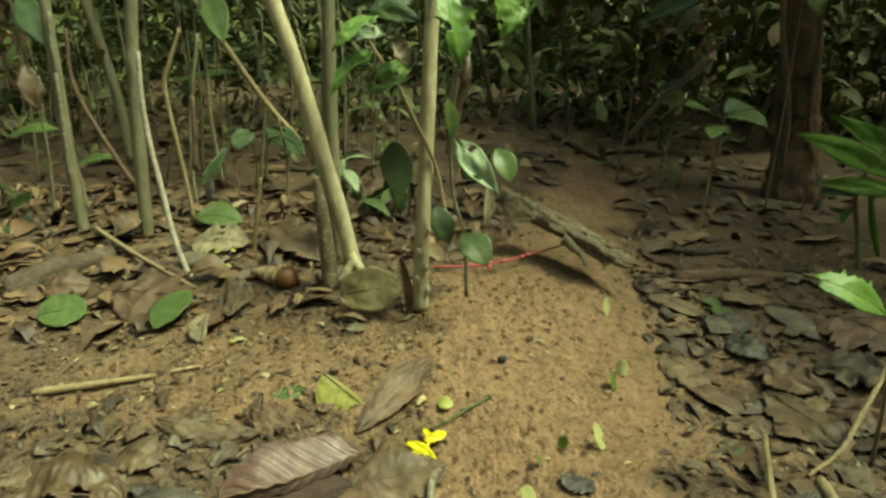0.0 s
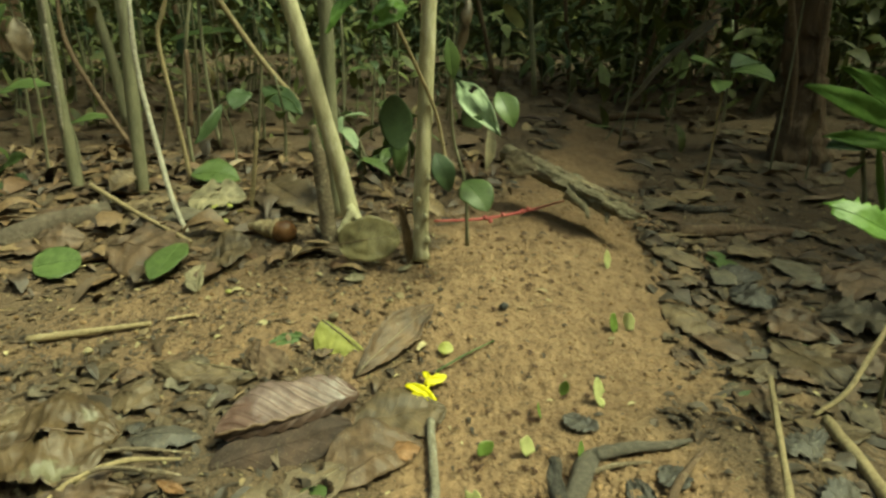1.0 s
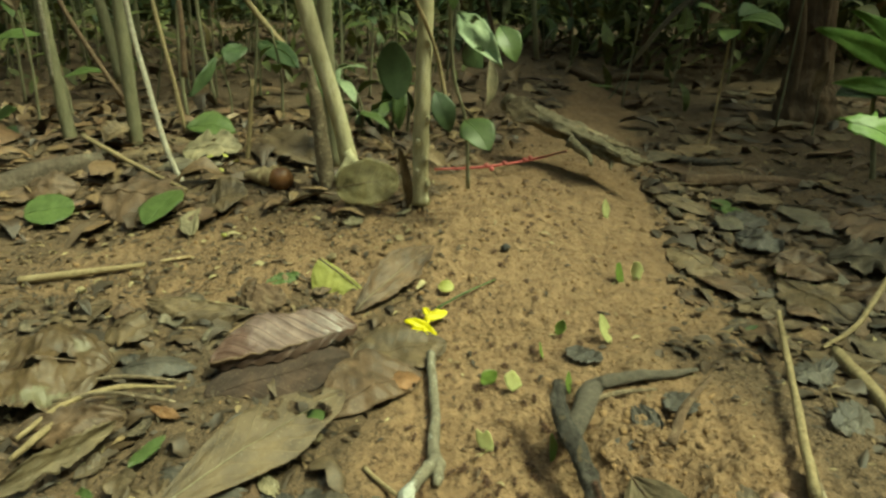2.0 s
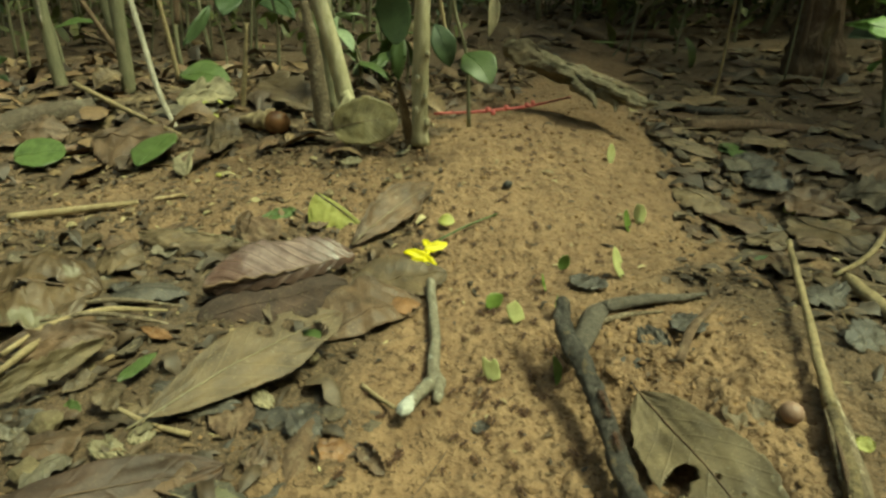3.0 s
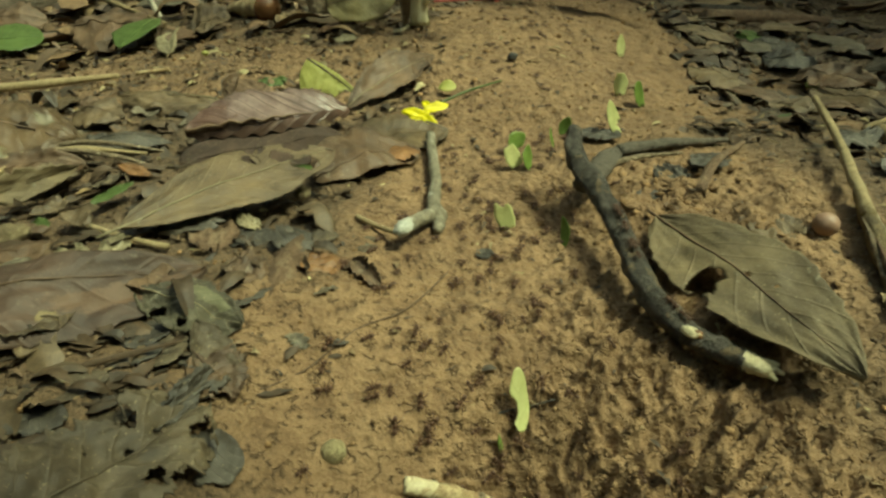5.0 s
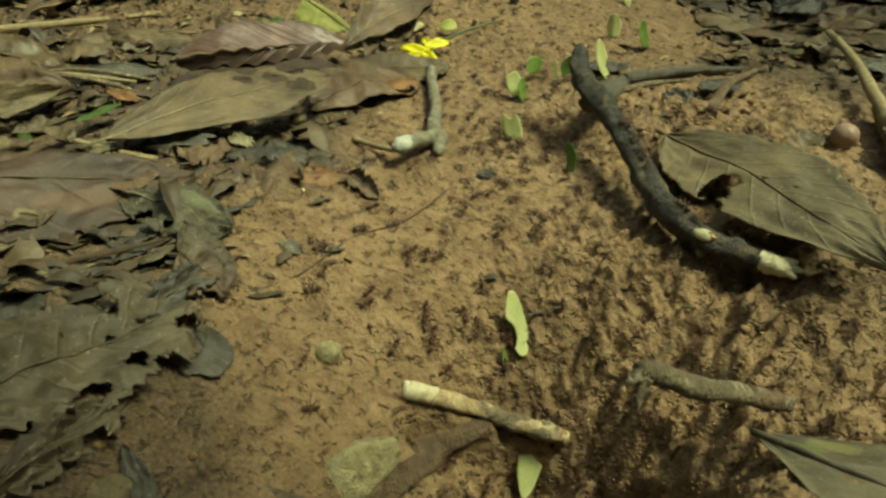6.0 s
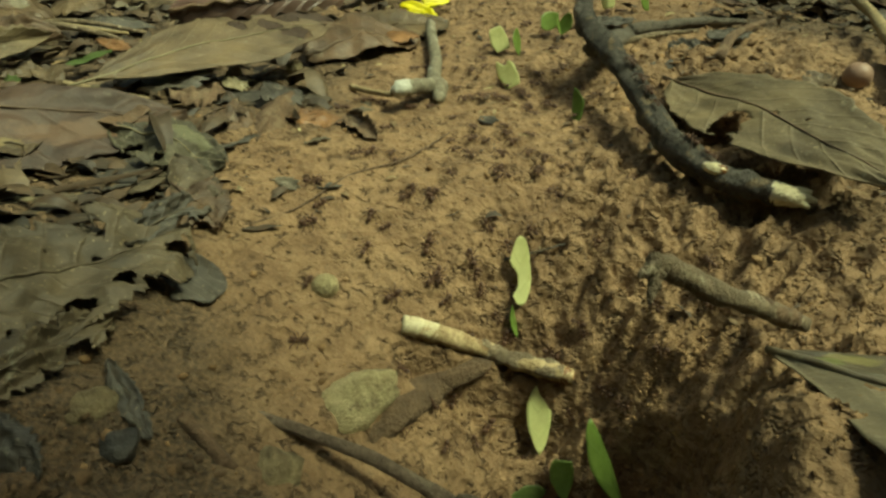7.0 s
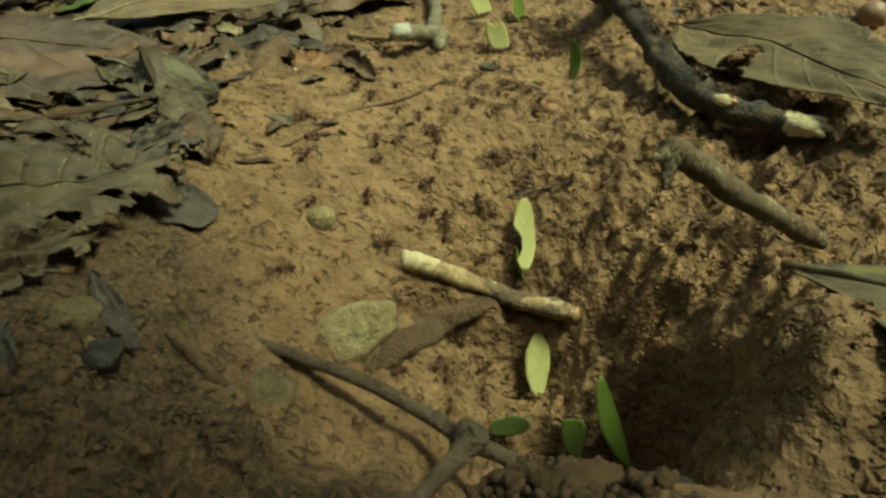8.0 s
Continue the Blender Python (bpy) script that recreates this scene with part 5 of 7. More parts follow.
scrap((0.278, 0.626, 0.030), (0.291, 0.585, 0.029), (0.021, 0.039, 0.004), SLATE, "dark_chip", "dark leaf chip pressed into the clay", dict(full=0.5, seed=107))
scrap((0.222, 0.580, 0.018), (0.254, 0.583, 0.024), (0.014, 0.055, 0.009), SLATE, "dark_chip", "dark leaf chip pressed into the clay", dict(full=0.5, wave=0.003, seed=108))
scrap((0.194, 0.567, 0.011), (0.216, 0.546, 0.013), (0.009, 0.022, 0.005), SLATE, "dark_chip", "dark leaf chip pressed into the clay", dict(full=0.5, wave=0.003, seed=109))
scrap((0.173, 0.739, 0.025), (0.217, 0.707, 0.027), (0.014, 0.032, 0.005), SLATE, "dark_chip", "dark leaf chip lying on the trail", dict(full=0.4, wave=0.003, seed=110))
scrap((0.399, 0.911, 0.022), (0.452, 0.927, 0.016), (0.032, 0.068, -0.002), UMBER, "brown_chip", "brown leaf chip at the trail's edge", dict(full=0.4, wave=0.003, arch=0.004, seed=111))
scrap((0.265, 0.460, 0.013), (0.311, 0.459, 0.020), (0.021, 0.038, 0.010), TAN, "clay_stained_leaf", "clay-stained piece of leaf pressed into the soil", dict(full=0.4, wave=0.003, seed=112))
scrap((-0.293, 0.826, 0.036), (-0.261, 0.868, 0.061), (0.064, -0.037, -0.012), BROWNWOOD, "brown_leaf", "dark brown curled leaf standing in the litter", dict(full=0.5, arch=0.01, fold=0.4, seed=113))
scrap((-0.479, 1.607, 0.176), (-0.308, 1.444, 0.130), (0.023, 0.106, 0.047), OLIVE, "olive_leaf", "long folded brown leaf with a green edge", dict(full=0.6, arch=0.01, fold=0.3, seed=114))
scrap((-0.779, 1.313, 0.088), (-0.574, 1.268, 0.092), (-0.058, 0.142, 0.058), UMBER, "brown_leaf", "brown dead leaf with a wavy edge", dict(full=0.5, arch=0.01, fold=-0.2, wave=0.015, seed=115))
scrap((-0.952, 1.317, 0.101), (-0.840, 1.331, 0.103), (-0.029, 0.064, 0.054), UMBER, "reddish_leaf", "reddish-brown curled dead leaf in the litter", dict(full=0.5, arch=0.02, fold=-0.2, seed=116))
scrap((-0.512, 1.238, 0.084), (-0.423, 1.246, 0.115), (-0.024, 0.121, 0.045), OLIVE, "brown_leaf", "upturned brown dead leaf", dict(full=0.5, arch=0.01, fold=0.2, seed=117))
scrap((-0.881, 1.545, 0.169), (-0.831, 1.591, 0.196), (0.064, -0.041, -0.021), TAN, "yellow_brown_leaf", "curled yellow-brown dead leaf", dict(full=0.5, arch=0.01, fold=0.3, seed=118))
scrap((-0.676, 1.538, 0.147), (-0.521, 1.532, 0.149), (-0.031, 0.102, 0.049), PALE, "pale_leaf", "pale spotted dead leaf", dict(full=0.5, arch=0.01, fold=0.1, wave=0.01, seed=119, holes=((0.5, 0.1, 0.06),)))
scrap((-0.491, 1.099, 0.068), (-0.507, 1.178, 0.096), (0.043, -0.018, 0.008), PALE, "buff_leaf", "narrow buff strip of dead leaf", dict(full=0.4, arch=0.01, fold=0.3, seed=120))
scrap((0.619, 1.319, 0.072), (0.640, 1.282, 0.065), (0.025, 0.040, 0.012), GREEN, "green_scrap", "small fresh green leaf scrap", dict(full=0.45, seed=121))
scrap((0.623, 1.280, 0.066), (0.661, 1.246, 0.060), (0.029, 0.039, 0.007), GREEN, "green_scrap", "small green leaf scrap", dict(full=0.45, seed=122))
scrap((0.617, 0.939, 0.017), (0.654, 0.939, 0.023), (0.024, 0.042, 0.012), DARKGREEN, "green_scrap", "round green leaf scrap", dict(full=0.4, seed=123))
scrap((0.619, 1.029, 0.024), (0.642, 1.010, 0.024), (0.019, 0.022, 0.009), LIME, "lime_scrap", "bright lime-green leaf scrap", dict(full=0.4, seed=124, teeth=0.5))
scrap((0.454, 0.795, 0.027), (0.473, 0.771, 0.029), (0.021, 0.031, 0.003), DARKGREEN, "green_scrap", "dark green leaf scrap", dict(full=0.4, seed=125))
scrap((-0.300, 0.919, 0.046), (-0.245, 0.941, 0.053), (0.004, 0.026, 0.010), GREEN, "green_scrap", "strip of green leaf on the clay", dict(full=0.45, wave=0.004, seed=126))
scrap((-0.199, 1.121, 0.089), (-0.157, 1.114, 0.092), (-0.003, 0.024, 0.009), PALE, "buff_scrap", "pale buff leaf scrap on the clay", dict(full=0.45, seed=127))
scrap((0.362, 0.417, 0.020), (0.373, 0.407, 0.021), (0.008, 0.011, 0.007), LIME, "lime_scrap", "bright green leaf scrap", dict(full=0.45, seed=128))
scrap((-0.366, 0.471, 0.021), (-0.343, 0.453, 0.021), (0.006, 0.013, 0.008), GREEN, "green_scrap", "curled green leaf scrap", dict(full=0.45, arch=0.006, seed=129))
scrap((-0.145, 0.172, -0.025), (-0.121, 0.146, -0.045), (0.006, 0.009, -0.002), SLATE, "slate_leaf", "narrow blue-grey leaf strip on the clay", dict(full=0.5, wave=0.004, seed=130))
scrap((-0.158, 0.125, -0.009), (-0.135, 0.106, -0.021), (0.008, 0.010, 0.005), SLATE, "slate_leaf", "dark grey piece of leaf", dict(full=0.5, wave=0.004, seed=131))

for k, at in enumerate(((-0.585, 1.532, 0.152), (-0.549, 1.487, 0.144), (-0.555, 1.566, 0.155), (-0.584, 1.474, 0.143), (-0.538, 1.418, 0.123), (-0.519, 1.473, 0.133))):
    x = Vector((math.cos(k * 2.1), math.sin(k * 2.1), 0.3)) * 0.009
    scrap(Vector(at) - x, Vector(at) + x, Vector((-x.y, x.x, 0.004)) * 1.4, LIME, "lime_scrap", "tiny yellow-green scrap of leaf in the litter", dict(full=0.4, seed=400 + k, nu=10, nv=6))

# Flat dead leaves that carpet the ground on both sides of the trail.
def carpet(count, xs, ys, sizes, palette, seed, clay=0.25):
    dice = random.Random(seed)
    for k in range(count):
        x, y = dice.uniform(*xs), dice.uniform(*ys)
        if float(bare(x, y)) > clay or float(shaded_humus(x, y)) > 0 or (-0.32 < x < -0.1 and 0.4 < y < 0.66) or any(math.hypot(x - a, y - b) < 0.11 for a, b in ((-0.4, 1.35), (-0.85, 1.23), (-0.6, 1.21), (-0.15, 1.17))):
            continue
        ln, turn, ratio = dice.uniform(*sizes), dice.uniform(0, 6.3), dice.uniform(0.35, 0.65)
        m, label = dice.choice(palette)
        ahead = Vector((math.cos(turn), math.sin(turn), 0)) * ln / 2
        side = Vector((-math.sin(turn), math.cos(turn), 0)) * ln * ratio / 2
        spot = lambda d, h: Vector((x + d.x, y + d.y, float(lie(x + d.x, y + d.y)) + h))
        base, tip = spot(-ahead, dice.uniform(0.004, 0.012)), spot(ahead, dice.uniform(0.004, 0.012))
        across = spot(side, dice.uniform(0, 0.006)) - spot(-side, 0.0)
        leaf("dead_leaf", base, tip, across, m, label, rib=m if ln > 0.05 and dice.random() < 0.6 else None, arch=dice.uniform(-0.004, 0.01), fold=dice.uniform(-0.15, 0.12), wave=0.005, full=dice.uniform(0.42, 0.75), bend=dice.uniform(0.8, 1.3), torn=dice.choice((0.08, 0.2, 0.5)), crumple=dice.uniform(0.02, 0.06), cut=dice.choice(((0.0, 1.0), (0.0, 0.75), (0.2, 1.0))), seed=seed * 50 + k, nu=24, nv=12)


BROWNS = [(UMBER, "flat brown dead leaf in the litter"), (OLIVE, "olive-brown dead leaf in the litter"), (DUSK, "dusky wet dead leaf in the litter"), (TAN, "tan dead leaf in the litter"), (SLATE, "slate-grey wet dead leaf in the litter")]
WARM = (MOTTLE, "buff mottled dead leaf in the litter")
carpet(110, (-0.7, -0.14), (0.3, 0.92), (0.03, 0.085), BROWNS + BROWNS[:3] + [WARM], 31)
carpet(90, (0.4, 1.25), (0.55, 1.5), (0.05, 0.16), BROWNS[:4] + [BROWNS[0], BROWNS[3], WARM], 32)
carpet(60, (-1.3, -0.05), (1.15, 1.75), (0.06, 0.16), BROWNS[:2] + [BROWNS[3], BROWNS[3], WARM], 33)
carpet(40, (0.35, 1.7), (1.5, 2.8), (0.08, 0.2), BROWNS[:4], 34)
carpet(70, (0.36, 0.62), (0.8, 1.6), (0.018, 0.055), BROWNS[:4] + [WARM], 35, 0.93)

# Dark wet chips and papery bits at the clay's edge.
for k, (at, m, size) in enumerate((((-0.177, 0.467, 0.007), SLATE, 0.026), ((-0.156, 0.462, 0.005), DUSK, 0.02), ((-0.135, 0.476, 0.002), SLATE, 0.022), ((-0.155, 0.382, -0.002), SLATE, 0.024), ((-0.150, 0.394, -0.001), DUSK, 0.018), ((-0.175, 0.322, -0.011), SLATE, 0.022), ((-0.193, 0.323, -0.005), DUSK, 0.024), ((-0.208, 0.333, -0.002), SLATE, 0.02), ((-0.210, 0.308, -0.004), SLATE, 0.02), ((-0.165, 0.332, -0.011), DUSK, 0.018), ((-0.163, 0.302, -0.018), SLATE, 0.02), ((-0.244, 0.274, 0.000), PALE, 0.014), ((-0.228, 0.274, -0.002), DUSK, 0.02), ((-0.236, 0.247, -0.001), SLATE, 0.02), ((-0.206, 0.220, -0.005), MOTTLE, 0.022), ((-0.220, 0.220, -0.001), PALE, 0.018), ((-0.097, 0.400, -0.007), DUSK, 0.012), ((-0.082, 0.350, -0.023), SLATE, 0.01), ((-0.109, 0.348, -0.019), MOTTLE, 0.012), ((-0.076, 0.479, -0.005), DUSK, 0.02), ((0.037, 0.484, -0.019), SLATE, 0.012), ((-0.116, 0.480, 0.000), DUSK, 0.018), ((-0.080, 0.434, -0.006), SLATE, 0.02), ((-0.202, 0.198, -0.004), SLATE, 0.024), ((-0.201, 0.246, -0.008), DUSK, 0.02))):
    turn = 2.4 * k
    x = Vector((math.cos(turn), math.sin(turn), 0.08 * math.sin(k))) * size
    scrap(Vector(at) - x, Vector(at) + x, Vector((-x.y, x.x, 0.1 * size * math.cos(3 * k))) * 1.3, m, "leaf_scrap", {SLATE: "slate-dark wet scrap of leaf on damp clay", DUSK: "dusky brown torn scrap of leaf", PALE: "pale papery scrap of leaf", MOTTLE: "buff mottled scrap of leaf"}[m], dict(full=0.4, arch=0.002, fold=0.04, wave=0.0, crumple=0.025, seed=300 + k, nu=24, nv=10))

# ---- sticks and stones ----
bar("straw", [(-0.741, 0.953, 0.037), (-0.649, 0.972, 0.042), (-0.536, 0.993, 0.050)], [0.007, 0.007, 0.004], TWIG, "thick dry straw lying on the clay", "straw")
bar("straw", [(-0.514, 1.006, 0.051), (-0.463, 1.018, 0.056)], [0.0035, 0.003], FRESHWOOD, "short pale straw lying on the clay", "straw")
lichened = bar("lichened_twig", [(-0.019, 0.734, 0.021), (-0.015, 0.679, 0.013), (-0.011, 0.619, 0.005), (-0.012, 0.561, -0.002), (-0.006, 0.535, -0.005)], [0.0065, 0.0062, 0.0068, 0.0075, 0.0085], LICHEN, "grey lichened twig with a forked end", "twig", lumps=0.25, sides=12)
bar("fork", [(-0.009, 0.546, -0.004), (-0.020, 0.522, 0.001), (-0.032, 0.492, 0.007), (-0.041, 0.471, 0.010)], [0.0075, 0.007, 0.0066, 0.006], LICHEN, "", "", lichened, lumps=0.25)
bar("fork", [(-0.006, 0.541, -0.004), (-0.007, 0.519, -0.008), (-0.009, 0.511, -0.010)], [0.0078, 0.006, 0.004], LICHEN, "", "", lichened, lumps=0.3)
part("cut_end", pebble_mesh("cut_end", CHALK, (0.0078, 0.0135, 0.0066), 2, 0.5), lichened, "white lichened end", Matrix.Translation(Vector((-0.038, 0.476, 0.0115)) - lichened.matrix_world.translation) @ pose(0, 0, 0, 0, 0, -24))
bar("thin_twig", [(-0.088, 0.529, -0.001), (-0.068, 0.505, 0.001), (-0.047, 0.482, 0.004)], [0.0028, 0.0026, 0.0024], TWIG, "thin dry twig beside a lichened one", "twig")
branch = bar("dark_branch", [(0.132, 0.592, 0.066), (0.130, 0.560, 0.050), (0.141, 0.515, 0.034), (0.149, 0.471, 0.022), (0.152, 0.425, 0.010), (0.157, 0.380, -0.003), (0.175, 0.344, -0.013), (0.191, 0.326, -0.0145), (0.204, 0.312, -0.0145)], [0.008, 0.0105, 0.0108, 0.0092, 0.0092, 0.0102, 0.0086, 0.0078, 0.0068], DARKBARK, "crooked dark weathered branch with gnawed white ends", "branch", sides=16, lumps=0.4)
for q, r in (((0.127, 0.548, 0.046), 0.006), ((0.139, 0.5, 0.033), 0.005), ((0.147, 0.44, 0.017), 0.005), ((0.161, 0.366, -0.001), 0.005), ((0.19, 0.328, -0.011), 0.004)):
    part("bark_knob", pebble_mesh("bark_knob", DARKBARK, (r, r * 1.2, r * 0.8), r * 900, 0.5, 6, 10), branch, "", Matrix.Translation(Vector(q) - branch.matrix_world.translation))
bar("root", [(0.136, 0.53, 0.03), (0.188, 0.645, 0.021), (0.213, 0.656, 0.026), (0.250, 0.663, 0.029), (0.288, 0.662, 0.032), (0.333, 0.677, 0.030)], [0.013, 0.014, 0.013, 0.0115, 0.0095, 0.004], ROOTGREY, "", "", branch, sides=14, lumps=0.3, flat=0.6)
bar("gnawed_end", [(0.201, 0.315, -0.0143), (0.205, 0.311, -0.0143), (0.211, 0.305, -0.0142), (0.2145, 0.301, -0.014)], [0.0068, 0.0072, 0.006, 0.0035], WHITEWOOD, "splintered white wood of a broken end", "", branch, lumps=0.15, sides=12)
for q in ((0.2185, 0.303, -0.0095), (0.215, 0.296, -0.0165), (0.2205, 0.2985, -0.0135)):
    bar("splinter", [(0.205, 0.311, -0.0125), Vector((0.205, 0.311, -0.0125)).lerp(Vector(q), 0.6), q], [0.0042, 0.0034, 0.0012], WHITEWOOD, "", "", branch, sides=5, lumps=0.2)
part("gnawed_patch", pebble_mesh("gnawed_patch", WHITEWOOD, (0.0042, 0.009, 0.0036), 5, 0.3), branch, "gnawed patch of white wood", Matrix.Translation(Vector((0.173, 0.339, -0.008)) - branch.matrix_world.translation) @ pose(0, 0, 0, 0, 0, 42))
part("gnawed_hollow", pebble_mesh("gnawed_hollow", NUT, (0.0032, 0.0045, 0.003), 6, 0.4), branch, "brown hollow in the gnawed wood", Matrix.Translation(Vector((0.176, 0.336, -0.0075)) - branch.matrix_world.translation) @ pose(0, 0, 0, 0, 0, 42))
bar("thin_root", [(0.166, 0.598, 0.011), (0.183, 0.623, 0.017), (0.219, 0.633, 0.024), (0.266, 0.635, 0.028)], [0.0034, 0.0038, 0.0034, 0.002], ROTTEN, "thin pale root beside a dark branch", "root")
bar("thin_root", [(0.252, 0.541, 0.019), (0.286, 0.594, 0.031), (0.344, 0.657, 0.033)], [0.006, 0.0055, 0.003], BROWNWOOD, "brown root half sunk in the clay", "root", flat=0.7)
split = bar("split_stick", [(0.293, 0.256, -0.015), (0.308, 0.302, -0.002), (0.327, 0.358, 0.012), (0.345, 0.414, 0.023), (0.372, 0.489, 0.035)], [0.009, 0.009, 0.0085, 0.008, 0.006], SPLIT, "split yellowish dry stick with a thin upper end", "stick", sides=9, lumps=0.5)
bar("split_half", [(0.303, 0.256, -0.015), (0.318, 0.302, -0.003), (0.337, 0.360, 0.010), (0.355, 0.417, 0.020), (0.374, 0.474, 0.027)], [0.0085, 0.0085, 0.008, 0.007, 0.003], ROTTEN, "", "", split, sides=7, lumps=0.6)
fibre = random.Random(9)
for k in range(14):
    a, b = Vector((0.289, 0.251, -0.007)), Vector((0.356, 0.445, 0.036))
    u, ln, off = fibre.uniform(0.1, 0.9), fibre.uniform(0.08, 0.2), Vector((fibre.uniform(-0.009, 0.012), 0, fibre.uniform(-0.006, 0.001)))
    p, q = a.lerp(b, max(u - ln, 0)) + off, a.lerp(b, min(u + ln, 1)) + off
    bar("fibre", [p, p.lerp(q, 0.5) + Vector((0.001, 0, 0.0015)), q], [0.0012, 0.0026, 0.0008], fibre.choice((SPLIT, ROTTEN, BROWNWOOD)), "", "", split, sides=5, lumps=0.4)
bar("thin_end", [(0.355, 0.447, 0.034), (0.376, 0.509, 0.045), (0.410, 0.593, 0.053), (0.458, 0.706, 0.054), (0.502, 0.803, 0.050)], [0.0055, 0.005, 0.0046, 0.0044, 0.004], TWIG, "", "", split, lumps=0.3)
bar("pale_twig", [(0.851, 1.009, 0.140), (0.743, 0.899, 0.098), (0.675, 0.840, 0.063), (0.610, 0.785, 0.034), (0.537, 0.740, 0.025)], [0.0035, 0.004, 0.0045, 0.004, 0.003], TWIG, "thin pale jointed twig leaning over the litter", "twig", lumps=0.35)
bar("grey_stick", [(0.544, 0.724, 0.027), (0.531, 0.634, 0.031), (0.520, 0.549, 0.028)], [0.009, 0.009, 0.008], TWIG, "short thick dry stick in the litter", "stick", lumps=0.3)
bar("stem_piece", [(-0.312, 0.463, 0.021), (-0.270, 0.442, 0.019), (-0.232, 0.434, 0.014)], [0.0025, 0.0028, 0.0028], TWIG, "short dry leaf stem", "twig")
for line, r in (([(-0.455, 0.521, 0.044), (-0.439, 0.580, 0.046), (-0.399, 0.621, 0.041), (-0.337, 0.639, 0.030)], 0.006), ([(-0.456, 0.586, 0.046), (-0.402, 0.603, 0.046), (-0.349, 0.608, 0.035), (-0.327, 0.613, 0.026)], 0.0045), ([(-0.450, 0.501, 0.034), (-0.433, 0.532, 0.045), (-0.431, 0.596, 0.041)], 0.007), ([(-0.463, 0.637, 0.038), (-0.396, 0.644, 0.042), (-0.324, 0.651, 0.029)], 0.005)):
    bar("dry_twig", line, [r * 0.45] + [r * 0.6] * (len(line) - 2) + [r * 0.3], ROTTEN if r < 0.0055 else TWIG, "pale dry forked twig in the litter", "twig", lumps=0.3)
bar("green_stalk", [(-0.011, 0.850, 0.033), (0.034, 0.879, 0.046), (0.087, 0.918, 0.053)], [0.0022, 0.002, 0.0012], GREEN, "thin bright green stalk on the clay", "stalk")
bar("root_thread", [(-0.134, 0.299, -0.029), (-0.100, 0.323, -0.028), (-0.068, 0.361, -0.020), (-0.030, 0.388, -0.018), (0.009, 0.462, -0.019)], [0.0006, 0.0008, 0.0009, 0.0008, 0.0006], BROWNWOOD, "thin dark rootlet lying on the clay", "root", lumps=0.4)
bar("root_thread", [(-0.097, 0.200, -0.071), (-0.090, 0.222, -0.072), (-0.079, 0.244, -0.071)], [0.0008, 0.0011, 0.0008], DARKBARK, "thin dark rootlet lying on the clay", "root")
bar("root_thread", [(0.037, 0.319, -0.064), (0.060, 0.321, -0.059), (0.078, 0.322, -0.054)], [0.0008, 0.0009, 0.0008], DARKBARK, "thin dark rootlet lying on the clay", "root")
# The gnawed stick across the hole's lip, and the sticks round the hole.
gnawed = bar("gnawed_stick", [(-0.027, 0.268, -0.080), (-0.012, 0.271, -0.087), (0.003, 0.275, -0.096), (0.023, 0.278, -0.107), (0.039, 0.276, -0.114), (0.058, 0.269, -0.115), (0.078, 0.263, -0.117)], [0.0055, 0.0062, 0.006, 0.0052, 0.0048, 0.0058, 0.0048], FRESHWOOD, "short barkless stick lying across the nest hole's lip", "stick", lumps=0.3, sides=12)
bar("bark", [(0.020, 0.278, -0.104), (0.032, 0.277, -0.111), (0.048, 0.274, -0.115), (0.062, 0.268, -0.115), (0.072, 0.265, -0.116)], [0.0045, 0.0058, 0.0056, 0.0062, 0.005], ROTTEN, "remnant of grey-brown bark", "", gnawed, lumps=0.5, sides=12)
bar("bared_end", [(-0.0285, 0.2678, -0.079), (-0.020, 0.2695, -0.0825), (-0.008, 0.272, -0.0885)], [0.0056, 0.0064, 0.0057], WHITEWOOD, "end of bare white wood", "", gnawed, lumps=0.12, sides=12)
bar("broken_end", [(0.069, 0.266, -0.116), (0.075, 0.264, -0.117), (0.079, 0.263, -0.117)], [0.005, 0.0056, 0.003], RUST, "rusty brown broken end", "", gnawed, lumps=0.4)
rotten = bar("rotten_stick", [(0.070, 0.152, 0.033), (0.079, 0.157, 0.027), (0.098, 0.165, 0.013), (0.122, 0.180, -0.003), (0.148, 0.194, -0.020), (0.168, 0.204, -0.033)], [0.0032, 0.0045, 0.0047, 0.0045, 0.0044, 0.004], ROTTEN, "rotten grey-brown stick leaning up over the hole", "stick", lumps=0.3, sides=12)
bar("bark", [(0.134, 0.187, -0.011), (0.15, 0.195, -0.0215), (0.160, 0.2, -0.028)], [0.0045, 0.005, 0.0046], BROWNWOOD, "brown bark sleeve", "", rotten, lumps=0.3)
for q, e in (((0.072, 0.1535, 0.031), (0.064, 0.147, 0.03)), ((0.072, 0.152, 0.029), (0.068, 0.143, 0.022))):
    bar("splinter", [q, Vector(q).lerp(Vector(e), 0.5), e], [0.003, 0.0022, 0.0008], ROTTEN, "", "", rotten, lumps=0.5)
shaft = bar("knotted_stick", [(-0.101, 0.190, -0.073), (-0.07, 0.185, -0.083), (-0.04, 0.179, -0.093), (-0.012, 0.171, -0.106), (0.006, 0.166, -0.116), (0.03, 0.16, -0.126), (0.045, 0.158, -0.132)], [0.0026, 0.0032, 0.0034, 0.0036, 0.0046, 0.0042, 0.0045], STICKGREY, "thin brown stick with a thick knot over the hole", "stick", lumps=0.25)
bar("side_shoot", [(0.01, 0.163, -0.114), (0.0, 0.15, -0.113), (-0.012, 0.132, -0.11), (-0.03, 0.105, -0.1)], [0.0056, 0.0046, 0.0038, 0.0036], STICKGREY, "", "", shaft, lumps=0.3)
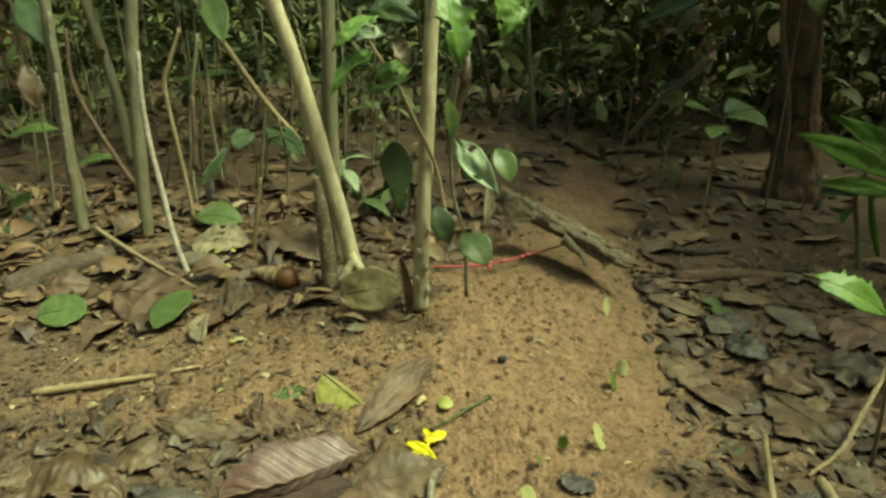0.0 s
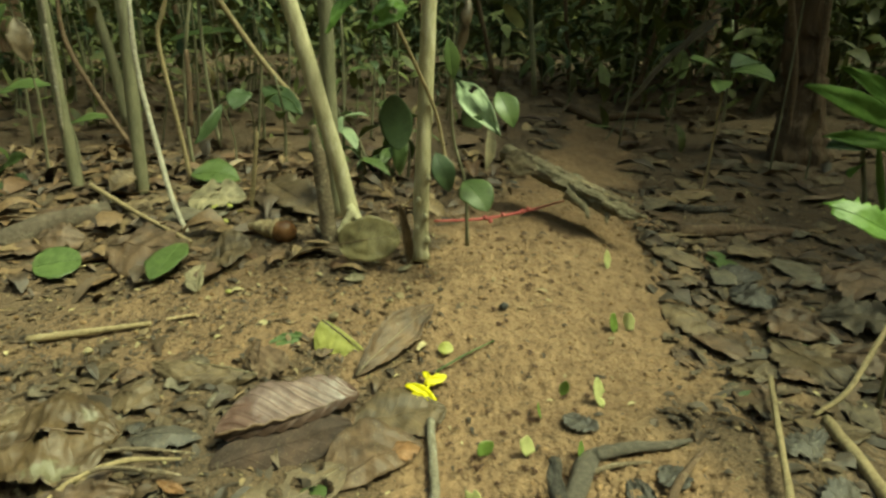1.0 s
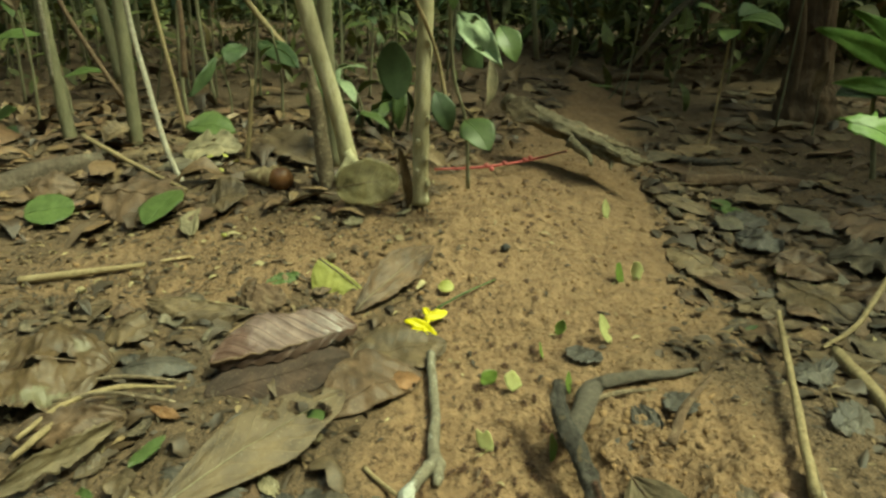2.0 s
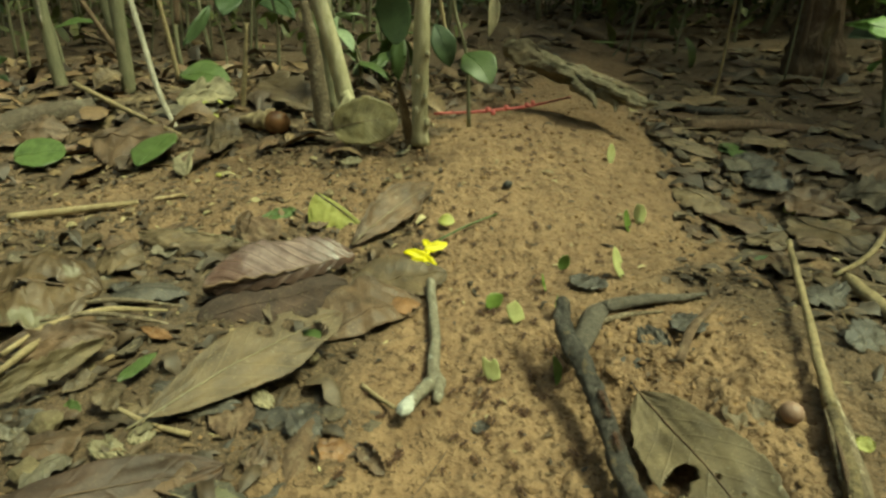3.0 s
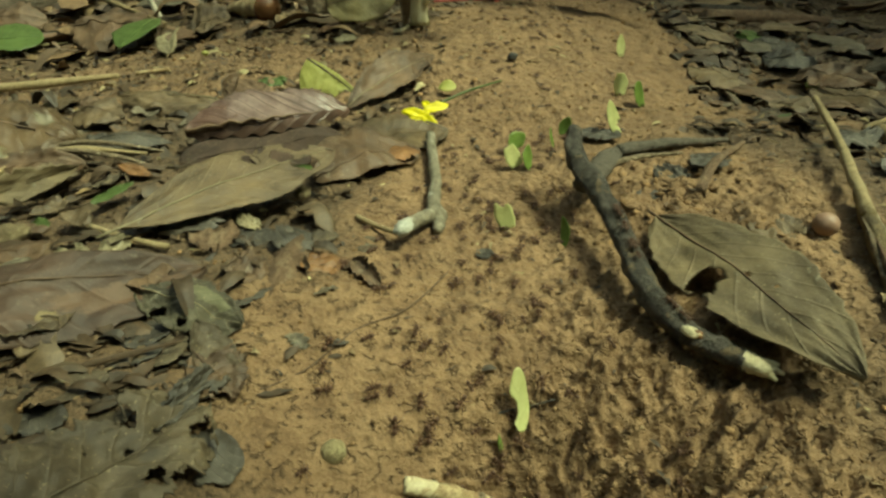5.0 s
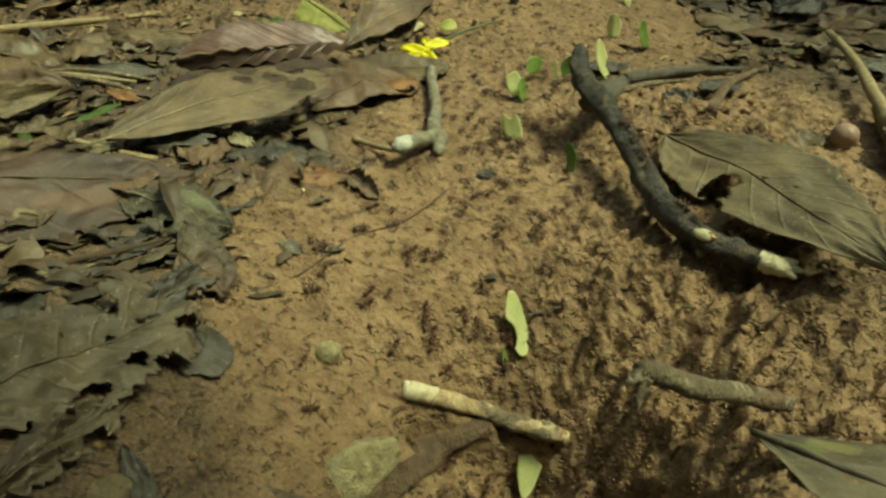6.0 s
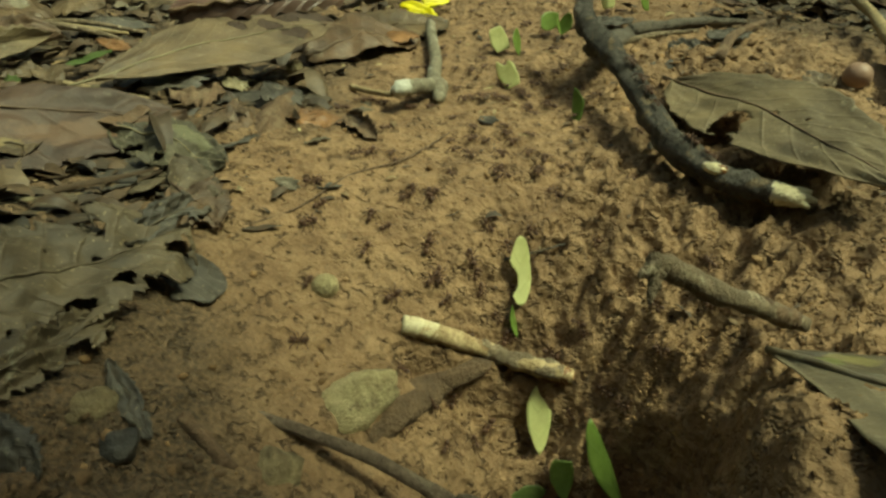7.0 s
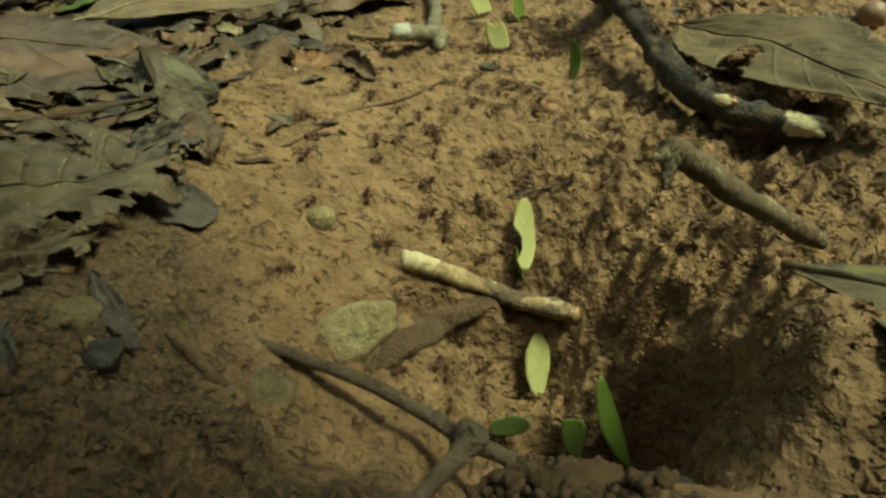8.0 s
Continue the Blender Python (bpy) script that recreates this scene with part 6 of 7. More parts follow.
part("knot", pebble_mesh("knot", ROTBRANCH, (0.0085, 0.0072, 0.0078), 4, 0.5), shaft, "gnarled grey-brown knot", Matrix.Translation(Vector((0.008, 0.163, -0.1135)) - shaft.matrix_world.translation))
bar("sunken_root", [(-0.047, 0.205, -0.112), (-0.031, 0.228, -0.110), (-0.013, 0.261, -0.122), (0.012, 0.272, -0.116), (0.031, 0.286, -0.115)], [0.009, 0.0145, 0.0145, 0.012, 0.006], ROOTWOOD, "dark root sunk in the clay at the hole's lip", "root", lumps=0.25, sides=20, flat=0.6)
bar("brown_root", [(-0.118, 0.166, -0.052), (-0.107, 0.160, -0.060), (-0.095, 0.153, -0.072)], [0.003, 0.0035, 0.003], BROWNWOOD, "brown rootlet in the clay", "root", lumps=0.4)


def stone(name, at, size, material, label, seed, turn=0.0, lumps=0.25, category="stone"):
    return thing(name, pebble_mesh(name, material, size, seed, lumps, 12, 18), Matrix.Translation(at) @ pose(0, 0, 0, 8, -10, turn), label, category)


stone("pale_stone", (-0.059, 0.219, -0.096), (0.034, 0.018, 0.015), STONE, "pale yellowish stone set in the clay by the hole", 11, 26, 0.35)
stone("muddy_stone", (-0.088, 0.162, -0.090), (0.02, 0.016, 0.014), MUDSTONE, "rounded muddy stone sunk in the clay", 12, 10)
stone("muddy_stone", (-0.148, 0.150, -0.034), (0.013, 0.010, 0.007), MUDSTONE, "pale muddy stone among dark damp soil", 13, 40, 0.4)
stone("dark_stone", (-0.131, 0.141, -0.044), (0.008, 0.007, 0.006), GREY, "grey stone sunk in damp soil", 19, 20, 0.4)
stone("pebble", (-0.074, 0.275, -0.056), (0.0088, 0.0085, 0.0078), STONE, "small round clay-coloured pebble on the slope", 14, 0, 0.15, "pebble")
stone("dark_stone", (0.071, 0.094, -0.066), (0.0095, 0.008, 0.0075), GREY, "dark grey stone at the hole's edge", 15)
stone("berry", (0.323, 0.450, 0.024), (0.0106, 0.0106, 0.0102), BERRY, "round brown berry lying on the clay", 16, 0, 0.03, "berry")
nut = stone("nut", (-0.370, 1.327, 0.123), (0.03, 0.027, 0.027), NUT, "glossy brown nut in a pale papery husk", 17, 0, 0.06, "nut")
bar("husk", [(-0.381, 1.332, 0.127), (-0.415, 1.351, 0.129), (-0.468, 1.388, 0.125)], [0.022, 0.02, 0.008], FRESHWOOD, "torn pale papery husk", "", nut, lumps=0.6)
for q, s, m in (((-0.353, 0.387, 0.016), 0.012, MUDSTONE), ((-0.367, 0.443, 0.021), 0.014, MUDSTONE), ((-0.201, 0.994, 0.063), 0.01, MUDSTONE), ((-0.605, 0.905, 0.040), 0.008, STONE), ((-0.427, 1.096, 0.069), 0.006, LIME), ((-0.149, 0.569, 0.008), 0.009, MUDSTONE), ((-0.196, 0.535, 0.012), 0.007, STONE), ((0.113, 1.018, 0.072), 0.009, GREY)):
    stone("pebble", q, (s, s * 0.85, s * 0.7), m, "small worn pebble in the litter", len(bpy.data.objects), 30, 0.3, "pebble")
# The yellow flower.
flower = bar("yellow_flower", [(-0.028, 0.799, 0.026), (-0.020, 0.816, 0.032), (-0.006, 0.841, 0.034)], [0.0022, 0.002, 0.0015], YELLOW, "fallen bright yellow flower on the clay", "flower")
for base, tip, w in (((-0.019, 0.800, 0.028), (-0.060, 0.805, 0.034), 0.026), ((-0.021, 0.795, 0.027), (-0.056, 0.788, 0.023), 0.022), ((-0.034, 0.798, 0.029), (-0.010, 0.782, 0.023), 0.024), ((-0.030, 0.813, 0.032), (0.005, 0.830, 0.038), 0.03), ((-0.017, 0.820, 0.031), (-0.033, 0.839, 0.039), 0.02)):
    x = Vector(tip) - Vector(base)
    leaf("petal", base, tip, x.cross(Vector((0, -0.75, 0.65))).normalized() * w * 0.55, YELLOW, "", parent=flower, arch=0.003, fold=0.2, wave=0.003, full=0.5, nu=10, nv=6, seed=140)
leaf("yellow_petal", (-0.009, 0.905, 0.047), (0.017, 0.896, 0.048), (0.0, 0.02, 0.012), LIME, "small yellowish petal on the clay", "petal", full=0.4, arch=0.004, seed=141, nu=10, nv=6)


# ---- loose litter, crumbs and the forest behind: joined, too many to count ----
rng = np.random.default_rng(7)


def turns(yaw, pitch, roll):
    """Rotation matrices, one for each piece."""
    cy, sy, cp, sp, cr, sr = np.cos(yaw), np.sin(yaw), np.cos(pitch), np.sin(pitch), np.cos(roll), np.sin(roll)
    return np.stack([np.stack([cy * cp, cy * sp * sr - sy * cr, cy * sp * cr + sy * sr], -1), np.stack([sy * cp, sy * sp * sr + cy * cr, sy * sp * cr - cy * sr], -1), np.stack([-sp, cp * sr, cp * cr], -1)], -2)


def joined(name, verts, quads, material, label, category, smooth=True):
    """One mesh out of many pieces of the same faces: verts is pieces x corners x 3."""
    n, k = verts.shape[:2]
    faces = (np.arange(n)[:, None, None] * k + quads[None]).reshape(-1, quads.shape[1])
    me = bpy.data.meshes.new(name)
    me.vertices.add(n * k)
    me.vertices.foreach_set("co", verts.astype(np.float32).ravel())
    me.loops.add(faces.size)
    me.loops.foreach_set("vertex_index", faces.astype(np.int32).ravel())
    me.polygons.add(len(faces))
    me.polygons.foreach_set("loop_start", np.arange(0, faces.size, faces.shape[1], dtype=np.int32))
    me.polygons.foreach_set("use_smooth", np.full(len(faces), smooth))
    me.update(calc_edges=True)
    me.materials.append(material)
    return thing(name, me, (0, 0, 0), label, category, kind="stuff")


def blades(at, yaw, pitch, roll, length, width, bend, crease, ragged, nu=5, nv=4):
    """Corners and faces of many small leaves, curled by bend and folded by crease."""
    n = len(at)
    u, v = np.meshgrid(np.linspace(0, 1, nu + 1), np.linspace(-1, 1, nv + 1), indexing="ij")
    u, v = u.ravel(), v.ravel()
    w = np.sin(np.pi * np.clip(u, 0.03, 0.97) ** rng.uniform(0.75, 1.35, (n, 1))) ** rng.uniform(0.45, 0.9, (n, 1))
    w = w * (1 + ragged * rng.uniform(-1, 1, (n, len(u))) * (np.abs(v) > 0.8))
    x = (u - 0.5) * length[:, None] * (1 + 0.4 * ragged * rng.uniform(-1, 1, (n, len(u))))
    y = v * w * width[:, None] / 2
    z = bend[:, None] * length[:, None] * (0.25 - (u - 0.5) ** 2) * 2 + crease[:, None] * np.abs(y) + 0.05 * width[:, None] * rng.uniform(-1, 1, (n, len(u)))
    p = np.einsum("nij,nkj->nki", turns(yaw, pitch, roll), np.stack([x, y, z], -1)) + at[:, None, :]
    r = nv + 1
    quads = np.array([(i * r + j, (i + 1) * r + j, (i + 1) * r + j + 1, i * r + j + 1) for i in range(nu) for j in range(nv)])
    return p, quads


def settle(x, y, h):
    return np.stack([x, y, ground_at(x, y) + h], -1)


def litter(name, n, xs, ys, sizes, material, label, lift, thin=1.0, floor=0.0, curl=0.3, ragged=0.15, grid=(5, 4)):
    """Dead leaves strewn where the clay is not trodden bare."""
    x, y = rng.uniform(*xs, n), rng.uniform(*ys, n)
    keep = rng.uniform(0, 1, n) > np.clip(bare(x, y) * thin, 0, 1 - floor)
    keep &= np.hypot((x - 0.035) / 0.115, (y - 0.18) / 0.115) > 1
    keep &= np.hypot(x, y + 0.02) > 0.13
    keep &= ~((x > -0.17) & (x < 0.12) & (y < 0.3))
    keep &= (sizes[1] < 0.03) | ~((x > 0.2) & (x < 0.44) & (y > 0.2) & (y < 0.68))
    x, y = x[keep], y[keep]
    n = len(x)
    length = sizes[0] * (sizes[1] / sizes[0]) ** (rng.uniform(0, 1, n) ** 1.4)
    p, q = blades(settle(x, y, lift * length), rng.uniform(0, 6.3, n), rng.normal(0, 0.16, n), rng.normal(0, 0.2, n), length, length * rng.uniform(0.25, 0.55, n), rng.normal(0.05, curl, n), rng.normal(0, 0.35, n), ragged, *grid)
    return joined(name, p, q, material, label, "litter")


litter("leaf_litter", 400, (-0.9, -0.1), (0.2, 0.95), (0.02, 0.065), DARKLITTER, "dense brown and grey dead leaf pieces on damp soil", 0.06, ragged=0.4)
litter("leaf_litter", 1450, (-0.9, -0.1), (0.2, 1.0), (0.01, 0.035), DARKLITTER, "small torn pieces of dead leaf on damp soil", 0.1, ragged=0.4)
litter("leaf_litter", 1100, (0.3, 1.2), (0.3, 1.5), (0.012, 0.045), DARKLITTER, "small torn pieces of dead leaf beside the trail", 0.1, ragged=0.4)
litter("leaf_litter", 900, (0.28, 1.3), (0.3, 1.5), (0.02, 0.08), DARKLITTER, "dense dark brown dead leaves beside the trail", 0.05, ragged=0.55, curl=0.2)
litter("leaf_litter", 1500, (-2.2, 0.6), (1.15, 2.2), (0.03, 0.12), LITTER, "brown dead leaves round the sapling stems", 0.08, ragged=0.4, curl=0.4)
litter("leaf_litter", 1800, (-2.2, 0.6), (1.1, 2.2), (0.015, 0.05), LITTER, "small broken dead leaves round the sapling stems", 0.1, ragged=0.4, curl=0.4)
litter("leaf_litter", 4200, (-3.8, 4.8), (1.5, 5.5), (0.04, 0.15), LITTER, "dark dead leaves on the shaded forest floor", 0.1, ragged=0.3)
litter("leaf_litter", 3300, (-4, 4), (-4, -0.3), (0.05, 0.15), LITTER, "dead leaves on the forest floor", 0.1)
litter("leaf_litter", 320, (-0.36, -0.09), (0.21, 0.34), (0.008, 0.03), DARKLITTER, "small dark dead leaf pieces on damp soil", 0.08)
litter("litter_chips", 5000, (-0.6, 0.65), (0.17, 1.3), (0.004, 0.018), CHIPS, "small dark and buff chips of leaf on the clay", 0.1, 0.86, 0.0, 0.4, 0.3, (3, 2))
litter("litter_chips", 5000, (-1.3, 1.4), (0.7, 2.0), (0.007, 0.03), CHIPS, "small dark and buff chips of leaf on the clay", 0.1, 0.8, 0.0, 0.4, 0.3, (3, 2))
litter("litter_chips", 2200, (-0.85, 0.0), (0.84, 1.2), (0.005, 0.022), CHIPS, "small dark and buff chips of leaf on the clay", 0.1, 0.2, 0.0, 0.4, 0.3, (3, 2))
litter("litter_chips", 1000, (-0.25, 0.5), (0.3, 1.35), (0.0035, 0.014), CHIPS, "tiny dark specks of leaf trodden into the clay", 0.05, 0.3, 0.0, 0.3, 0.3, (3, 2))

ICO = bmesh.new()
bmesh.ops.create_icosphere(ICO, subdivisions=1, radius=1.0)
BALL, BALL_FACES = np.array([v.co[:] for v in ICO.verts]), np.array([[v.index for v in f.verts] for f in ICO.faces])
ICO.free()


def crumbs(name, x, y, size, material, label, sink=0.2, flat=0.75):
    n = len(x)
    p = BALL[None] * (1 + 0.45 * rng.uniform(-1, 1, (n, len(BALL), 1))) * size[:, None, None] * np.stack([rng.uniform(0.7, 1.3, n), rng.uniform(0.7, 1.3, n), np.full(n, flat)], -1)[:, None, :]
    p = np.einsum("nij,nkj->nki", turns(rng.uniform(0, 6.3, n), rng.normal(0, 0.3, n), rng.normal(0, 0.3, n)), p)
    z = ground_at(x, y) + size * (flat - sink - 0.3)
    return joined(name, p + np.stack([x, y, z], -1)[:, None, :], BALL_FACES, material, label, "soil")


a, r = rng.uniform(0, 6.3, 9000), rng.uniform(0, 1, 9000)
crumbs("soil_crumbs", 0.12 + np.cos(a) * r * 0.13, 0.24 + np.sin(a) * r * 0.13, 0.0004 + 0.0008 * rng.uniform(0, 1, 9000) ** 4, CRUMBS, "loose crumbs of dug clay round the nest hole")
x, y = rng.uniform(-0.3, 0.42, 2200), rng.uniform(0.12, 0.95, 2200)
crumbs("soil_crumbs", x, y, 0.0005 + 0.0022 * rng.uniform(0, 1, 2200) ** 5, CRUMBS, "loose crumbs of clay strewn over the trail")
x, y = rng.uniform(-0.9, 1.0, 2600), rng.uniform(0.8, 1.9, 2600)
crumbs("soil_crumbs", x, y, 0.001 + 0.005 * rng.uniform(0, 1, 2600) ** 6, CRUMBS, "loose crumbs and lumps of clay")
x, y = rng.normal(0.23, 0.06, 420), rng.normal(0.55, 0.09, 420)
crumbs("soil_crumbs", x, y, 0.0012 + 0.006 * rng.uniform(0, 1, 420) ** 3, CRUMBS, "lumpy clods of clay beside the branch", 0.1, 0.32)
x, y = rng.uniform(-0.28, -0.07, 900), rng.uniform(0.0, 0.16, 900)
crumbs("humus_lumps", x, y, 0.0006 + 0.003 * rng.uniform(0, 1, 900) ** 4, HUMUS, "dark lumps of damp humus", 0.25, 0.45)
# A heap of soil pellets that the ants have carried out.
PX, PY = 0.036, 0.094
heap = stone("soil_mound", (PX, PY, -0.072), (0.026, 0.017, 0.012), HUMUS, "heap of rounded brown soil pellets at the hole's edge", 31, 0, 0.4, "soil")
PELLETS = [pebble_mesh("soil_pellet", HUMUS, (0.0034, 0.0028, 0.0026), 40 + k, 0.9, 6, 8) for k in range(5)]
for k in range(130):
    a, r = 2.4 * k, math.sqrt((k + 0.5) / 130)
    x, y = 0.031 * r * math.cos(a), 0.02 * r * math.sin(a)
    z = max(-0.06 - 0.011 * r * r + random.uniform(-0.002, 0.0015), float(ground_at(PX + x, PY + y)) + 0.001)
    m = Matrix.Translation((PX + x, PY + y, z)) @ pose(0, 0, 0, random.uniform(0, 80), random.uniform(0, 80), random.uniform(0, 80)) @ Matrix.Scale(random.uniform(0.7, 1.2), 4)
    part("soil_pellet", PELLETS[k % 5], heap, "", heap.matrix_world.inverted() @ m)

# Thin dead twigs and rootlets.
x, y = rng.uniform(-1.2, 1.3, 420), rng.uniform(0.3, 2.2, 420)
keep = bare(x, y) < rng.uniform(0, 0.7, 420)
x, y = x[keep], y[keep]
n, ln = len(x), rng.uniform(0.015, 0.12, len(x))
p, q = blades(settle(x, y, 0.004), rng.uniform(0, 6.3, n), rng.normal(0, 0.08, n), rng.uniform(0, 3, n), ln, ln * 0.03 + 0.0015, rng.normal(0, 0.12, n), np.full(n, 1.4), 0.1, 6, 2)
joined("twig_litter", p, q, CHIPS, "thin dead twigs and leaf stalks in the litter", "litter")


def thicket(name, at, size, label, material=FOLIAGE, slender=0.34):
    n = len(at)
    ln = size * rng.uniform(0.5, 1.3, n)
    p, q = blades(at, rng.uniform(0, 6.3, n), rng.normal(0.35, 0.45, n), rng.normal(0, 0.4, n), ln, ln * slender * rng.uniform(0.6, 1.3, n), rng.normal(0.2, 0.2, n), rng.normal(0.1, 0.2, n), 0.04, 5, 2)
    return joined(name, p, q, material, label, "foliage")


def clumps(count, each, xs, ys, zs, spread):
    """Leaves in loose bunches, so that gaps stay between them."""
    c = np.stack([rng.uniform(*xs, count), rng.uniform(*ys, count), rng.uniform(*zs, count) ** 1.0], -1)
    p = np.repeat(c, each, 0) + rng.normal(0, 1, (count * each, 3)) * spread
    p[:, 2] = np.maximum(p[:, 2], lie(p[:, 0], p[:, 1]) + 0.05)
    return p


q = clumps(170, 16, (-3.2, -0.1), (2.4, 4.2), (0.1, 1.5), 0.2)
thicket("undergrowth", q, 0.085, "green leaves of the undergrowth behind the saplings")
q = clumps(480, 18, (-6, 7), (3.8, 8), (0.1, 2.6), 0.26)
thicket("undergrowth", q, 0.14, "dim green leaves of the forest undergrowth")
q = clumps(200, 18, (0.9, 4.5), (2.9, 4.6), (0.3, 1.9), 0.2)
thicket("undergrowth", q, 0.15, "dark green leaves hanging beside the trail")
q = clumps(900, 14, (-10, 10), (6.5, 10), (0.1, 5), 0.4)
thicket("far_foliage", q, 0.34, "deep green wall of forest leaves")
for side in (-1, 1):
    q = clumps(170, 12, (3.2, 7), (-5, 4), (0.1, 3.5), 0.35)
    q[:, 0] *= side
    thicket("side_foliage", q, 0.3, "dim green leaves beside the clearing")
q = clumps(200, 12, (-7, 7), (-8, -4), (0.1, 2.5), 0.4)
thicket("rear_foliage", q, 0.32, "dim green leaves behind the clearing")
# Bush added out of view, to keep sky light off the near ground.
q = clumps(150, 12, (-1.1, 0.9), (-1.3, -0.45), (0.05, 1.2), 0.15)
thicket("rear_bush", q, 0.16, "added unseen bush blocking sky light behind the nest hole")
# Leaf clumps added out of view, to shade the ground right of the trail.
q = clumps(26, 14, (1.45, 4.2), (1.35, 4.4), (1.5, 2.5), 0.2)
thicket("low_bough", q, 0.2, "added unseen leaves shading the ground beside the trail")
q = clumps(16, 12, (1.75, 2.7), (0.4, 1.4), (1.5, 2.3), 0.18)
q = np.concatenate([q, clumps(30, 12, (1.6, 2.7), (0.9, 1.9), (1.5, 2.3), 0.18)])
thicket("low_bough", q, 0.18, "added unseen leaves shading the ground beside the trail")
# More unseen clumps, to shade behind the saplings and the hole's near bank.
q = clumps(56, 14, (-2.4, 0.5), (1.9, 3.9), (1.7, 2.5), 0.2)
q = np.concatenate([q, clumps(46, 14, (0.9, 2.2), (1.4, 3.6), (1.7, 2.4), 0.2)])
thicket("low_bough", q, 0.2, "added unseen leaves shading the undergrowth and the trail behind")
q = clumps(104, 12, (0.16, 0.45), (-0.42, -0.02), (0.7, 1.0), 0.05)
thicket("low_bough", q, 0.1, "added unseen leaves shading the nest hole's bank")
# Stand-in wall all round: the forest's distance and shade put into its dark colour.
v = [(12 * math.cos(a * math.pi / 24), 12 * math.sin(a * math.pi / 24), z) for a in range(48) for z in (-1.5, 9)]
thing("forest_backdrop", mesh_of("forest_backdrop", v, [(2 * a, 2 * ((a + 1) % 48), 2 * ((a + 1) % 48) + 1, 2 * a + 1) for a in range(48)], DEPTH), (0, 0, 0), "dark green wall painted as the forest's shaded depth", "backdrop", kind="structure")
# An added, unseen canopy shapes the light, open towards the sun above the trail.
q = clumps(320, 14, (-8, 8), (-7, 10), (3.0, 4.6), 0.35)
gap = np.hypot((q[:, 0] - 0.3) / 2.8, (q[:, 1] + 0.4) / 3.7)
q = q[gap > 1 + 0.15 * np.sin(7 * np.arctan2(q[:, 1] + 0.4, q[:, 0] - 0.3))]
# Thinned here to let light into the background at the right.
thin = np.hypot(q[:, 0] - 4.3, q[:, 1] - 4.6) > 2.6
q = q[thin | (rng.uniform(0, 1, len(q)) < 0.62)]
thicket("canopy", q, 0.42, "added unseen leaves overhead that shape the light")


# Low plants of the shade, each with its stem and leaves.
SHADE = [blade_mesh("leaf", m, 1.0, w, arch=0.08, fold=0.15, wave=0.04, droop=0.15, nu=8, nv=4, seed=k, thick=0.004) for k, (m, w) in enumerate(((DARKGREEN, 0.42), (GREEN, 0.36), (DARKGREEN, 0.3), (GREYGREEN, 0.4), (GREEN, 0.5), (OLIVE, 0.35)))]


def shade_plant(x, y, height, count, size, kind):
    z = float(lie(x, y))
    tip = Vector((random.gauss(0, 0.06) * height, random.gauss(0, 0.06) * height, height))
    ob = bar("shade_plant", [Vector((x, y, z - 0.02)), Vector((x, y, z)) + tip * 0.5 + Vector((0.015, 0, 0)), Vector((x, y, z)) + tip], [0.006, 0.005, 0.003], GREENSTEM, "leafy low plant in the shade of the forest", "plant", sides=6)
    tagged(ob, group="low plants in the undergrowth")
    for k in range(count):
        s = size * random.uniform(0.7, 1.2)
        at = tip * random.uniform(0.45, 1.0) + Vector((0, 0, 0.02))
        leaf_at = Matrix.Translation(at) @ pose(0, 0, 0, random.gauss(0, 15), random.gauss(12, 22), k * 137.5 + random.uniform(-20, 20)) @ Matrix.Diagonal((s, s, s, 1))
        part("leaf", SHADE[(kind + (k % 5 == 4)) % 6], ob, "", leaf_at)


for k in range(60):
    x, y = random.uniform(-3.0, 0.1), random.uniform(2.2, 4.2)
    shade_plant(x, y, random.uniform(0.2, 0.8), random.randint(7, 12), random.uniform(0.05, 0.1), random.choice((0, 1, 2, 2, 4)))
for k in range(34):
    x, y = random.uniform(1.3, 4.2), random.uniform(2.6, 4.6)
    shade_plant(x, y, random.uniform(0.25, 0.8), random.randint(6, 10), random.uniform(0.08, 0.16), random.choice((0, 2, 0, 4)))
for k in range(16):
    x, y = random.uniform(0.0, 1.6), random.uniform(3.6, 4.8)
    shade_plant(x, y, random.uniform(0.2, 0.5), random.randint(5, 8), random.uniform(0.1, 0.2), random.choice((0, 2, 1)))
for k in range(12):
    x, y = random.choice((random.uniform(-2.2, -1.15), random.uniform(-0.6, -0.1))), random.uniform(1.75, 2.2)
    shade_plant(x, y, random.uniform(0.1, 0.3), random.randint(3, 6), random.uniform(0.08, 0.13), random.choice((1, 3, 4)))
for k in range(26):
    x, y = random.uniform(-3, 3.5), random.uniform(2.8, 6)
    z, lean = float(lie(x, y)), random.gauss(0, 0.25)
    bar("slender_sapling", [(x, y, z - 0.05), (x + lean * 0.5, y, z + 0.9), (x + lean, y, z + 1.8), (x + lean * 1.3, y, z + 2.9)], [0.016, 0.013, 0.011, 0.008], random.choice((GREENSTEM, BROWNWOOD)), "slender dim stem in the forest undergrowth", "sapling", sides=7)


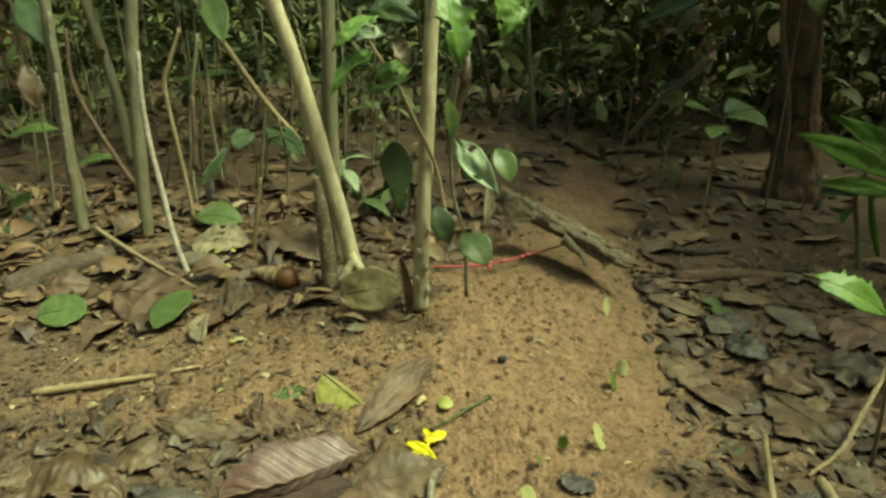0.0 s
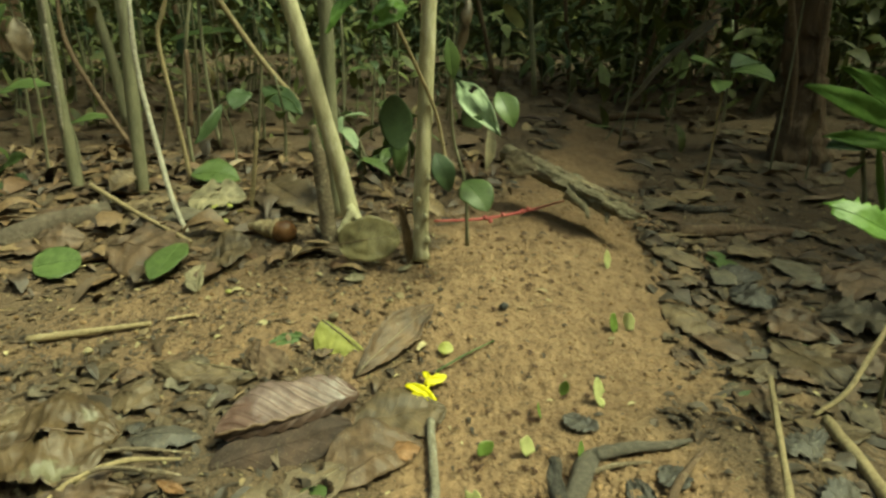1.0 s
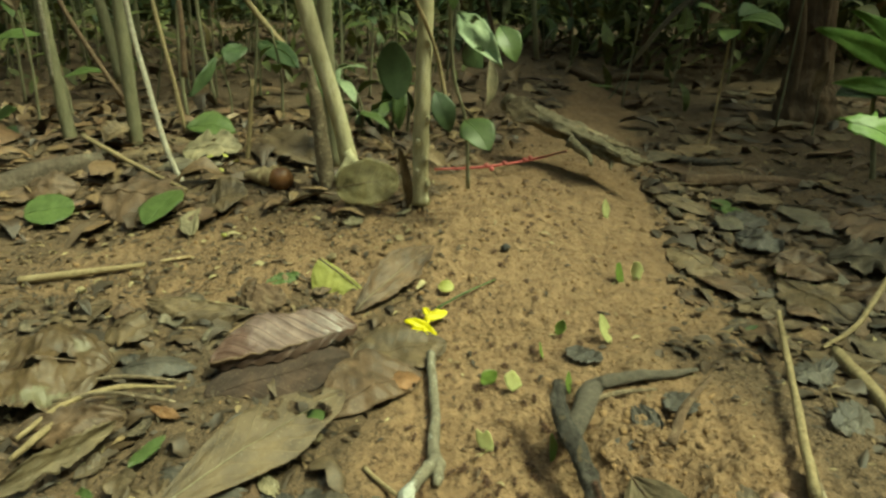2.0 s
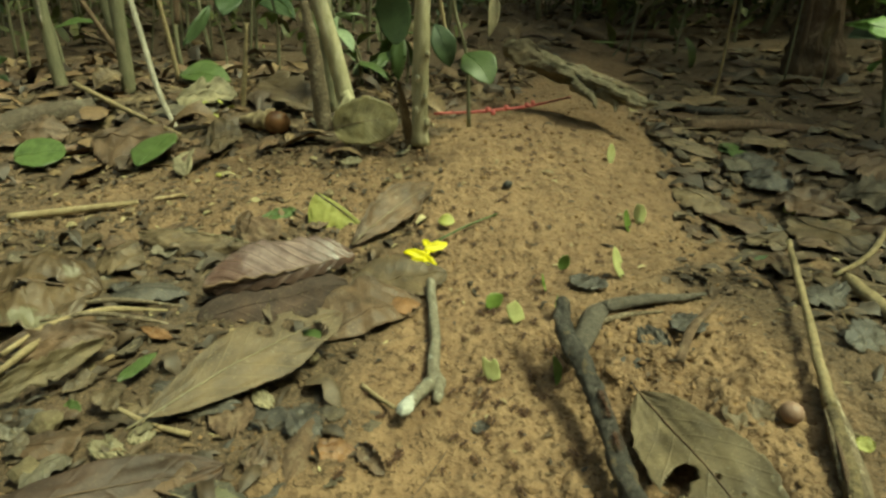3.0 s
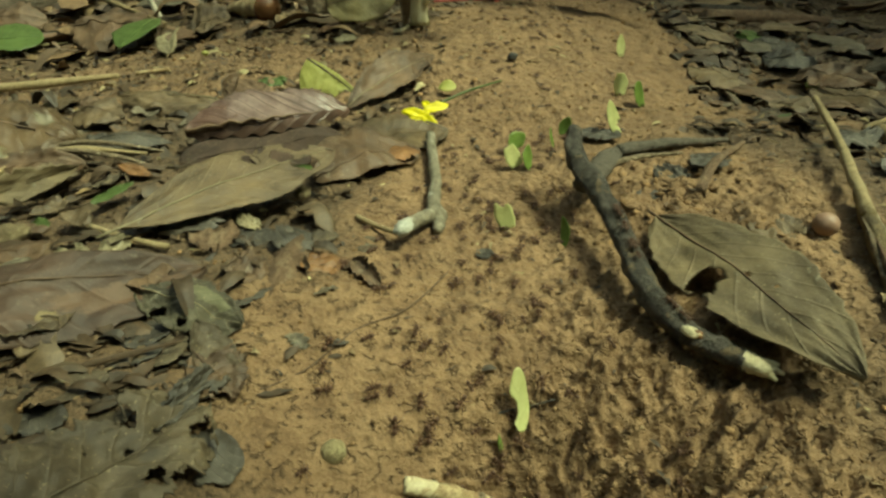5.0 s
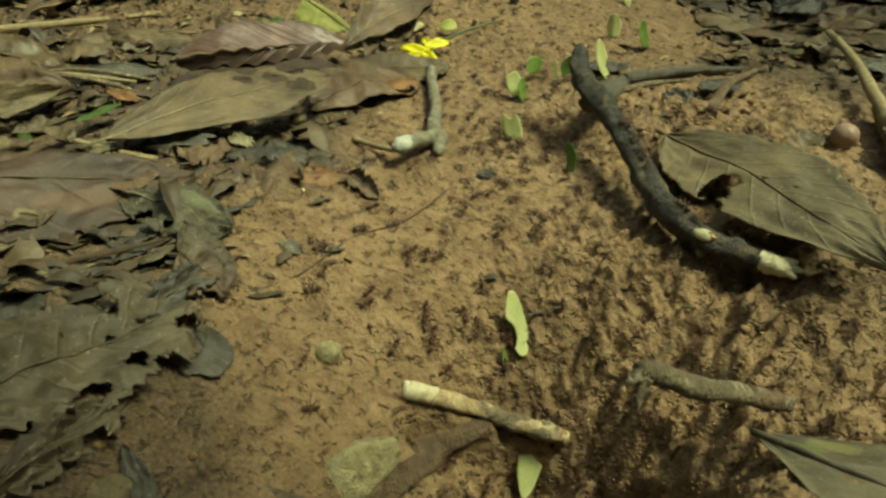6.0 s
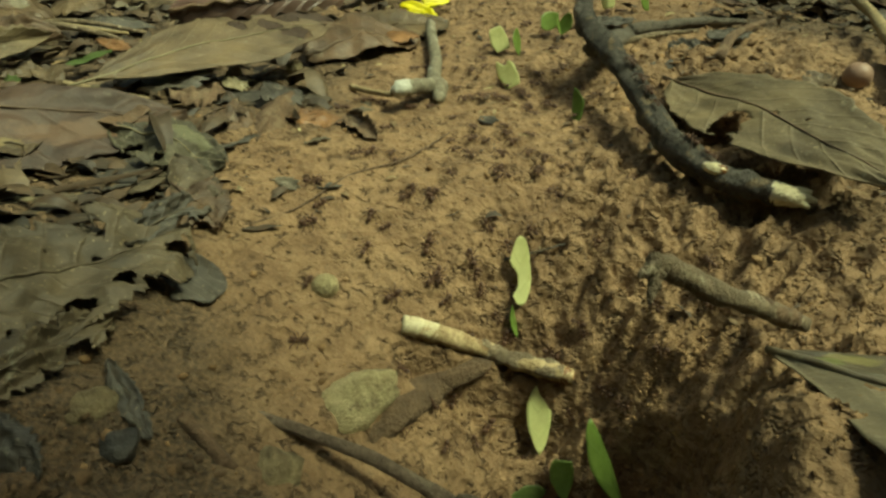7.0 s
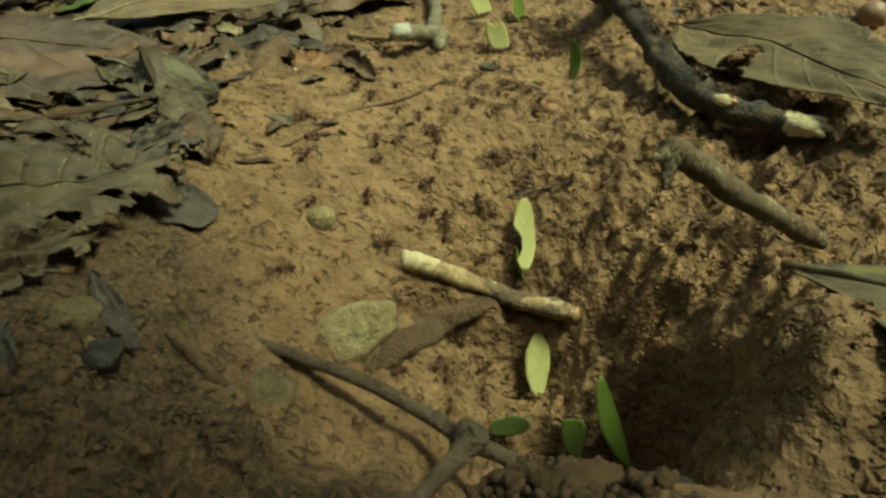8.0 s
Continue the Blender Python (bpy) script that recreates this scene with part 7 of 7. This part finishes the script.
# ---- the ants and their leaf pieces ----
def ant_shape(size):
    """A leafcutter ant, head along +x, its feet on z = 0."""
    ob = thing("leafcutter_ant", pebble_mesh("thorax", ANT, (0.16 * size, 0.07 * size, 0.075 * size), 1, 0.2, 6, 8), (0, 0, 0), "reddish-brown leafcutter ant walking on the clay", "ant", "ants on the trail")
    for v in ob.data.vertices:
        v.co.z += 0.2 * size
    part("head", pebble_mesh("head", ANT, (0.13 * size, 0.135 * size, 0.1 * size), 2, 0.2, 6, 8), ob, "", Matrix.Translation((0.26 * size, 0, 0.21 * size)))
    part("abdomen", pebble_mesh("abdomen", ANT, (0.17 * size, 0.12 * size, 0.12 * size), 3, 0.1, 6, 8), ob, "", Matrix.Translation((-0.32 * size, 0, 0.2 * size)))
    for side in (-1, 1):
        for k, (x, reach) in enumerate(((0.1, 0.32), (0.0, 0.05), (-0.1, -0.38))):
            pts = [(x * size, side * 0.05 * size, 0.19 * size), ((x + reach * 0.45) * size, side * 0.27 * size, 0.32 * size), ((x + reach) * size, side * 0.46 * size, 0.0)]
            v, f = tube(pts, [0.03 * size, 0.026 * size, 0.014 * size], 4, 2, 0.0)
            part("leg", mesh_of("leg", v, f, ANT), ob)
        v, f = tube([(0.34 * size, side * 0.06 * size, 0.25 * size), (0.45 * size, side * 0.16 * size, 0.33 * size), (0.6 * size, side * 0.2 * size, 0.26 * size)], [0.014 * size, 0.012 * size, 0.008 * size], 4, 2, 0.0)
        part("antenna", mesh_of("antenna", v, f, ANT), ob)
    return ob


ANTS = [ant_shape(s) for s in (0.0125, 0.0145, 0.0105)]
ANTS += [copy_thing(ANTS[k % 3], Matrix.Identity(4)) for k in range(237)]


def next_ant():
    return ANTS.pop()


def footing(x, y, heading):
    """A pose on the ground that faces heading (radians) and follows the slope."""
    e = 0.006
    up = Vector((float(lie(x - e, y) - lie(x + e, y)) / (2 * e), float(lie(x, y - e) - lie(x, y + e)) / (2 * e), 1)).normalized()
    ahead = Vector((math.cos(heading), math.sin(heading), 0))
    side = up.cross(ahead).normalized()
    m = Matrix((side.cross(up), side, up)).transposed().to_4x4()
    m.translation = on(x, y, 0.0004)
    return m


def standing(x, y, z, yaw, lean, roll):
    """The pose of an upright leaf piece: its length along z, its face turned by yaw and leaning by lean, turned in its plane by roll."""
    return pose(x, y, z, 0, 0, yaw) @ pose(0, 0, 0, lean, 0, 0) @ pose(0, 0, 0, 0, roll, 0) @ pose(0, 0, 0, 0, -90, -90)


def load(k, rows, tall, wide, yaw, lean, roll, material, shape):
    """A leaf piece with its places by time, height, width, turn and shape, borne by an ant that walks just under it."""
    me = blade_mesh("leaf_piece", material, tall, wide, **{"pleat": 0.0, "nu": 14, "nv": 8, "jag": 0.08, "arch": 0.0015, "thick": 0.0004, **shape})
    for v in me.vertices:
        v.co.x -= tall / 2
    piece = thing("leaf_piece", me, (0, 0, 0), "dark green cut leaf piece borne by an ant" if material in (CUTDARK, GREEN) else "pale green cut leaf piece held upright by an ant", "leaf piece", "leaf pieces on the trail")
    walk(piece, [(t, standing(x, y, z, yaw + 7 * math.sin(1.7 * t + k), lean, roll + 5 * math.sin(2.3 * t + 2 * k))) for t, x, y, z in rows])
    bearer = next_ant()
    way = math.atan2(rows[-1][2] - rows[0][2], rows[-1][1] - rows[0][1])
    walk(bearer, [(t, footing(x - 0.004 * math.cos(way), y - 0.004 * math.sin(way) - 0.004, way + 0.2 * math.sin(2 * t + k))) for t, x, y, z in rows])


def carried_leaves():
    load(0, [(0, 0.364, 1.231, 0.089), (0.5, 0.362, 1.233, 0.089), (1, 0.359, 1.226, 0.088), (2.5, 0.338, 1.195, 0.086), (3, 0.339, 1.186, 0.084), (3.5, 0.331, 1.160, 0.080), (5.5, 0.318, 1.105, 0.071), (8, 0.304, 1.047, 0.063)], 0.0450, 0.0170, 15, -18, 3, CUT, dict(full=0.75, seed=1))
    load(1, [(0, 0.342, 1.020, 0.050), (0.6, 0.331, 0.995, 0.050), (1, 0.343, 1.001, 0.048), (2.5, 0.339, 0.951, 0.043), (3, 0.325, 0.934, 0.045), (3.5, 0.313, 0.926, 0.046), (4.2, 0.281, 0.891, 0.047), (5.5, 0.255, 0.902, 0.051), (6.5, 0.222, 0.835, 0.046), (8, 0.196, 0.781, 0.042)], 0.0375, 0.0200, -30, -18, -8, CUT, dict(full=0.4, cut=(0.08, 0.94), seed=2, fold=0.3))
    load(2, [(0, 0.313, 0.974, 0.049), (1, 0.314, 0.991, 0.050), (2.5, 0.303, 0.928, 0.045), (3, 0.298, 0.904, 0.044), (3.5, 0.290, 0.882, 0.044), (5.5, 0.281, 0.855, 0.043), (6.5, 0.266, 0.822, 0.043), (8, 0.244, 0.772, 0.041)], 0.0425, 0.0255, 50, -18, 5, CUTDARK, dict(full=0.45, cut=(0.08, 0.95), seed=3))
    load(3, [(0, 0.246, 0.807, 0.045), (0.3, 0.224, 0.764, 0.043), (1, 0.233, 0.771, 0.044), (2.5, 0.234, 0.753, 0.044), (3, 0.240, 0.745, 0.043), (3.5, 0.228, 0.741, 0.043), (4.2, 0.221, 0.729, 0.042), (5.5, 0.201, 0.731, 0.041), (6, 0.186, 0.703, 0.037), (6.5, 0.183, 0.714, 0.038), (7, 0.169, 0.742, 0.039), (8, 0.142, 0.796, 0.042)], 0.0490, 0.0200, 35, -18, -12, CUT, dict(full=0.60, seed=4, holes=((0.3, 0.22, 0.16),)))
    load(4, [(0, 0.187, 0.803, 0.038), (1, 0.184, 0.792, 0.038), (2.5, 0.169, 0.775, 0.035), (3, 0.169, 0.766, 0.034), (3.5, 0.159, 0.748, 0.032), (5.5, 0.151, 0.732, 0.030), (6, 0.146, 0.712, 0.028), (6.5, 0.141, 0.709, 0.027), (7, 0.138, 0.701, 0.026), (8, 0.134, 0.685, 0.024)], 0.0250, 0.0170, -40, -18, 10, CUTDARK, dict(full=0.68, seed=5))
    load(5, [(0, 0.145, 0.771, 0.033), (0.3, 0.143, 0.760, 0.032), (8, 0.131, 0.701, 0.026)], 0.0250, 0.0075, 60, -18, 10, CUTDARK, dict(full=0.68, seed=6))
    load(6, [(0, 0.120, 0.700, 0.025), (0.6, 0.114, 0.683, 0.023), (1, 0.114, 0.675, 0.022), (1.2, 0.108, 0.677, 0.022), (2.5, 0.090, 0.657, 0.018), (3, 0.090, 0.654, 0.017), (3.5, 0.088, 0.651, 0.017), (4.2, 0.085, 0.648, 0.016), (5.5, 0.079, 0.663, 0.018), (6, 0.080, 0.663, 0.018), (6.5, 0.072, 0.679, 0.019), (7, 0.060, 0.662, 0.016), (8, 0.036, 0.627, 0.011)], 0.0325, 0.0234, 20, -18, -20, CUT, dict(full=0.35, cut=(0.12, 0.93), half=(-1.0, 0.75), seed=7))
    load(7, [(0, 0.029, 0.614, 0.009), (1.2, 0.039, 0.588, 0.004), (2.5, 0.049, 0.561, 0.001), (3, 0.051, 0.555, -0.000), (3.5, 0.056, 0.542, -0.001), (4.2, 0.053, 0.529, -0.003), (5.5, 0.062, 0.536, -0.002), (6, 0.064, 0.556, 0.001), (6.5, 0.061, 0.561, 0.002), (7, 0.059, 0.562, 0.001), (7.5, 0.051, 0.545, -0.001), (8, 0.044, 0.527, -0.003)], 0.0325, 0.0213, -15, -18, -25, CUT, dict(full=0.35, cut=(0.1, 0.97), half=(-0.8, 1.0), seed=8, holes=((0.95, 0.1, 0.15),)))
    load(8, [(0, 0.123, 0.562, 0.006), (2.5, 0.122, 0.553, 0.003), (3, 0.122, 0.551, 0.002), (3.5, 0.121, 0.554, 0.003), (5.5, 0.109, 0.487, -0.008), (6, 0.109, 0.486, -0.008), (6.5, 0.112, 0.489, -0.007), (7, 0.110, 0.481, -0.008), (8, 0.101, 0.462, -0.010)], 0.0325, 0.0170, -50, -18, -18, CUTDARK, dict(full=0.60, seed=9, half=(-0.3, 1.0)))
    load(9, [(0, 0.204, 0.657, 0.031), (3, 0.144, 0.656, 0.022), (3.5, 0.133, 0.656, 0.021), (4.2, 0.106, 0.647, 0.016), (5.5, 0.095, 0.661, 0.017), (6, 0.087, 0.651, 0.014), (6.5, 0.079, 0.663, 0.016), (7, 0.079, 0.653, 0.015), (8, 0.074, 0.610, 0.008)], 0.0300, 0.0191, 55, -18, 20, CUTDARK, dict(full=0.60, seed=10))
    load(10, [(0, 0.056, 0.677, 0.016), (5.5, 0.099, 0.719, 0.024), (6, 0.109, 0.728, 0.026), (6.5, 0.115, 0.724, 0.026), (7, 0.123, 0.721, 0.026), (8, 0.137, 0.714, 0.028)], 0.0275, 0.0213, 25, -18, 60, CUTDARK, dict(full=0.60, seed=11))
    load(11, [(0, 0.005, 0.378, -0.009), (4.2, 0.041, 0.330, -0.039), (5.3, 0.053, 0.315, -0.054), (5.5, 0.047, 0.314, -0.056), (6, 0.047, 0.311, -0.060), (6.5, 0.044, 0.309, -0.061), (7, 0.047, 0.306, -0.065), (7.5, 0.047, 0.301, -0.072), (8, 0.047, 0.295, -0.078)], 0.0450, 0.0150, 20, -32, 6, CUT, dict(full=0.42, seed=12, holes=((0.35, -0.345, 0.31),), nu=26, nv=16))
    load(12, [(0, 0.022, 0.368, -0.021), (4.2, 0.036, 0.315, -0.063), (5.5, 0.040, 0.298, -0.084), (6, 0.040, 0.299, -0.083), (6.5, 0.042, 0.294, -0.088), (7, 0.043, 0.290, -0.094), (7.5, 0.044, 0.289, -0.095), (8, 0.045, 0.288, -0.096)], 0.0225, 0.0064, 60, -18, 4, CUTDARK, dict(full=0.75, seed=13))
    load(13, [(0, 0.048, 0.292, -0.082), (5.5, 0.053, 0.265, -0.133), (6, 0.054, 0.262, -0.142), (6.5, 0.053, 0.260, -0.145), (7, 0.058, 0.257, -0.148), (7.5, 0.056, 0.256, -0.149), (8, 0.055, 0.255, -0.151)], 0.0450, 0.0165, 5, -32, 8, CUT, dict(full=0.6, bend=1.2, cut=(0.0, 0.98), seed=14))
    load(14, [(0, 0.094, 0.168, -0.215), (5.5, 0.093, 0.19, -0.19), (6.5, 0.089, 0.222, -0.137), (7, 0.091, 0.216, -0.141), (7.5, 0.092, 0.211, -0.146), (8, 0.092, 0.206, -0.149)], 0.0560, 0.0165, 40, -32, 2, CUTDARK, dict(full=0.65, seed=15, fold=0.4))
    load(15, [(0, 0.096, 0.222, -0.127), (6.5, 0.073, 0.225, -0.160), (7, 0.071, 0.225, -0.166), (7.5, 0.073, 0.223, -0.171), (8, 0.075, 0.219, -0.176)], 0.0280, 0.0190, -25, -32, -12, CUTDARK, dict(full=0.5, bend=1.5, cut=(0.05, 0.9), half=(-1.0, 0.6), seed=16))
    load(16, [(0, 0.105, 0.241, -0.095), (7, 0.048, 0.223, -0.180), (7.5, 0.041, 0.221, -0.172), (8, 0.034, 0.216, -0.163)], 0.0250, 0.0130, 10, -18, 82, GREEN, dict(full=0.45, seed=17))


def empty_ants():
    """Ants without loads, some outbound and some homebound along the trail."""
    dice = random.Random(21)
    for k in range(212):
        y = 0.24 + 0.55 * dice.random() ** 1.4 if k < 158 else dice.uniform(0.8, 1.35)
        wide = np.interp(y, [0.24, 0.35, 0.6, 1.2], [0.075, 0.08, 0.075, 0.1])
        off = max(-1.6, min(1.6, dice.gauss(0, 0.8)))
        out = dice.choice((-1, 1))
        speed = dice.choice((0.0, 0.002, 0.008, 0.014))
        swing = dice.uniform(0, 6)
        rows = []
        for t in (0, 1.6, 3.2, 4.8, 6.4, 8):
            yy = y + out * speed * (t - 4)
            xx = 0.035 + 0.17 * max(yy - 0.45, 0) + wide * off + 0.006 * math.sin(0.7 * t + swing)
            rows.append((t, footing(xx, yy, out * math.pi / 2 + 0.7 * math.sin(0.9 * t + swing) + 0.5 * off)))
        walk(next_ant(), rows)


def branch_ants():
    """Ants that walk along the dark branch."""
    line = glide([(0.137, 0.545, 0.052), (0.149, 0.471, 0.0315), (0.152, 0.425, 0.0195), (0.157, 0.380, 0.0075), (0.175, 0.344, -0.0045), (0.191, 0.326, -0.0065)], 8)
    dice = random.Random(8)
    for k in range(9):
        at, pace = dice.uniform(6, len(line) - 8), dice.choice((-0.25, -0.1, 0.1, 0.3))
        rows = []
        for t in (0, 2, 4, 6, 8):
            u = min(max(at + pace * (t - 4), 1), len(line) - 3)
            i = int(u)
            p = line[i].lerp(line[i + 1], u - i)
            ahead = (line[i + 2] - line[i - 1]).normalized() * (1 if pace > 0 else -1)
            side = Vector((0, 0, 1)).cross(ahead).normalized()
            m = Matrix((ahead, side, ahead.cross(side))).transposed().to_4x4()
            m.translation = p
            rows.append((t, m))
        walk(next_ant(), rows)


def motions():
    carried_leaves()
    empty_ants()
    branch_ants()


motions()
